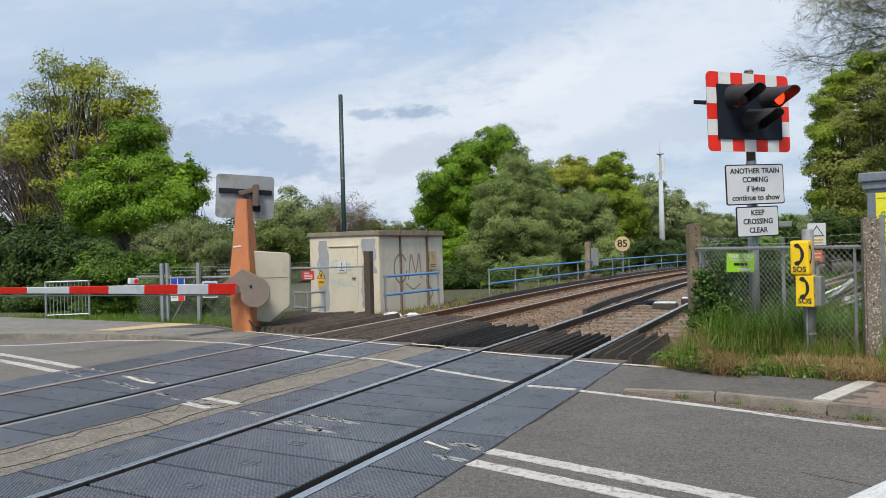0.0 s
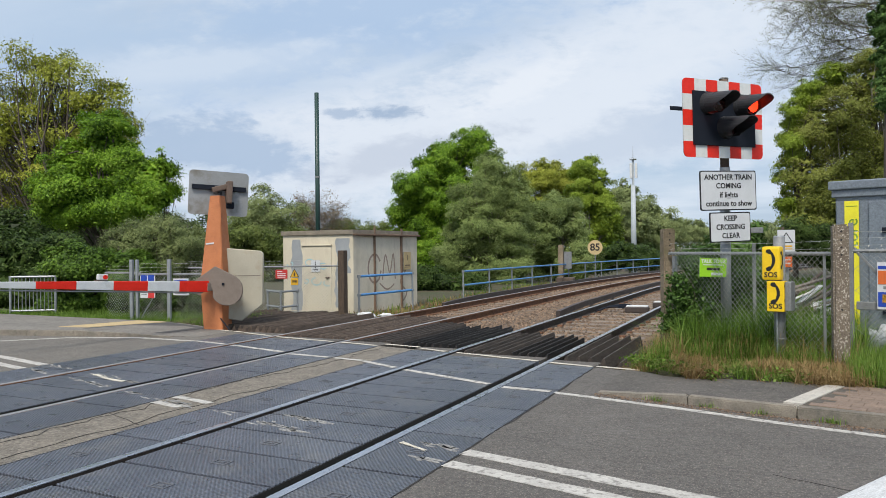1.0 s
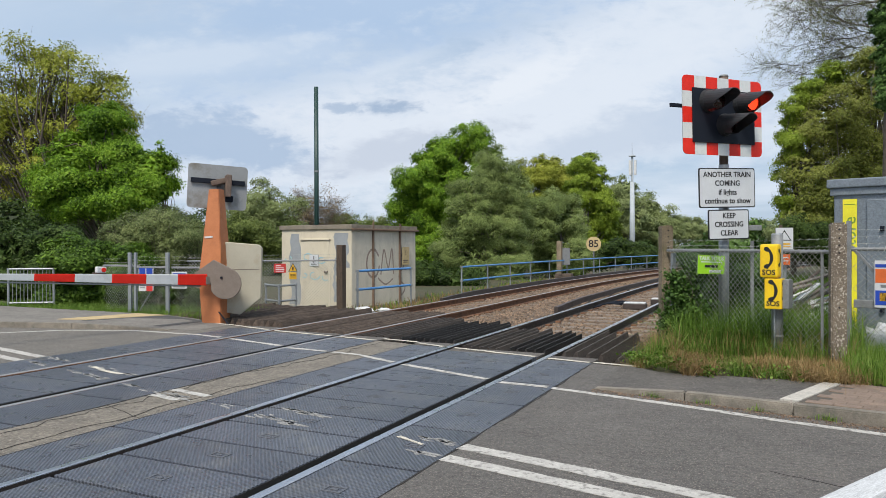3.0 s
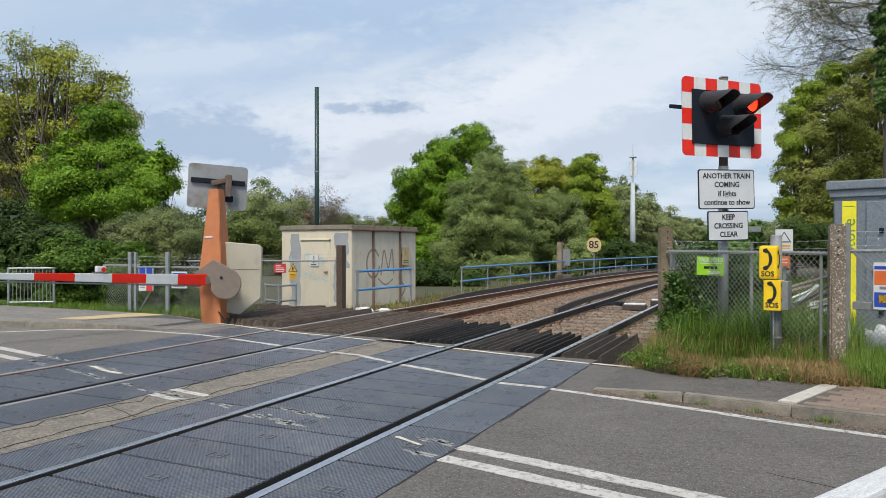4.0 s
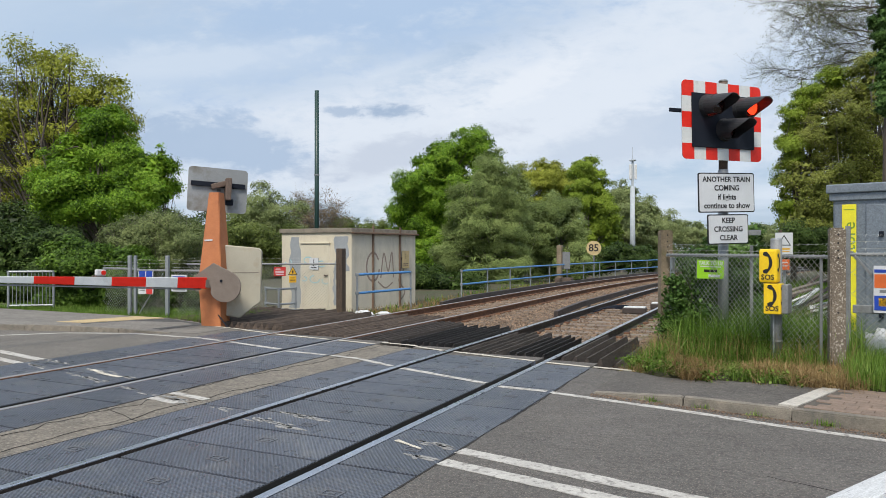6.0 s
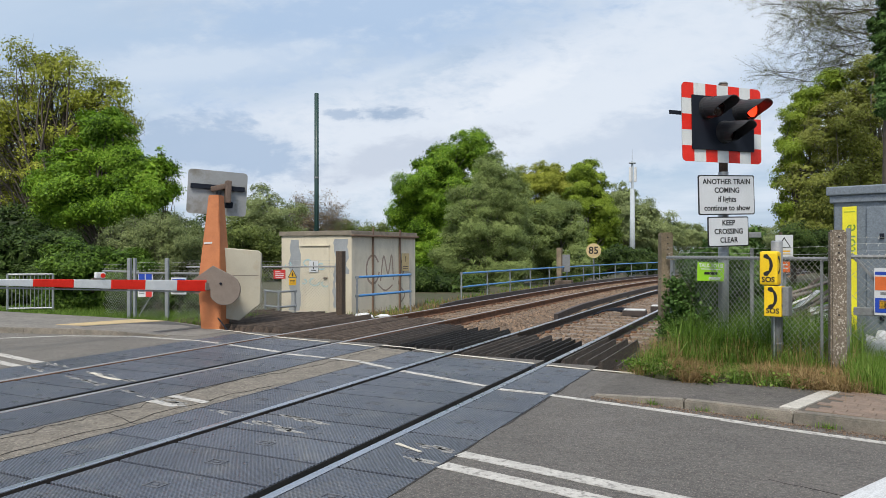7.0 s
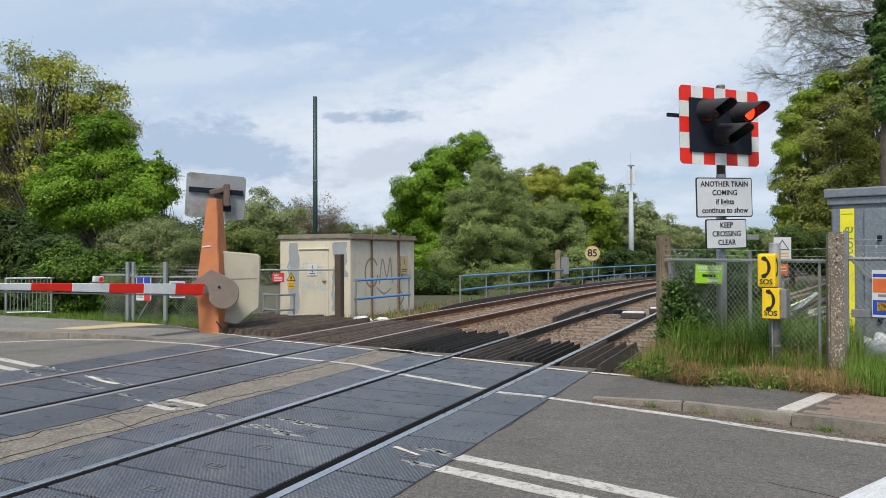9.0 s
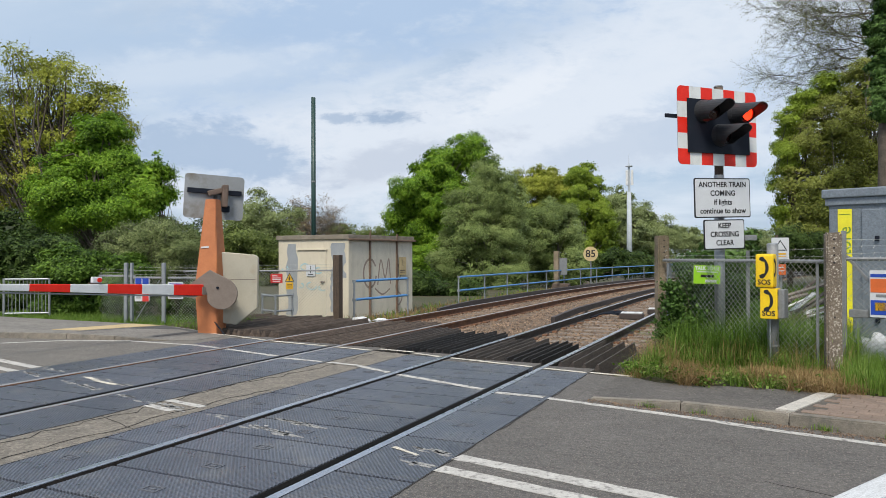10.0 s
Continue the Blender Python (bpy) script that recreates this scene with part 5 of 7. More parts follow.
part("arm_cheek", plate(o, 0.04, pose(0.0, 0.30, 0), bevel=0.006), TAUPE, barrier, "taupe steel arm cheek plate")
part("pivot_bolt", tube((0.30, -0.355, 0.85), (0.30, -0.325, 0.85), 0.022, n=10), BLACK, barrier)
part("pivot_shaft", tube((0.37, -0.29, 0.745), (0.37, 0.33, 0.745), 0.05, n=12), TAUPE, barrier)
part("black_box", box((0.07, 0.06, 0.26), (-0.20, 0.1, 1.85), bevel=0.01), BLACK, barrier)
part("cable", tube((0.16, -0.19, 0.22), (0.42, -0.3, 0.0), 0.012, n=6), BLACK, barrier)

boom = thing("barrier_boom", pose(-6.62, 9.62, 0.81, 0, 0, 259) @ pose(0, 0, 0, 0, -3.1, 0), "lowered barrier boom striped red and white", "barrier boom")


def boom_section(k, x0, x1, h0, h1, mat, label=""):
    own = bmesh.new()
    rings = []
    for x, h in ((x0, h0), (x1, h1)):
        t = 0.035
        rings.append([own.verts.new((x, sy * t, z)) for sy, z in ((-1, -h / 2), (1, -h / 2), (1, h / 2), (-1, h / 2))])
    for i in range(4):
        own.faces.new((rings[0][i], rings[0][(i + 1) % 4], rings[1][(i + 1) % 4], rings[1][i]))
    own.faces.new(rings[0][::-1])
    own.faces.new(rings[1])
    bmesh.ops.recalc_face_normals(own, faces=own.faces)
    bmesh.ops.bevel(own, geom=own.edges[:], offset=0.006, segments=1, affect="EDGES")
    part("stripe", own, mat, boom, label)


for k in range(9):
    hh = [max(0.085, 0.20 - 0.019 * q) for q in (k, k + 1)]
    boom_section(k, 0.585 * k, 0.585 * (k + 1) - 0.001, hh[0], hh[1], RED if k % 2 == 0 else WHITE, "red reflective band" if k % 2 == 0 else "white reflective band")
part("boom_root", box((0.5, 0.09, 0.14), (-0.22, 0, -0.01), bevel=0.01), TAUPE, boom)
part("skirt_rail", tube((0.1, 0, -0.11), (4.6, 0, -0.062), 0.012, n=6), STEEL, boom)
lamp = part("boom_lamp", box((0.16, 0.07, 0.10), (1.93, 0, 0.135), bevel=0.02), PLASTIC, boom, "small white lamp case")
part("lamp_lens", tube((1.90, 0.032, 0.135), (1.90, 0.05, 0.135), 0.036, n=14), RED, lamp, "red lens")
part("lamp_foot", box((0.2, 0.05, 0.03), (1.95, 0, 0.075), bevel=0.005), BRACKET, boom)

back_pole = thing("signal_pole", pose(-6.91, 10.26, 0.0), "grey steel pole behind the barrier pedestal", "pole")
part("shaft", tube((0, 0, -0.1), (0, 0, 2.55), 0.04, n=16), STEEL_DULL, back_pole, smooth=True)
far_signal, _ = signal_board(1.08, 0.83, "road_signal_back", pose(-6.93, 10.25, 2.53, 0, 3.0, 50) @ pose(0, 0, 0, 0, 0, 0), "stained grey aluminium back of a road signal board", lamps=False)
part("cross_bar", box((0.98, 0.05, 0.09), (0.0, -0.03, 0.10), bevel=0.008), BLACK, far_signal, "black mounting bar")
part("clamp_arm", box((0.10, 0.28, 0.42), (0.17, -0.12, 0.02), bevel=0.02), BRACKET, far_signal, "brown clamp arm")
part("clamp_arm", box((0.34, 0.06, 0.10), (0.03, -0.09, 0.10), bevel=0.02, m=pose(0, 0, 0, 0, -18, 0)), BRACKET, far_signal, "brown clamp arm")
part("lamp_backs", box((0.14, 0.12, 0.12), (0.2, -0.12, -0.22), bevel=0.02), BLACK, far_signal)

# ---- relay hut behind its fence ----
hut = thing("relay_hut", pose(-8.40, 17.12, -0.47, rz=-4), "cream painted equipment hut with graffiti and grey paint patches", "hut")
W, D, H = 2.62, 3.45, 2.48
body = box((W, D, H - 0.1), (-W / 2, D / 2, (H - 0.1) / 2 + 0.02), bevel=0.01)
part("wall", body, HUT, hut)
# Thin sheet added over the side wall to carry the lightened paint.
part("side_cladding", box((0.012, D - 0.02, H - 0.14), (0.008, D / 2, H / 2 - 0.05)), HUT_LIGHTENED, hut, "cream side wall, its colour lightened in place of light")
part("roof", box((W + 0.10, D + 0.10, 0.13), (-W / 2, D / 2, H - 0.055), bevel=0.012), ROOF_TRIM, hut, "flat weathered roof with a brown edge")
part("plinth", box((W + 0.04, D + 0.04, 0.14), (-W / 2, D / 2, 0.02), bevel=0.01), STEEL_DULL, hut)
door = part("door", box((1.02, 0.04, 1.98), (-1.30, -0.018, 1.04), bevel=0.008), HUT, hut, "cream painted door with a drip strip")
part("handle", box((0.12, 0.05, 0.04), (-0.88, -0.055, 1.12), bevel=0.01), BRACKET, door)
part("drip_strip", box((1.12, 0.06, 0.035), (-1.30, -0.04, 2.06), bevel=0.008), HUT, hut)
for x in (-1.82, -0.78):
    part("door_frame", box((0.035, 0.03, 2.0), (x, -0.012, 1.04), bevel=0.004), HUT_LIGHTENED, hut)


def ragged_patch(cx, cz, w, h, seed):
    r = random.Random(seed)
    o = []
    for k in range(10):
        o.append((cx + w / 2 + r.uniform(-0.06, 0.06), cz - h / 2 + h * k / 9))
    for k in range(10):
        o.append((cx - w / 2 + r.uniform(-0.06, 0.06), cz + h / 2 - h * k / 9))
    return o


part("paint_patch", plate(ragged_patch(-2.08, 1.18, 0.40, 2.12, 1), 0.004, pose(0, -0.0045, 0)), HUT_GREY, hut, "grey overpainted strip")
part("paint_patch", plate(ragged_patch(-0.36, 1.75, 0.48, 1.0, 2), 0.004, pose(0, -0.0045, 0)), HUT_GREY, hut, "grey overpainted patch")
part("paint_patch", plate(ragged_patch(-0.58, 0.8, 0.14, 1.1, 3), 0.004, pose(0, -0.0045, 0)), HUT_GREY, hut, "grey overpainted patch")


def spray(pts, width, mat, side, label):
    """A sprayed line on the hut's front (side 0) or flank (side 1), from points in its plane."""
    bm = bmesh.new()
    dense = []
    n = 8
    P = [pts[0]] + list(pts) + [pts[-1]]
    for i in range(1, len(P) - 2):
        for k in range(n):
            t = k / n
            dense.append(tuple(0.5 * (2 * P[i][c] + (P[i + 1][c] - P[i - 1][c]) * t + (2 * P[i - 1][c] - 5 * P[i][c] + 4 * P[i + 1][c] - P[i + 2][c]) * t * t
                                      + (3 * P[i][c] - P[i - 1][c] - 3 * P[i + 1][c] + P[i + 2][c]) * t ** 3) for c in (0, 1)))
    dense.append(pts[-1])
    prev = None
    for i, (a, b) in enumerate(dense):
        q = dense[min(i + 1, len(dense) - 1)]
        p = dense[max(i - 1, 0)]
        d = Vector((q[0] - p[0], q[1] - p[1], 0)).normalized() if q != p else Vector((1, 0, 0))
        pair = []
        for s in (1, -1):
            u, w = a - d.y * width / 2 * s, b + d.x * width / 2 * s
            pair.append(bm.verts.new((u, -0.0445 if -1.8 < u < -0.8 else -0.0095, w) if side == 0 else (0.0165, u, w)))
        if prev:
            bm.faces.new((prev[0], prev[1], pair[1], pair[0]))
        prev = pair
    part("graffiti", bm, mat, hut, label)


def ring(cx, cz, rx, rz, a0=0, a1=360, n=9):
    return [(cx + rx * math.cos(radians(a0 + (a1 - a0) * k / (n - 1))), cz + rz * math.sin(radians(a0 + (a1 - a0) * k / (n - 1)))) for k in range(n)]


spray(ring(1.05, 1.35, 0.33, 0.42, 30, 350), 0.07, GRAFFITI, 1, "faded brown graffiti")
spray([(1.45, 1.0), (1.62, 1.75), (1.85, 1.2), (2.05, 1.78), (2.15, 1.0)], 0.06, GRAFFITI, 1, "faded brown graffiti")
spray([(2.5, 1.7), (2.75, 1.3), (2.45, 0.9), (2.8, 0.55), (2.6, 0.3)], 0.06, GRAFFITI, 1, "faded brown graffiti")
spray([(1.3, 0.9), (1.7, 0.7), (2.1, 0.85)], 0.05, GRAFFITI, 1, "faded brown graffiti")
for k, (x, z, r) in enumerate(((-1.55, 1.55, 0.16), (-1.05, 1.45, 0.14), (-1.3, 1.0, 0.18), (-0.9, 0.95, 0.13), (-2.35, 1.5, 0.12), (-1.7, 1.0, 0.1))):
    spray(ring(x, z, r, r * 0.6, 20 + 40 * k, 300 + 30 * k), 0.035, GRAFFITI_BLUE, 0, "faded pale blue graffiti")
for y, w in ((1.02, 0.06), (2.48, 0.075)):
    part("downpipe", box((0.05, w, H + 0.05), (0.045, y, H / 2 + 0.05), bevel=0.01), RUST, hut, "rusty vertical strip")
part("gutter", box((0.09, D + 0.1, 0.06), (0.08, D / 2, H - 0.13), bevel=0.02), RUST, hut, "dark gutter under the roof edge")
part("ridge_pin", tube((0.05, 1.02, H), (0.05, 1.02, H + 0.16), 0.015, n=6), RUST, hut)

sign("warning_sign", hut.matrix_world @ pose(0.075, 2.76, 1.55, 0, 0, 90), 0.42, 0.56, SIGN_BUFF, "sun-faded electrical warning sign on the hut", r=0.01,
     bars=((0, -0.14, 0.3, 0.03, BRACKET), (0, -0.2, 0.3, 0.02, BRACKET), (0, 0.1, 0.02, 0.18, INK)))
sign("warning_sign", hut.matrix_world @ pose(-1.32, -0.06, 1.45), 0.34, 0.34, SIGN_WHITE, "white electrical warning notice on the hut door", r=0.01,
     bars=((0, 0.03, 0.03, 0.2, INK), (0, -0.11, 0.2, 0.025, INK)))

# ---- fences and railings round the hut ----
post = thing("timber_fence_post", pose(-6.90, 14.35, -0.15), "dark weathered timber fence post", "fence post")
part("shaft", box((0.17, 0.17, 1.72), (0, 0, 0.72), bevel=0.012), WOOD_POST, post)
chain_link("chain_link_fence", (-9.9, 12.4), (-6.95, 14.35), -0.2, 1.06, "chain-link fence in front of the equipment hut", mesh=0.07, barbed=2, r=0.0028)
sign("warning_sign", pose(-8.10, 13.55, 0.88, 0, 0, 33), 0.28, 0.22, SIGN_RED, "small red warning sign on the fence", r=0.008,
     bars=((-0.04, 0.06, 0.12, 0.02, SIGN_WHITE), (0, 0.01, 0.2, 0.018, SIGN_WHITE), (0, -0.03, 0.2, 0.018, SIGN_WHITE), (0, -0.07, 0.18, 0.018, SIGN_WHITE)))
amber = sign("warning_sign", pose(-7.85, 13.72, 0.70, 0, 0, 33), 0.17, 0.17, SIGN_AMBER, "amber electrical danger sign with a triangle on the fence", r=0.005,
             bars=((0, 0.03, 0.12, 0.012, INK), (0, 0.0, 0.12, 0.012, INK), (0, -0.03, 0.12, 0.012, INK)))
part("triangle", plate([(-0.11, 0.10), (0.11, 0.10), (0, 0.31)], 0.008), INK, amber)
part("triangle_face", plate([(-0.085, 0.115), (0.085, 0.115), (0, 0.28)], 0.004, pose(0, -0.005, 0)), SIGN_AMBER, amber)
part("bolt_mark", plate([(-0.015, 0.13), (0.012, 0.13), (0.02, 0.20), (0.0, 0.235), (-0.02, 0.18)], 0.003, pose(0, -0.009, 0)), INK, amber)


def hand_rail(name, pts, zb, hs, label, group="", blue=True, posts=None, r=0.024):
    """A two-rail railing: posts at pts and tubes between them at the heights hs."""
    root = thing(name, Matrix(), label, "railing", group)
    for x, y in pts:
        part("post", tube((x, y, zb - 0.15), (x, y, zb + hs[-1] + 0.02), r * 0.9, n=8), STEEL, root, "grey post")
    for (x0, y0), (x1, y1) in zip(pts, pts[1:]):
        for h in hs:
            part("rail", tube((x0, y0, zb + h), (x1, y1, zb + h), r, n=8), BLUE if blue else STEEL, root, "blue painted tube" if blue else "")
    for x, y in pts:
        for h in hs:
            part("clamp", tube((x, y, zb + h - 0.035), (x, y, zb + h + 0.035), r * 1.6, n=8), STEEL, root)
    return root


hand_rail("hand_rail", [(-6.98, 15.2), (-6.74, 17.6)], -0.25, (0.55, 1.02), "short blue two-rail barrier beside the hut", r=0.032)
line = [(-6.05, 20.3), (-5.98, 22.3), (-5.90, 24.3), (-5.8, 26.3), (-5.68, 28.4), (-5.55, 30.6), (-5.4, 32.9), (-5.2, 35.3), (-4.95, 37.8), (-4.6, 40.4), (-4.2, 43.1), (-3.7, 46.0), (-3.1, 49.0)]
hand_rail("blue_lineside_railing", [(x - 0.33, y) for x, y in line], -0.15, (0.45, 0.88), "long railing with blue tubes beside the far track", r=0.03)
hand_rail("grey_lineside_railing", [(-3.1, 49.2), (-2.5, 51.5), (-1.8, 54), (-1.0, 57)], -0.05, (0.3, 0.6, 0.88), "grey steel railing further along the line", blue=False)
far_rail = [(2.695 + a * 0.902 - w * 0.432, a * 0.432 + w * 0.902) for a, w in ((11.2, 26), (12.0, 28.5), (12.9, 31), (13.7, 33.5))]
hand_rail("grey_bank_railing", far_rail, 0.12, (0.3, 0.6, 0.9), "grey steel railing along the bank beyond the fence", blue=False)
near_rail = [(2.695 + a * 0.902 - w * 0.432, a * 0.432 + w * 0.902) for a, w in ((-4.15, 16.6), (-3.75, 16.2), (-3.45, 16.6))]
hand_rail("grey_hand_rail", near_rail, -0.3, (0.45, 0.8), "short grey tubular railing beside the hut", blue=False)
board = thing("speed_board", pose(-6.6, 38.5, -0.05, rz=8), "round cream speed board on a post", "speed sign")
disc_o = [(0.40 * math.cos(radians(a)), 1.50 + 0.40 * math.sin(radians(a))) for a in range(0, 360, 12)]
part("disc", plate(disc_o, 0.02), SIGN_BUFF, board)
part("post", tube((0, 0.06, -0.2), (0, 0.06, 1.4), 0.04, n=8), STEEL_DULL, board)
lettering("lettering", "85", 0.55, pose(0, -0.004, 1.50), INK, board, 0.01)
cpost = thing("concrete_marker_post", pose(-6.1, 30.2, -0.1), "pale concrete post with a steel plate", "post")
part("shaft", box((0.22, 0.2, 1.75), (0, 0, 0.8), bevel=0.02), CONCRETE_PALE, cpost)
part("plate", box((0.34, 0.03, 0.75), (0.3, 0, 1.0), bevel=0.01), STEEL_DULL, cpost)
part("foot", box((0.75, 0.4, 0.28), (0.2, 0, 0.12), bevel=0.05), TIMBER_BROWN, cpost)
MAST = material("pale_grey_mast_paint", (0.42, 0.46, 0.50), (0.36, 0.40, 0.44), scale=2, rough=0.6)
mast = thing("radio_mast", pose(2.695 + 22.76 * 0.902 - 85 * 0.432, 22.76 * 0.432 + 85 * 0.902, -1.0), "tall slim pale grey radio mast with antennas", "mast")
part("shaft", tube((0, 0, -1), (0, 0, 9.9), 0.36, 0.25, 14), MAST, mast, smooth=True)
part("upper_shaft", tube((0, 0, 9.9), (0, 0, 13.2), 0.15, 0.13, 10), MAST, mast)
for a in (0, 120, 240):
    part("antenna", box((0.3, 0.22, 1.8), (0.36 * math.cos(radians(a)), 0.36 * math.sin(radians(a)), 11.6), bevel=0.05), PLASTIC, mast)
part("headframe", box((0.75, 0.75, 0.14), (0, 0, 13.0), bevel=0.05), MAST, mast)
part("rod", tube((0, 0, 13.2), (0, 0, 14.6), 0.04, 0.02, 6), MAST, mast)
pole = thing("slim_green_pole", pose(2.695 - 4.62 * 0.902 - 26 * 0.432, -4.62 * 0.432 + 26 * 0.902, -0.5), "slender dark green steel pole behind the hut", "pole")
part("shaft", tube((0, 0, 0), (0, 0, 7.72), 0.088, 0.078, 14), GREEN_POLE, pole, smooth=True)
part("band", tube((0, 0, 4.6), (0, 0, 4.66), 0.092, n=14), STEEL_DULL, pole)

# far left gate, fence and pedestrian railing
chain_link("chain_link_fence", (-10.6, 10.7), (-9.55, 10.72), -0.05, 1.0, "chain-link fence overgrown by brambles", mesh=0.07, barbed=2, r=0.0028)
gate = chain_link("access_gate", (-9.30, 10.45), (-8.62, 10.62), 0.0, 0.98, "galvanised chain-link access gate with safety notices", mesh=0.06, barbed=3, r=0.0026)
for x in (-0.16, -0.03, 0.70):
    part("gate_post", box((0.07 if x != -0.03 else 0.05, 0.06, 1.45), (x, 0.0, 0.56), bevel=0.006), STEEL, gate)
part("brace", tube((0.05, 0, 0.08), (0.6, 0, 0.92), 0.012, n=6), STEEL, gate)
chain_link("chain_link_fence", (-8.52, 10.64), (-7.2, 10.9), -0.05, 0.98, "chain-link fence running behind the barrier pedestal", mesh=0.07, barbed=3, r=0.0028)
sign("notice_board", pose(-9.02, 10.43, 0.73, 0, 0, 14), 0.34, 0.46, SIGN_WHITE, "white safety notice with blue and red panels on the gate", r=0.01,
     bars=((-0.08, 0.18, 0.14, 0.12, SIGN_BLUE), (0.08, 0.18, 0.14, 0.12, SIGN_BLUE), (0.08, -0.15, 0.14, 0.16, SIGN_RED), (-0.08, -0.12, 0.12, 0.02, STEEL_DULL), (-0.08, -0.16, 0.12, 0.02, STEEL_DULL)))
sign("notice_board", pose(-8.28, 10.60, 0.73, 0, 0, 10), 0.36, 0.34, SIGN_WHITE, "white notice with a blue band on the fence", r=0.01,
     bars=((0, 0.11, 0.3, 0.06, SIGN_BLUE), (0, -0.12, 0.28, 0.05, STEEL_DULL)))
ped = thing("pedestrian_guardrail", pose(-13.30, 10.35, 0.0, rz=38), "grey tubular steel guardrail with upright bars beside the footway", "railing")
for z in (0.12, 0.90):
    part("frame_rail", tube((0, 0, z), (0.95, 0, z), 0.024, n=8), STEEL, ped)
for x in (0, 0.95):
    part("post", tube((x, 0, -0.1), (x, 0, 0.92), 0.028, n=8), STEEL, ped)
for k in range(11):
    part("bar", tube((0.09 + 0.078 * k, 0, 0.12), (0.09 + 0.078 * k, 0, 0.9), 0.008, n=6), STEEL, ped)

# ---- lineside cabinet beside the road ----
cab = thing("lineside_cabinet", pose(3.30, 11.04, 0.0, rz=-17), "galvanised steel equipment cabinet with a yellow strip on its front", "cabinet")
part("body", box((2.6, 0.9, 2.12), (1.32, 0.45, 1.06), bevel=0.012), CABINET, cab)
part("roof", box((2.75, 1.05, 0.12), (1.32, 0.45, 2.235), bevel=0.015), CABINET, cab, "overhanging sheet steel roof")
part("eave_strip", box((2.68, 0.98, 0.10), (1.32, 0.45, 2.125), bevel=0.01), CABINET, cab)
door = part("door", box((0.84, 0.03, 1.95), (0.84, -0.017, 1.03), bevel=0.006), CABINET, cab)
part("lock", box((0.05, 0.04, 0.07), (0.60, -0.05, 1.62), bevel=0.008), BLACK, door)
part("lock", box((0.05, 0.04, 0.07), (0.60, -0.05, 0.55), bevel=0.008), BLACK, door)
part("handle", box((0.22, 0.03, 0.06), (0.70, -0.045, 0.86), bevel=0.008), BLACK, door)
part("door", box((0.9, 0.03, 1.95), (1.86, -0.017, 1.03), bevel=0.006), CABINET, cab)
part("corner_post", box((0.10, 0.02, 1.98), (0.09, -0.012, 1.03), bevel=0.004), CABINET, cab)
strip = part("yellow_banner", box((0.17, 0.012, 2.0), (0.22, -0.03, 1.02), bevel=0.003), YELLOW_STRIP, cab, "tall acid-yellow strip with green lettering")
part("bar", box((0.13, 0.003, 0.008), (0.22, -0.038, 1.95)), BANNER_GREEN, strip)
lettering("lettering", "store", 0.22, pose(0.225, -0.038, 1.55, 0, -90, 0), BANNER_GREEN, strip, 0.001)

side = chain_link("side_gate", (3.36, 9.2), (4.7, 8.9), 0.06, 1.36, "chain-link side gate with barbed wire in front of the cabinet", mesh=0.06, barbed=3, r=0.0026)
part("gate_post", box((0.05, 0.05, 1.68), (0.0, 0, 0.84), bevel=0.005), STEEL_DULL, side)
part("gate_post", box((0.04, 0.06, 1.66), (-0.10, -0.05, 0.8), bevel=0.005), WOOD_POST, side)
part("brace", box((0.03, 0.03, 0.95), (0.32, 0.0, 1.02), bevel=0.004, m=pose(0, 0, 0, 0, -38, 0)), STEEL_DULL, side)
part("latch", box((0.34, 0.05, 0.09), (0.22, 0.0, 0.75), bevel=0.008), STEEL_DULL, side)
sign("notice_board", pose(3.82, 9.03, 0.98, 0, 0, -12), 0.46, 0.52, SIGN_WHITE, "white site notice with orange and blue bands", r=0.012,
     bars=((0, 0.20, 0.44, 0.035, SIGN_BLUE), (0, 0.09, 0.44, 0.15, SIGN_ORANGE), (-0.02, -0.02, 0.3, 0.03, STEEL_DULL), (0, -0.15, 0.44, 0.16, SIGN_BLUE), (-0.13, -0.14, 0.1, 0.09, SIGN_AMBER)))

# signs and rubble behind the fence
tri_sign = sign("warning_sign", pose(2.72, 14.43, 1.52, 0, 0, 12), 0.30, 0.40, SIGN_WHITE, "white electrical warning sign with a black triangle on a timber stake", r=0.01, bars=((0, -0.10, 0.2, 0.03, SIGN_AMBER), (0, -0.15, 0.2, 0.02, SIGN_AMBER)))
part("triangle", plate([(-0.12, -0.04), (0.12, -0.04), (0, 0.16)], 0.004, pose(0, -0.006, 0)), INK, tri_sign)
part("triangle_face", plate([(-0.09, -0.022), (0.09, -0.022), (0, 0.13)], 0.004, pose(0, -0.009, 0)), SIGN_WHITE, tri_sign)
part("stake", box((0.05, 0.05, 2.1), (-0.05, 0.06, -0.80), bevel=0.006), TIMBER_BROWN, tri_sign)
sign("warning_sign", pose(2.72, 11.65, 1.19, 0, 0, 10), 0.14, 0.16, SIGN_ORANGE, "small orange-red notice on a thin stake", r=0.006, bars=((0, 0.03, 0.09, 0.015, SIGN_WHITE), (0, -0.02, 0.09, 0.015, SIGN_WHITE)))
stake = thing("steel_stake", pose(2.72, 11.72, 0.0), "thin steel stake behind the fence", "post")
part("shaft", box((0.04, 0.03, 1.3), (0, 0, 0.62), bevel=0.004), STEEL, stake)
upr = thing("steel_stake", pose(2.3, 10.9, 0.0), "thin steel stake behind the fence", "post")
part("shaft", box((0.045, 0.045, 1.5), (0, 0, 0.72), bevel=0.004), STEEL_DULL, upr)
rng = random.Random(12)
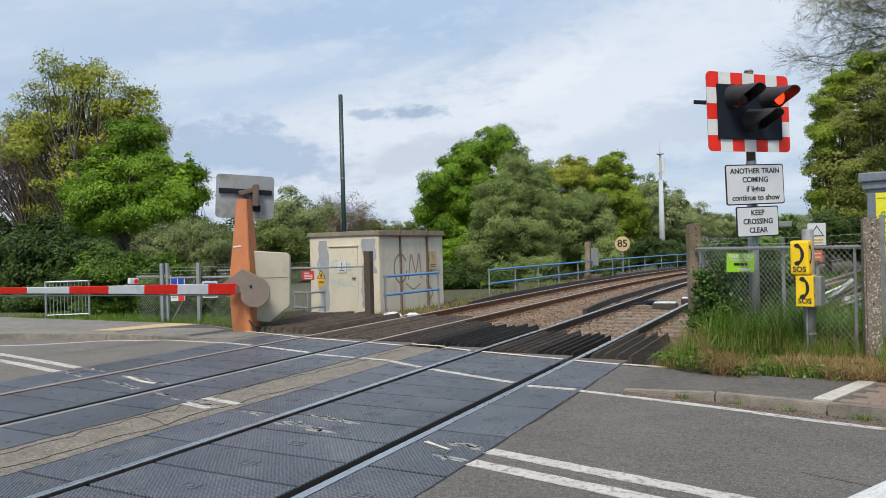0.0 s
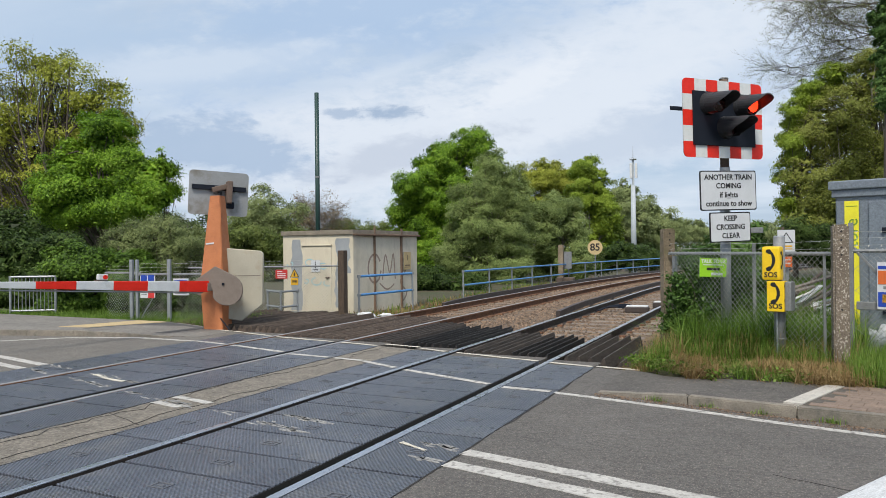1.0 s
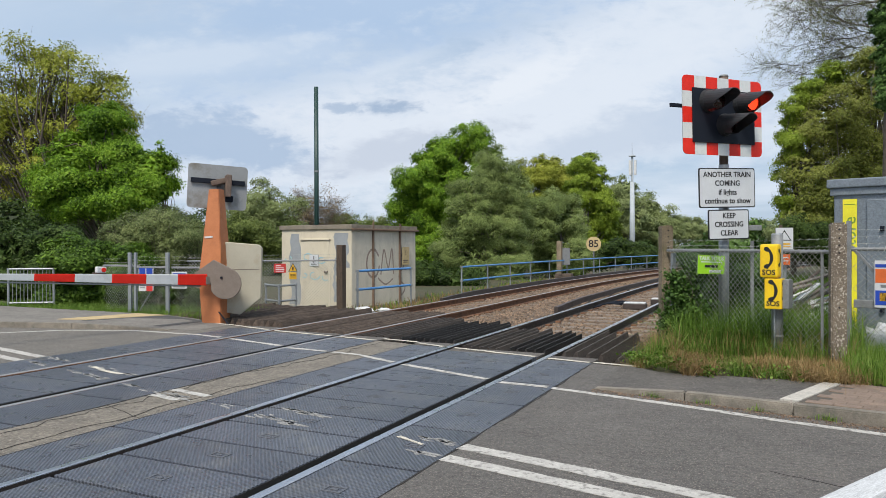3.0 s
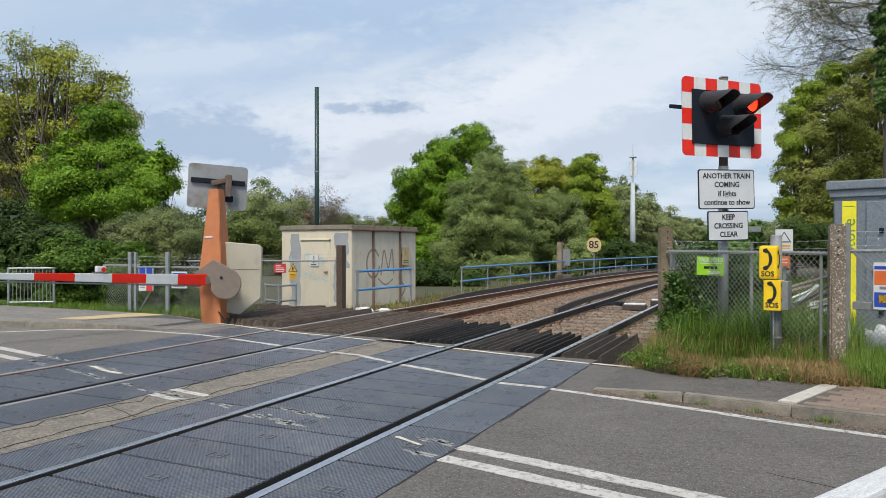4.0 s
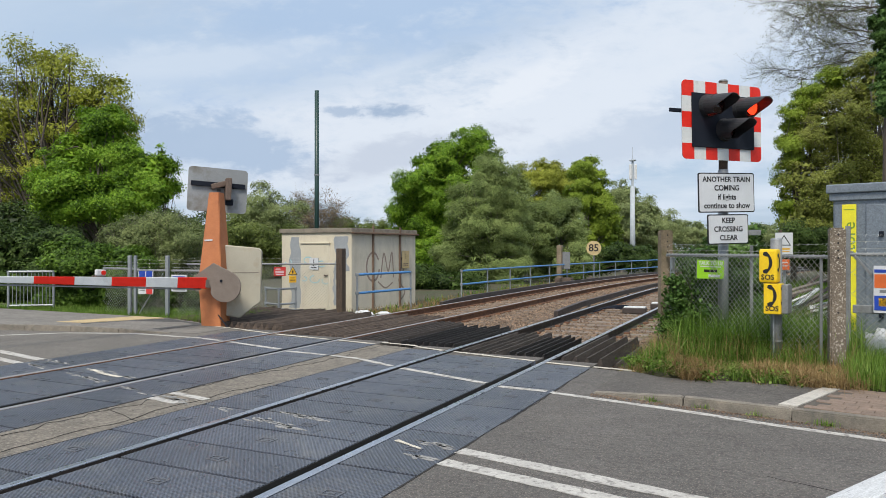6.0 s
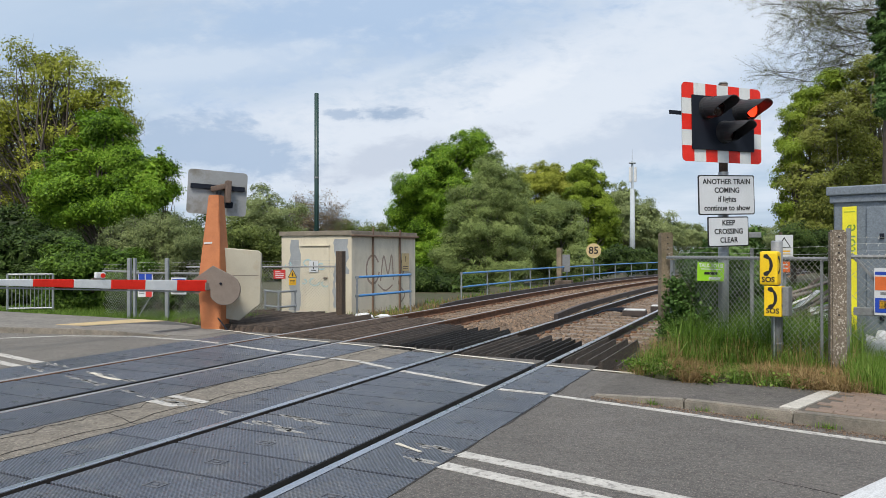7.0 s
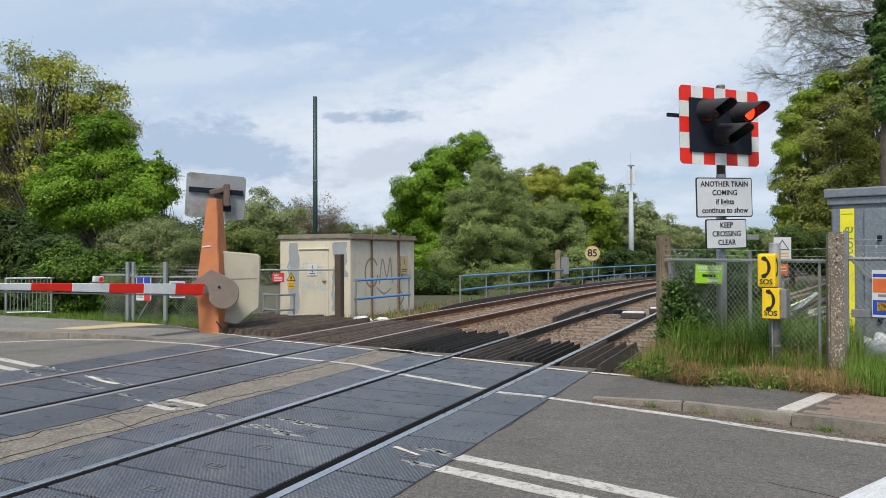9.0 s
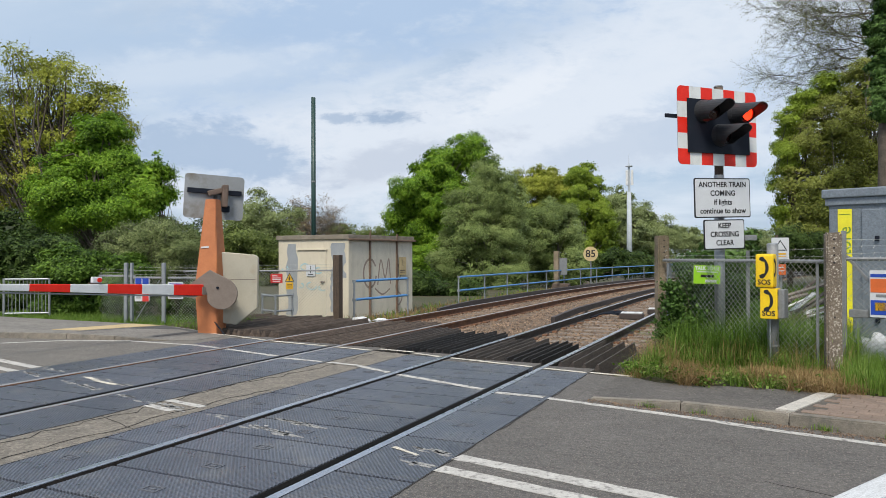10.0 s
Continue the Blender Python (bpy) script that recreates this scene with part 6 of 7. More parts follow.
for k in range(16):
    ln = rng.uniform(0.5, 1.1)
    ob = solid("broken_board", box((ln, rng.uniform(0.06, 0.14), 0.025), (0, 0, 0), bevel=0.004), rng.choice((SLEEPER_PALE, SLEEPER_PALE, TIMBER_BROWN, WHITE)), "splintered board in a heap of rubble", "board", group="rubble heap")
    ob.matrix_world = pose(3.15 + rng.uniform(-0.35, 0.4), 12.1 + rng.uniform(-0.5, 0.5), 0.48 + 0.03 * k * rng.random(), rng.uniform(-25, 25), rng.uniform(-38, -5), rng.uniform(-20, 60))


def sack(at, s, seed, label, mat=None):
    own = bmesh.new()
    bmesh.ops.create_icosphere(own, subdivisions=3, radius=1.0)
    for v in own.verts:
        k = noise.noise(v.co * 1.7 + Vector((seed, 0, 0))) * 0.35 + noise.noise(v.co * 4 + Vector((seed, 3, 0))) * 0.45
        v.co *= 1 + k
        v.co = Vector((v.co.x * s[0], v.co.y * s[1], max(v.co.z, -0.5) * s[2]))
    return solid("plastic_sack", own, mat or PLASTIC, label, "sack", m=pose(*at, rz=seed * 40), smooth=True)


sack((3.2, 11.9, 0.18), (0.45, 0.35, 0.32), 1, "crumpled white plastic sheeting on the rubble")
sack((2.95, 11.5, 0.14), (0.30, 0.25, 0.22), 2, "crumpled white plastic sack in the grass")
sack((3.75, 9.75, 0.14), (0.26, 0.16, 0.3), 3, "white rubble sack leaning in front of the cabinet")
sack((4.05, 9.7, 0.1), (0.22, 0.16, 0.24), 6, "white rubble sack leaning in front of the cabinet")
sack((-6.15, 14.2, -0.1), (0.26, 0.12, 0.08), 4, "crumpled white plastic bag on the ballast")
sack((-5.85, 14.6, -0.12), (0.17, 0.10, 0.05), 5, "scrap of white plastic on the ballast")
for k, (x, y) in enumerate(((-0.55, 17.6), (-0.15, 19.2))):
    t = thing("track_equipment_box", pose(x, y, -0.10, rz=5), "dark box with a pale lid between the rails", "trackside box", "track equipment")
    part("body", box((0.55, 0.4, 0.13), (0, 0, 0.02), bevel=0.015), RAIL_DARK, t)
    part("lid", box((0.5, 0.3, 0.025), (0, 0, 0.10), bevel=0.008), PLASTIC, t, "pale lid")
for k in range(4):
    r = random.Random(40 + k)
    cv, cf = [], []
    a0, b0 = Vector((-1.42, 17.0 + 0.25 * k, -0.10)), Vector((-0.72, 17.6 + 0.2 * k, -0.06))
    pts = [a0.lerp(b0, q / 8) + Vector((r.uniform(-0.03, 0.03), 0.16 * math.sin(q * 0.8 + k), 0.07 * math.sin(math.pi * q / 8))) for q in range(9)]
    branch_tube(cv, cf, pts, [0.018] * 9, 6)
    cable = thing("track_cable", Matrix(), "black cable looped from the rail to the equipment box", "cable", "track equipment")
    part("sheath", raw("sheath", cv, cf, BLACK), BLACK, cable, smooth=True)
near = thing("white_boom", pose(2.824, 1.736, 0.83, 0, 0, 62.5), "white painted wooden boom end with flaking paint", "barrier boom")
PEEL = material("flaking_white_paint", (0.56, 0.57, 0.585), (0.46, 0.47, 0.485), scale=4, rough=0.5, stain=(0.25, 0.26, 0.28), stain_scale=22, stain_range=(0.62, 0.68), stretch=(1, 6, 6), local=True)
part("beam", box((2.2, 0.07, 0.14), (0.75, 0, 0), bevel=0.012), PEEL, near)
part("support", tube((1.6, 0, -0.83), (1.6, 0, -0.06), 0.04, n=12), STEEL, near, "grey steel support")

# ---- trees and shrubs ----


def crown_of(w, h, z0, seed, n=9, lean=0.0, flat=0.75):
    """Boughs for a crown of width w and height h from z0: overlapping ellipsoids with an uneven outline."""
    r = random.Random(seed)
    out = [(0, 0, z0 + h * 0.52, w * 0.33, w * 0.33 * flat, h * 0.40)]
    for k in range(n):
        a, q = r.uniform(0, 6.28), (k + 0.5) / n
        reach = w * 0.36 * math.sin(math.pi * (0.18 + 0.74 * q)) ** 0.7
        s = w * r.uniform(0.13, 0.22)
        out.append((reach * math.cos(a) * (1.0), reach * math.sin(a) * flat, z0 + h * (0.10 + 0.80 * q), s, s * flat, s * r.uniform(0.7, 1.0)))
    for k in range(n // 2):
        sx = -1 if k % 2 else 1
        q = r.uniform(0.2, 0.75)
        s = w * r.uniform(0.10, 0.16)
        out.append((sx * w * 0.36 * math.sin(math.pi * (0.15 + 0.7 * q)), r.uniform(-0.1, 0.1) * w, z0 + h * q, s, s, s * 0.9))
    return [(x + lean * (z - z0), y, z, a, b, c) for x, y, z, a, b, c in out]


C, S = math.cos(radians(25.595)), math.sin(radians(25.595))


def spot(across, away, z):
    """A place by its distance across and along the line of sight from the camera's stand."""
    return EYE.x + across * C - away * S, across * S + away * C, z


tree("oak_tree", "tall oak in fresh yellow-green leaf", spot(-18.6, 34, -1.0),
     [(-0.48, 0.06, 11.56, 1.46, 1.24, 1.27), (-1.97, -0.3, 9.79, 1.17, 1.0, 1.22), (0.88, -0.38, 10.2, 1.34, 1.14, 1.22), (2.45, -0.4, 9.6, 1.1, 0.93, 1.1), (3.15, -0.0, 8.44, 0.68, 0.58, 1.1), (-1.02, 0.48, 7.98, 1.46, 1.24, 1.46), (-2.64, -0.67, 8.03, 1.22, 1.04, 1.46), (0.74, 0.4, 8.16, 1.46, 1.24, 1.46), (-0.75, 0.08, 5.86, 1.71, 1.45, 1.46), (-2.51, 0.64, 5.59, 1.22, 1.04, 1.46)],
     44000, 0.1, L_YELLOW, BARK, 0.26, lump=0.62, fill=0.7, seed=3, limbs=240, twigs=700, fork=0.18, core=0.0, stems=4)
tree("maple_tree", "dense maple in bright green leaf", spot(-12.9, 27, -0.8),
     [(-0.31, 0.46, 6.5, 1.01, 0.86, 0.97), (-1.43, 0.11, 5.34, 0.89, 0.76, 0.93), (0.59, 0.53, 5.38, 1.12, 0.95, 0.97), (1.58, 0.28, 5.06, 0.81, 0.69, 0.77), (2.23, -0.23, 4.31, 0.5, 0.43, 0.54), (-0.74, -0.51, 4.14, 1.16, 0.99, 0.87), (0.87, -0.18, 3.98, 1.16, 0.99, 0.68), (0.16, 0.02, 7.21, 0.46, 0.4, 0.5)],
     110000, 0.075, L_BRIGHT, BARK, 0.19, lump=0.48, fill=0.35, seed=5, limbs=90, core=0.06)
tree("budding_tree", "sparse tree with brown opening buds", spot(-22.9, 36, -1.0),
     [(0.69, -0.15, 8.42, 1.03, 0.88, 1.55), (0.98, 0.59, 6.35, 1.29, 1.1, 1.55), (-1.03, 0.25, 7.5, 1.55, 1.32, 2.07), (1.9, 0.05, 5.49, 1.03, 0.88, 1.03), (-2.75, -0.69, 6.35, 1.81, 1.54, 2.32)],
     16000, 0.085, L_BROWN, BARK, 0.2, lump=0.6, fill=0.9, seed=8, limbs=220, twigs=1400, core=0.0, stems=3)
tree("thin_tree", "thin leaning sapling with few leaves", spot(-11.0, 28, -0.7),
     [(-0.07, -0.09, 6.03, 0.18, 0.15, 0.32), (0.24, -0.11, 5.45, 0.28, 0.24, 0.28), (-0.34, 0.13, 5.51, 0.24, 0.2, 0.24)],
     900, 0.085, L_BRIGHT, BARK, 0.06, lump=0.22, fill=0.9, seed=9, limbs=14, twigs=30, core=0.0)
tree("willow_shrub", "grey-green willow shrub with pale stems", spot(-7.2, 18.2, -0.3),
     [(0.03, 0.22, 2.14, 0.68, 0.58, 0.47), (-0.69, -0.12, 1.94, 0.65, 0.55, 0.5), (0.61, -0.18, 1.82, 0.57, 0.49, 0.52), (-0.11, 0.12, 1.31, 1.04, 0.89, 0.55), (0.83, 0.25, 1.24, 0.52, 0.44, 0.52)],
     60000, 0.052, L_SHRUB, BARK_PALE, 0.06, lump=0.26, fill=0.4, seed=11, limbs=140, twigs=420, category="shrub", aspect=0.32, core=0.05, twig=0.09, stems=5)
tree("bramble_bush", "leafy green bramble bush by the footway", spot(-8.4, 17.0, -0.1),
     [(-0.33, 0.03, 1.18, 0.71, 0.6, 0.49), (0.11, 0.51, 0.6, 0.98, 0.83, 0.51), (0.79, 0.08, 0.94, 0.59, 0.5, 0.49), (-0.76, 0.25, 0.4, 0.49, 0.41, 0.37)],
     60000, 0.055, L_BRAMBLE, BARK, 0.03, lump=0.24, fill=0.4, seed=12, limbs=60, category="shrub", core=0.05)
tree("bramble_bush", "dark tangled bramble bush behind the gate", spot(-6.6, 16.4, -0.2),
     [(0.4, 0.13, 0.64, 0.59, 0.5, 0.4), (-0.45, -0.03, 0.51, 0.59, 0.5, 0.38), (0.93, -0.12, 0.4, 0.47, 0.4, 0.35)],
     14000, 0.052, L_DARK, BARK_PALE, 0.03, lump=0.2, fill=0.8, seed=13, limbs=160, twigs=600, category="shrub", core=0.0, twig=0.16, stems=6)
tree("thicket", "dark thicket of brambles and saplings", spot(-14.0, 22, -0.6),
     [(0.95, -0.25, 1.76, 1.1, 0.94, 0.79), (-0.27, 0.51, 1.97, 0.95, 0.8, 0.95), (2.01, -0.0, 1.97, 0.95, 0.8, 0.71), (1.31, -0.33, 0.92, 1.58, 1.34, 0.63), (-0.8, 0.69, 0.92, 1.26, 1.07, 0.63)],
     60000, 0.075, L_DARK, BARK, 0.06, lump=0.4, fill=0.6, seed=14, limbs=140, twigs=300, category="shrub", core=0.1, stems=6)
# Dark leaf colour here paints in the shade under the tall trees.
tree("thicket", "hawthorn thicket under the tall trees, shade put into its dark leaf colour", spot(-17.5, 32, -0.9),
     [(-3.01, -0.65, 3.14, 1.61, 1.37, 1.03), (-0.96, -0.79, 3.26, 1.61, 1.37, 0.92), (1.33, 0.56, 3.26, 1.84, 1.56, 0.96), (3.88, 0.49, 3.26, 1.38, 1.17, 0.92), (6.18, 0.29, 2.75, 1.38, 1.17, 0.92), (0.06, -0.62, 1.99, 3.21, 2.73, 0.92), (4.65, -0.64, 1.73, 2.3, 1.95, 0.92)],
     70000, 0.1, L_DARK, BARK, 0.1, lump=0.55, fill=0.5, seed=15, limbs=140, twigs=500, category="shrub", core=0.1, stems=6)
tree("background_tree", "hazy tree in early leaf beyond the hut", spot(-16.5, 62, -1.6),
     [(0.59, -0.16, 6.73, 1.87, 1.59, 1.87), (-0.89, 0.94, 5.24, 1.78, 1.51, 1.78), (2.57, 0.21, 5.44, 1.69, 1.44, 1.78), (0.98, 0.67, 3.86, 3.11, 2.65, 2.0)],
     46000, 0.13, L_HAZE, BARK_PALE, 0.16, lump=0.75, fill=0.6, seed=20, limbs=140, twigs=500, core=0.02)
tree("background_tree", "bare grey tree beyond the hut", spot(-12.2, 70, -1.6),
     [(-0.3, 0.07, 7.2, 2.21, 1.88, 1.71), (-1.97, -0.09, 6.31, 1.71, 1.45, 1.71), (1.38, 0.33, 6.31, 1.51, 1.28, 1.51), (-0.3, 1.28, 5.08, 3.51, 2.99, 1.51)],
     6000, 0.12, L_BROWN, BARK_PALE, 0.18, lump=0.9, fill=0.9, seed=22, limbs=260, twigs=1600, core=0.0, stems=3)
tree("background_tree", "green hazel thicket behind the barrier", spot(-11.0, 45, -1.4),
     [(-1.34, -0.64, 3.43, 1.61, 1.37, 1.16), (0.81, 0.12, 3.07, 1.61, 1.37, 1.1), (-2.41, -0.35, 2.71, 1.61, 1.37, 1.29), (2.97, 0.82, 2.71, 1.61, 1.37, 1.16), (-0.26, 0.9, 1.64, 2.58, 2.19, 1.29)],
     46000, 0.1, L_OLIVE, BARK, 0.1, lump=0.6, fill=0.5, seed=23, limbs=80, twigs=200, core=0.05, stems=4)
tree("background_tree", "low hazy trees beyond the hut", spot(-6.6, 90, -2.0),
     [(-3.73, -0.98, 5.5, 2.97, 2.52, 1.42), (-6.6, 0.3, 5.72, 2.58, 2.19, 1.55), (-0.86, 0.4, 5.36, 1.94, 1.65, 1.29), (0.57, -0.07, 4.64, 2.58, 2.19, 1.94)],
     24000, 0.16, L_OLIVE, BARK_PALE, 0.12, lump=0.8, fill=0.5, seed=24, limbs=60, core=0.05)
tree("lime_tree", "big lime tree in dense bright green leaf", spot(0.3, 50, -1.6),
     [(1.73, 0.03, 10.23, 1.22, 1.04, 1.15), (-0.22, -0.14, 9.04, 1.58, 1.34, 1.43), (2.65, -0.33, 8.8, 1.08, 0.91, 1.26), (-1.85, -0.65, 7.2, 1.58, 1.34, 1.29), (0.34, -0.04, 6.69, 2.08, 1.77, 1.79), (-2.89, 0.13, 5.85, 0.93, 0.79, 0.86), (-2.33, 0.21, 4.41, 1.58, 1.34, 1.58), (-0.46, 0.5, 3.3, 2.15, 1.83, 2.15), (2.33, -0.15, 4.49, 2.15, 1.83, 2.15), (-1.85, -0.72, 1.51, 1.43, 1.22, 1.29)],
     150000, 0.115, L_BRIGHT, BARK, 0.28, lump=0.62, fill=0.3, seed=31, limbs=80, core=0.08)
tree("willow_tree", "broad grey-green willow beside the line", spot(2.6, 40, -1.4),
     [(0.46, 0.39, 7.19, 0.95, 0.8, 1.09), (-0.5, 0.21, 5.72, 1.38, 1.17, 1.29), (1.26, 0.26, 5.72, 1.09, 0.93, 1.43), (-0.97, -0.57, 4.0, 1.43, 1.22, 1.43), (0.94, 0.44, 3.52, 1.66, 1.41, 1.72), (-1.2, -0.14, 2.09, 1.43, 1.22, 1.43), (0.46, -0.22, 1.45, 1.72, 1.46, 1.15), (-2.09, -0.06, 2.56, 0.8, 0.68, 1.29)],
     150000, 0.085, L_WILLOW, BARK_PALE, 0.2, lump=0.5, fill=0.3, seed=32, limbs=110, twigs=200, aspect=0.4, core=0.07, stems=3)
tree("oak_tree", "oak in yellowish spring leaf behind the willow", spot(10.6, 75, -1.8),
     [(0.22, -0.07, 10.93, 1.94, 1.65, 1.51), (-1.57, -0.18, 10.21, 1.51, 1.28, 1.61), (1.41, 0.67, 9.26, 1.61, 1.37, 1.88), (2.43, -0.16, 10.09, 0.75, 0.64, 1.08), (-0.08, 0.44, 7.22, 2.69, 2.29, 2.42)],
     60000, 0.15, L_YELLOW, BARK, 0.25, lump=0.8, fill=0.5, seed=33, limbs=110, twigs=200, core=0.04)
tree("ash_tree", "slender ash in green-yellow leaf", spot(12.9, 62, -1.6),
     [(-0.5, -0.46, 9.89, 0.98, 0.83, 1.16), (0.54, -0.02, 8.31, 0.98, 0.83, 1.33), (-1.04, -0.52, 7.81, 1.07, 0.91, 1.51), (0.84, -0.56, 6.08, 1.07, 0.91, 1.51), (-0.0, 0.43, 4.35, 1.25, 1.06, 1.78), (1.63, 0.45, 3.61, 1.25, 1.06, 1.69)],
     60000, 0.13, L_FRESH, BARK_PALE, 0.18, lump=0.6, fill=0.5, seed=34, limbs=90, core=0.04, stems=3)
tree("sallow_bush", "rounded grey-green sallow beside the line", spot(7.4, 45, -1.2),
     [(-0.19, 0.45, 5.09, 1.36, 1.15, 0.9), (-1.16, -0.7, 3.88, 1.42, 1.21, 1.55), (0.71, 0.35, 3.88, 1.23, 1.04, 1.36), (-1.52, 0.62, 1.97, 1.55, 1.32, 1.29), (0.71, -0.7, 1.8, 1.55, 1.32, 1.16)],
     90000, 0.09, L_WILLOW, BARK_PALE, 0.12, lump=0.5, fill=0.3, seed=35, limbs=60, aspect=0.45, core=0.07, stems=3)
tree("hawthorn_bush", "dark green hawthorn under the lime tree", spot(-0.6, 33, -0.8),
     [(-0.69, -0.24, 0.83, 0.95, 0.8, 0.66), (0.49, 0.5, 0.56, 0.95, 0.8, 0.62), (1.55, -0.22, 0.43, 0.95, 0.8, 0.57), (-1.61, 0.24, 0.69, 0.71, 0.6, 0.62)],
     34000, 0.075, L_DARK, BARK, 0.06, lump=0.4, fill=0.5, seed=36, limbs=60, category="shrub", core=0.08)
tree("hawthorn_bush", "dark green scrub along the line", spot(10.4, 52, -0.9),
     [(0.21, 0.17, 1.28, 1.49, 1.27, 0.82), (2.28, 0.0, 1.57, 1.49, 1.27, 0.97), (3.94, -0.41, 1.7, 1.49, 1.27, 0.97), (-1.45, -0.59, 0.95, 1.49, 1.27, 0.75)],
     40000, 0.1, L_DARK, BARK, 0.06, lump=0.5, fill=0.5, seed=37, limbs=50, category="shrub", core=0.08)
# Distant crowns take the paled leaves; their haze is painted.
tree("distant_tree", "distant tree just coming into leaf, haze mixed into its leaf colour", spot(25.2, 100, -2.0),
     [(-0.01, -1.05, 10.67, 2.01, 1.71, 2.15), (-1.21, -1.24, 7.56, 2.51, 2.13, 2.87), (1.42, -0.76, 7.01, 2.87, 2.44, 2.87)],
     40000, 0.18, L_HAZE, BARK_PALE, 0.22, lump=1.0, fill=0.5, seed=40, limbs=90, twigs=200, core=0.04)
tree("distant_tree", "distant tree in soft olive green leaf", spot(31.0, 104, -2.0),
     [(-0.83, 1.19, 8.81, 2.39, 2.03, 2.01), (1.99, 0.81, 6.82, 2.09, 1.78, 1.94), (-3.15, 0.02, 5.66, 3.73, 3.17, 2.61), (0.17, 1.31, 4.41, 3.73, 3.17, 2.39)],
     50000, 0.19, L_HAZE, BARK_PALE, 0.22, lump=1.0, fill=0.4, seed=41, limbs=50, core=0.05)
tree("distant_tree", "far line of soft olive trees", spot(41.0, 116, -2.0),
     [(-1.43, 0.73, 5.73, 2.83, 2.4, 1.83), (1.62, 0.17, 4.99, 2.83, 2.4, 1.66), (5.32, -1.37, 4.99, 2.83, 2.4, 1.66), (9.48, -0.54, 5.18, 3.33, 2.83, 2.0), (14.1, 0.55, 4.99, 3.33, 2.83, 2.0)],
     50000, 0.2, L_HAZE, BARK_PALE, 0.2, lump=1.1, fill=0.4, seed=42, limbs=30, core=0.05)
tree("hedgerow_tree", "spreading hornbeam in thin olive leaf by the line", spot(14.6, 25, -0.1),
     [(-1.53, 0.31, 3.85, 0.9, 0.76, 1.08), (-1.23, 0.1, 5.54, 0.81, 0.69, 0.99), (-0.23, -0.07, 6.14, 0.99, 0.84, 1.17), (0.66, -0.01, 7.24, 0.99, 0.84, 1.34), (-0.83, -0.16, 3.35, 1.08, 0.91, 1.26), (0.46, 0.15, 3.85, 1.26, 1.07, 1.79), (-1.83, -0.22, 2.26, 0.75, 0.64, 1.08), (-0.53, -0.32, 1.76, 1.26, 1.07, 1.08), (2.06, 0.05, 5.25, 1.43, 1.22, 2.33), (2.46, -0.3, 2.66, 1.61, 1.37, 1.61)],
     170000, 0.06, L_HEDGE, BARK_PALE, 0.16, lump=0.36, fill=0.5, seed=50, limbs=260, twigs=1600, core=0.05, stems=2)
tree("hedgerow_tree", "fresh green hazel at the edge of the hedgerow", spot(12.6, 25.5, -0.1),
     [(0.22, 0.09, 6.34, 0.51, 0.44, 0.59), (-0.04, 0.01, 5.16, 0.44, 0.37, 0.7), (0.73, 0.12, 7.05, 0.55, 0.47, 0.44), (-0.18, 0.09, 3.9, 0.4, 0.34, 0.62), (-0.24, 0.16, 2.78, 0.37, 0.31, 0.62), (1.55, -0.05, 7.56, 0.48, 0.4, 0.37)],
     36000, 0.058, L_FRESH, BARK, 0.09, lump=0.3, fill=0.5, seed=51, limbs=50, twigs=240, core=0.03)
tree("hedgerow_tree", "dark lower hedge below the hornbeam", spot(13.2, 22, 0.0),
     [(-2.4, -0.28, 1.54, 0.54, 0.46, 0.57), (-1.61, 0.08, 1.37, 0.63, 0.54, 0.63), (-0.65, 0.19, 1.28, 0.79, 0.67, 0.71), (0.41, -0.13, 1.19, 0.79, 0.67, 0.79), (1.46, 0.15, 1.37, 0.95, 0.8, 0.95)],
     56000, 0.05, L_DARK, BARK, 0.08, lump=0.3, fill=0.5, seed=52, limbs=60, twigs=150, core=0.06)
tree("ivy_clad_tree", "tall tree with an ivy-clad trunk and bare twigs", spot(13.2, 21, 0.0),
     [(-0.01, 0.02, 8.06, 0.39, 0.33, 0.6), (0.06, 0.02, 7.06, 0.39, 0.33, 0.6), (0.09, -0.09, 9.4, 0.45, 0.38, 0.9), (0.02, -0.08, 5.89, 0.39, 0.33, 0.75)],
     26000, 0.07, L_IVY, BARK, 0.24, lump=0.2, fill=0.4, seed=53, limbs=4, core=0.08)

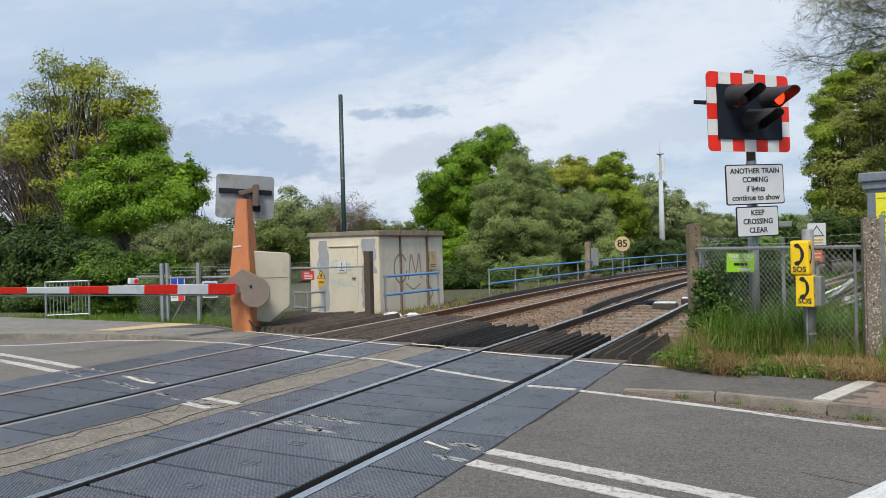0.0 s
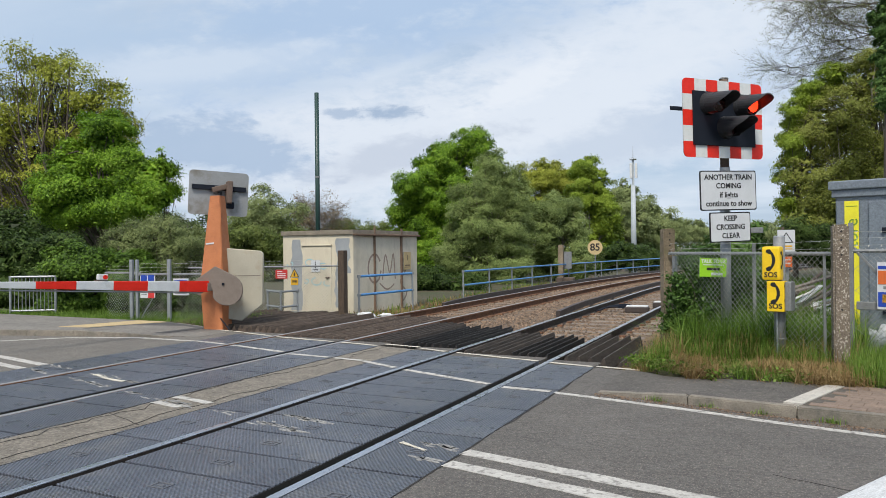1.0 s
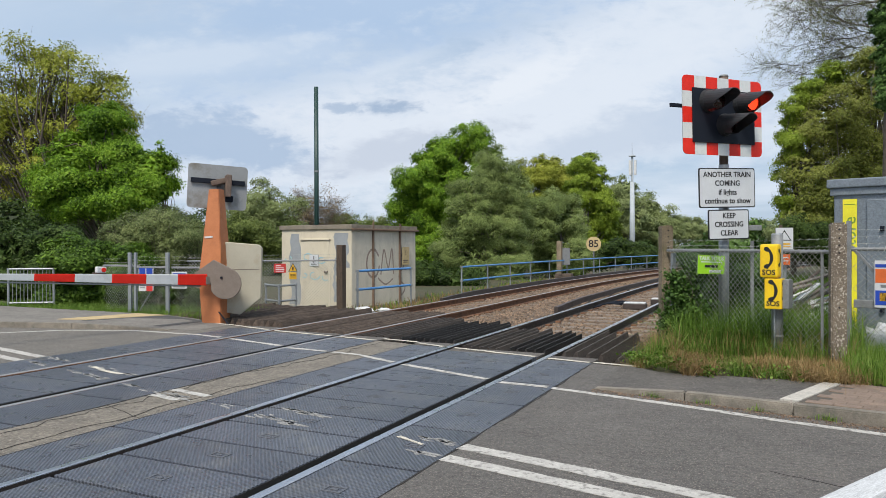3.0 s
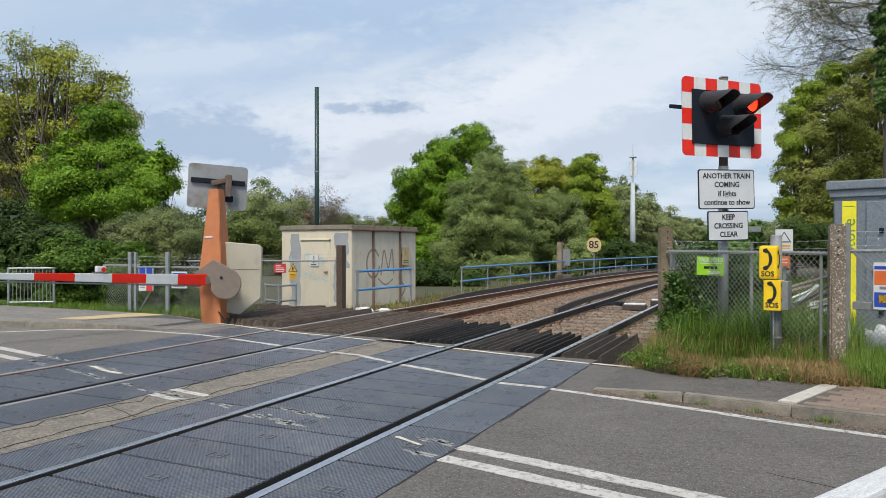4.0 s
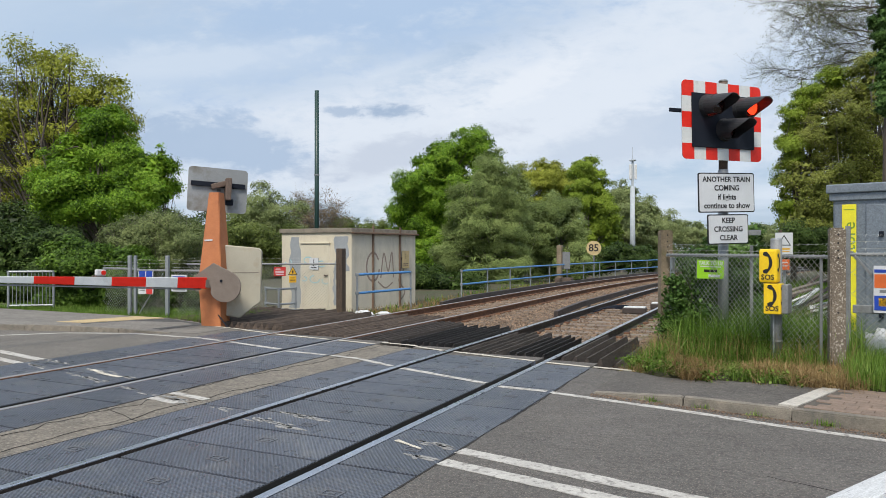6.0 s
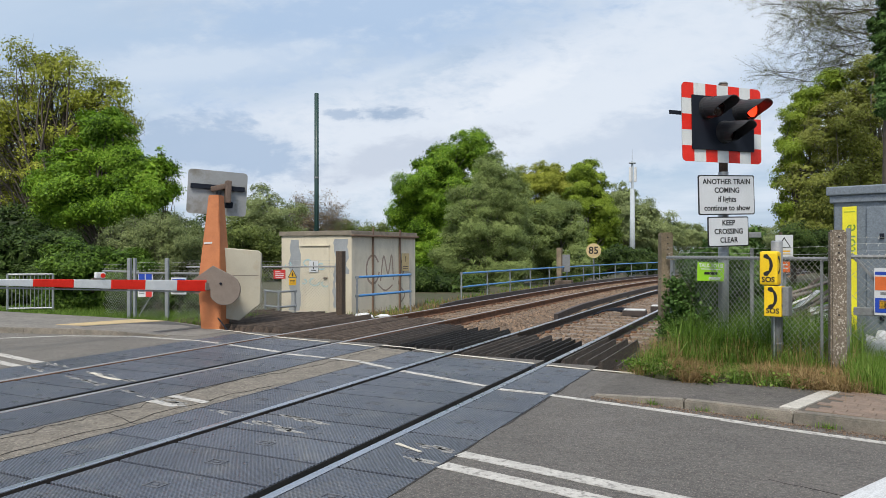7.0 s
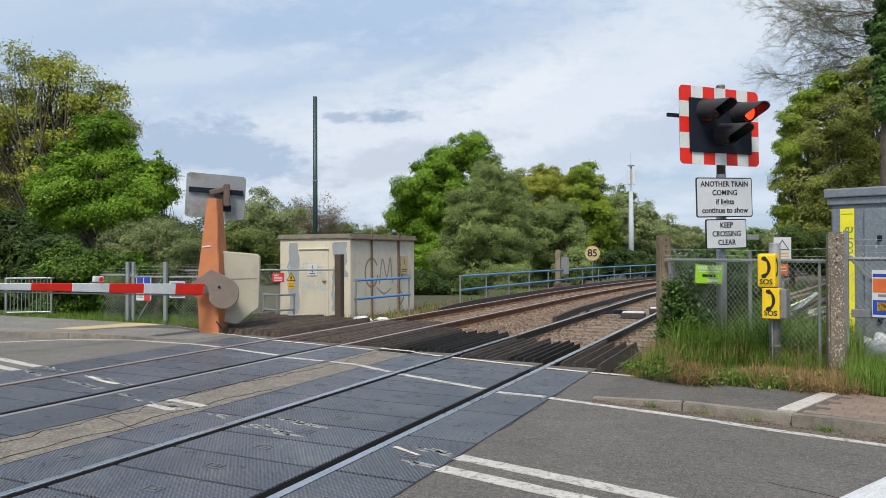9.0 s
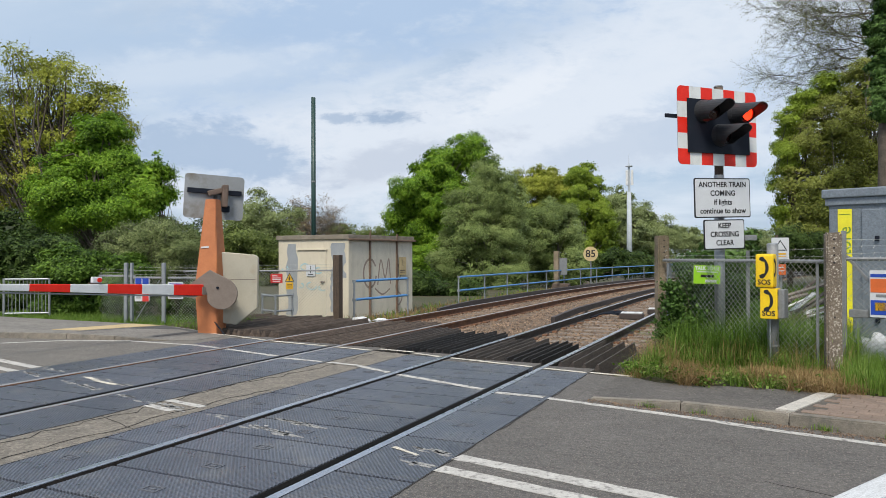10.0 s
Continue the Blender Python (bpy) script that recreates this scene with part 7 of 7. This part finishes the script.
# long bare boughs that reach out to the open side


def bare_boughs():
    rng = np.random.default_rng(77)
    root = thing("bare_tree", pose(*spot(18.6, 28.0, 0.0), rz=25.6), "tree with long bare boughs and opening buds", "tree")
    verts, faces, tips = [], [], []
    branch_tube(verts, faces, [Vector((0, 0, 0)), Vector((0.1, 0, 5)), Vector((0, 0, 13.5))], [0.26, 0.19, 0.06], 8)

    def grow(p, d, ln, r, depth):
        pts, rad = [p], [r]
        q = p.copy()
        for i in range(5):
            d = (d + Vector(rng.normal(size=3)) * 0.13 + Vector((0, 0, -0.015))).normalized()
            q = q + d * ln / 5
            pts.append(q.copy())
            rad.append(r * (1 - 0.16 * (i + 1)))
            if depth < 4:
                for _ in range(2):
                    side = (d + Vector(rng.normal(size=3)) * 0.55).normalized()
                    grow(q.copy(), side, ln * rng.uniform(0.32, 0.5), r * 0.42, depth + 1)
        branch_tube(verts, faces, pts, rad, 4 if depth < 2 else 3)
        if depth >= 2:
            tips.extend([pts[-1], pts[3], pts[4]])

    for z, dz, ln in ((8.3, 0.02, 3.9), (8.8, 0.03, 4.4), (9.2, 0.06, 4.9), (9.7, 0.04, 5.1), (10.1, 0.08, 5.5), (10.5, 0.06, 5.6), (10.9, 0.06, 5.4), (8.0, 0.02, 3.5), (9.8, 0.02, 4.6), (8.7, 0.15, 3.7), (10.4, 0.0, 4.8), (11.3, 0.05, 5.0), (11.8, 0.05, 4.6)):
        grow(Vector((0.1, rng.uniform(-0.3, 0.3), z)), Vector((-1, rng.uniform(-0.3, 0.3), dz)).normalized(), ln * 0.86, 0.034, 1)
    part("trunk", raw("trunk", verts, faces, BARK), BARK, root, smooth=True)
    c = np.array([tuple(t) for t in tips])
    c = c + rng.normal(size=(len(c), 3)) * 0.05
    part("foliage", leaves("foliage", c, 0.035, L_HEDGE, rng), L_HEDGE, root, "opening buds")


bare_boughs()
# far woods close the horizon
rng = np.random.default_rng(90)
pts = []
for k in range(260):
    a = rng.uniform(-1.25, 1.15)
    dist = rng.uniform(150, 260)
    pts.append((dist * math.sin(a), dist * math.cos(a), rng.uniform(1.5, 4.0), rng.uniform(5, 11), 5, rng.uniform(2.5, 5.5)))
cen = clumped(rng, pts, 70000, 1.3, 40, 0.5)
woods = leaves("far_woods", cen, 0.95, L_OLIVE, rng)
ob = new("far_woods", woods)
ob.matrix_world = pose(EYE.x, 0, -2.0, rz=25.6)
tagged(ob, "distant woods in soft green along the horizon", "woods", kind="stuff")
con = thing("distant_conifer", pose(*spot(36.5, 82, -1.0)), "dark pointed conifer far off", "tree")
rng2 = np.random.default_rng(91)
zz = rng2.random(2500) ** 0.8
cc = np.stack([rng2.normal(size=2500) * 0.75 * (1 - zz), rng2.normal(size=2500) * 0.75 * (1 - zz), 0.5 + 4.6 * zz], -1)
part("crown", leaves("crown", cc, 0.3, L_DARK, rng2), L_DARK, con)
part("trunk", tube((0, 0, 0), (0, 0, 5.2), 0.12, 0.02, 6), BARK, con)

# ivy over the old fence post and the corner of the fence
ivy = thing("ivy", pose(1.36, 10.36, 0.0, rz=-41), "ivy climbing over the fence post and mesh", "ivy")
rng = np.random.default_rng(60)
cen = clumped(rng, [(-0.06, -0.06, 0.30, 0.16, 0.10, 0.35), (0.15, 0, 0.6, 0.25, 0.12, 0.35), (0.35, 0.05, 0.35, 0.3, 0.12, 0.35), (-0.02, -0.04, 0.85, 0.10, 0.10, 0.25), (0.25, 0.12, 0.95, 0.2, 0.1, 0.3)], 4200, 0.06, 14, 0.6)
part("leaves", leaves("leaves", cen, 0.05, L_IVY, rng, 0.85), L_IVY, ivy)
stems = [[(x + rng.normal() * 0.03, -0.02 + rng.normal() * 0.02, z) for z in np.linspace(0, 1.0, 9)] for x in (-0.05, 0.05, 0.18, 0.3)]
part("stems", wires("stems", [(a, b) for s in stems for a, b in zip(s, s[1:])], 0.006, BARK), BARK, ivy)
bush = tree("ivy_bush", "dark ivy-grown bush behind the fence", (1.75, 13.4, 0.0), crown_of(1.7, 1.9, 0.0, 61, 8), 19942, 0.065, L_IVY, BARK, 0.04, lump=0.2, fill=0.5, seed=61, limbs=30, category="shrub")
bush = tree("ivy_bush", "ivy-covered stump close behind the mesh", (1.75, 11.3, 0.0), crown_of(1.1, 1.25, 0.0, 62, 8), 13805, 0.051, L_IVY, BARK_PALE, 0.03, lump=0.16, fill=0.7, seed=62, limbs=40, twigs=80, category="shrub")

# ---- grass ----


def grass(name, label, spots, hmin, hmax, width, mat, seed, lean=0.35):
    """Blades of three bent pieces on given spots (n x 3)."""
    rng = np.random.default_rng(seed)
    n = len(spots)
    h = rng.uniform(hmin, hmax, n)
    a = rng.uniform(0, 6.283, n)
    dx, dy = np.cos(a), np.sin(a)
    ln = np.abs(rng.normal(size=n)) * lean
    w = width * rng.uniform(0.6, 1.4, n)
    side = np.stack([-dy, dx, np.zeros(n)], -1)
    lean_v = np.stack([dx * ln, dy * ln, np.zeros(n)], -1)
    base = np.asarray(spots)
    up_v = np.array([0, 0, 1.0])
    p0 = base
    p1 = base + up_v * (h * 0.5)[:, None] + lean_v * (h * 0.25)[:, None]
    p2 = base + up_v * (h * (1 - 0.25 * ln))[:, None] + lean_v * (h * 0.95)[:, None]
    sw = side * w[:, None] / 2
    q1 = np.stack([p0 - sw, p0 + sw, p1 + sw * 0.8, p1 - sw * 0.8], 1)
    q2 = np.stack([p1 - sw * 0.8, p1 + sw * 0.8, p2 + sw * 0.1, p2 - sw * 0.1], 1)
    ob = new(name, quads_mesh(name, np.concatenate([q1, q2]), mat))
    return tagged(ob, label, "grass", kind="stuff")


def scatter(rng, n, x0, x1, y0, y1, keep=None, power=1.0):
    x = rng.uniform(x0, x1, n)
    y = y0 + (y1 - y0) * rng.random(n) ** power
    out = [(a, b, ground_height(a, b) - 0.01) for a, b in zip(x, y) if keep is None or keep(a, b)]
    return np.array(out)


rng = np.random.default_rng(70)


def tufted(x, y):
    return noise.noise(Vector((x * 1.6, y * 1.6, 1))) > -0.25


grass("verge_grass", "long green grass on the verge by the fence", scatter(rng, 34000, 0.95, 5.0, 8.55, 13.0, lambda x, y: y > far_edge(x) + 0.12 and tufted(x, y), 1.3), 0.04, 0.36, 0.007, L_GRASS, 71, 0.6)
grass("verge_short_grass", "short trodden grass at the edge of the verge", scatter(rng, 10000, 0.95, 3.6, 7.7, 9.0, lambda x, y: y > far_edge(x) + 0.06 and noise.noise(Vector((x * 2.2, y * 2.2, 2))) > -0.12), 0.03, 0.15, 0.006, L_GRASS, 80, 0.8)
grass("verge_grass_tall", "tall green grass along the fence", scatter(rng, 15000, 1.5, 3.5, 9.0, 11.8, lambda x, y: noise.noise(Vector((x * 2, y * 2, 4))) > -0.25), 0.15, 0.74, 0.008, L_GRASS, 72, 0.85)
grass("verge_straw", "dry straw-coloured grass at the edge of the footway", scatter(rng, 20000, 0.9, 3.4, 7.6, 8.9, lambda x, y: y > far_edge(x) - 0.02 and noise.noise(Vector((x * 2.5, y * 2.5, 7))) > -0.1, 1.3), 0.03, 0.20, 0.006, L_STRAW, 73, 1.5)
grass("verge_straw_tall", "dry standing grass among the green", scatter(rng, 2500, 1.0, 3.4, 8.6, 10.5), 0.15, 0.45, 0.006, L_STRAW, 74, 0.5)
grass("cabinet_grass", "green grass in front of the cabinet", scatter(rng, 12000, 3.25, 6.5, 7.7, 11.0, lambda x, y: y > far_edge(x) + 0.03, 1.5), 0.08, 0.32, 0.008, L_GRASS, 75)
grass("far_left_grass", "green grass behind the far footway", scatter(rng, 15000, -14.5, -7.2, 10.05, 12.2, None, 1.6), 0.05, 0.22, 0.012, L_GRASS, 76, 0.7)
grass("lineside_grass", "thin dry grass beside the far track", scatter(rng, 5000, -8.5, -6.0, 13.0, 40, None, 1.3), 0.06, 0.28, 0.018, L_STRAW, 77, 0.5)
grass("lineside_grass_green", "green weeds beside the far track", scatter(rng, 6500, -9.0, -6.0, 15.0, 45, lambda x, y: noise.noise(Vector((x, y * 0.6, 9))) > 0.05, 1.1), 0.05, 0.28, 0.02, L_GRASS, 78, 0.4)
grass("bank_grass", "grassy bank behind the chain-link fence", scatter(rng, 16000, 1.5, 8.0, 11.5, 30, None, 1.3), 0.15, 0.45, 0.014, L_GRASS, 79)
cen = clumped(rng, [(x, far_edge(x) + 0.2 + rng.normal() * 0.08, 0.12, 0.14, 0.10, 0.07) for x in np.arange(1.0, 3.4, 0.17)], 1300, 0.05, 8, 0.9)
tagged(new("verge_weeds", leaves("verge_weeds", cen, 0.035, L_GRASS, rng, 0.8)), "low leafy weeds along the footway edge", "weeds", kind="stuff")

rngw = np.random.default_rng(81)
tufts = []
for x in (1.55, 1.62, 2.05, 2.52, 2.95, 3.05, 3.5, 3.62, 3.9, 4.2):
    n = int(rngw.integers(12, 40))
    tufts += [(x + rngw.normal() * 0.045, kerb_line(x) - 0.02 + rngw.normal() * 0.012, 0.0) for _ in range(n)]
grass("gutter_weeds", "small tufts of grass in the gutter below the kerb", np.array(tufts), 0.02, 0.075, 0.006, L_GRASS, 82, 1.2)
gx0 = rngw.uniform(1.0, 6.0, 2600)
gy0 = np.array([kerb_line(x) for x in gx0]) - np.abs(rngw.normal(size=2600)) * 0.075 - 0.01
gsz = rngw.uniform(0.003, 0.009, 2600)
grit_v = octa[None] * gsz[:, None, None] * rngw.uniform(0.6, 1.3, (2600, 6, 3)) + np.stack([gx0, gy0, np.full(2600, 0.003)], -1)[:, None, :]
grit = bpy.data.meshes.new("gutter_grit")
grit.from_pydata(grit_v.reshape(-1, 3).tolist(), [], (tri[None] + 6 * np.arange(2600)[:, None, None]).reshape(-1, 3).tolist())
grit.materials.append(BALLAST)
tagged(new("gutter_grit", grit), "loose brown grit washed along the kerb", "grit", kind="stuff")

# ---- paving bricks ----
BRICK = material("red_brown_paver", (0.225, 0.165, 0.128), (0.17, 0.128, 0.102), scale=8, rough=0.95, rand=0.10, fine_amount=0.25, bump=0.3)
brick_me = to_mesh("brick", box((0.205, 0.098, 0.02), (0, 0, 0), bevel=0.004), BRICK)
k = 0
for j in range(22):
    for i in range(17):
        x = 2.86 + 0.2035 * i + (0.1017 if j % 2 else 0)
        y = 6.62 + 0.104 * j - 0.225 * (x - 2.8)
        left = 2.70 + (y - kerb_line(2.66) - 0.122) * 0.36
        if x - 0.11 > left + 0.13 and kerb_line(x) + 0.19 < y < far_edge(x) - 0.03 and k < 300:
            ob = part("brick", brick_me, BRICK, pavement_bricks)
            ob.matrix_world = pose(x, y, 0.092, rz=-12.7)
            k += 1


def motions():
    """The two red lamps flash in turn: each insert turns its lit or its dark side to the road."""
    period, half = 0.75, 0.375
    for n, (ins, at) in enumerate(signal_lamps):
        # the first lamp is lit from 0.375 s to 0.75 s of each cycle, the other one before that
        rows = [(0.0, pose(*at, 0, 0, 180 if n == 0 else 0))]
        turn, t = (180 if n == 0 else 0), half - 0.015
        while t < 9.95:
            f = round(t * FPS)
            for i, a in enumerate((0, 60, 120, 180)):
                rows.append(((f - 3 + i) / FPS, pose(*at, 0, 0, turn + a)))
            turn += 180
            t += half
        rows.append((10.0, pose(*at, 0, 0, turn)))
        walk(ins, rows)


motions()
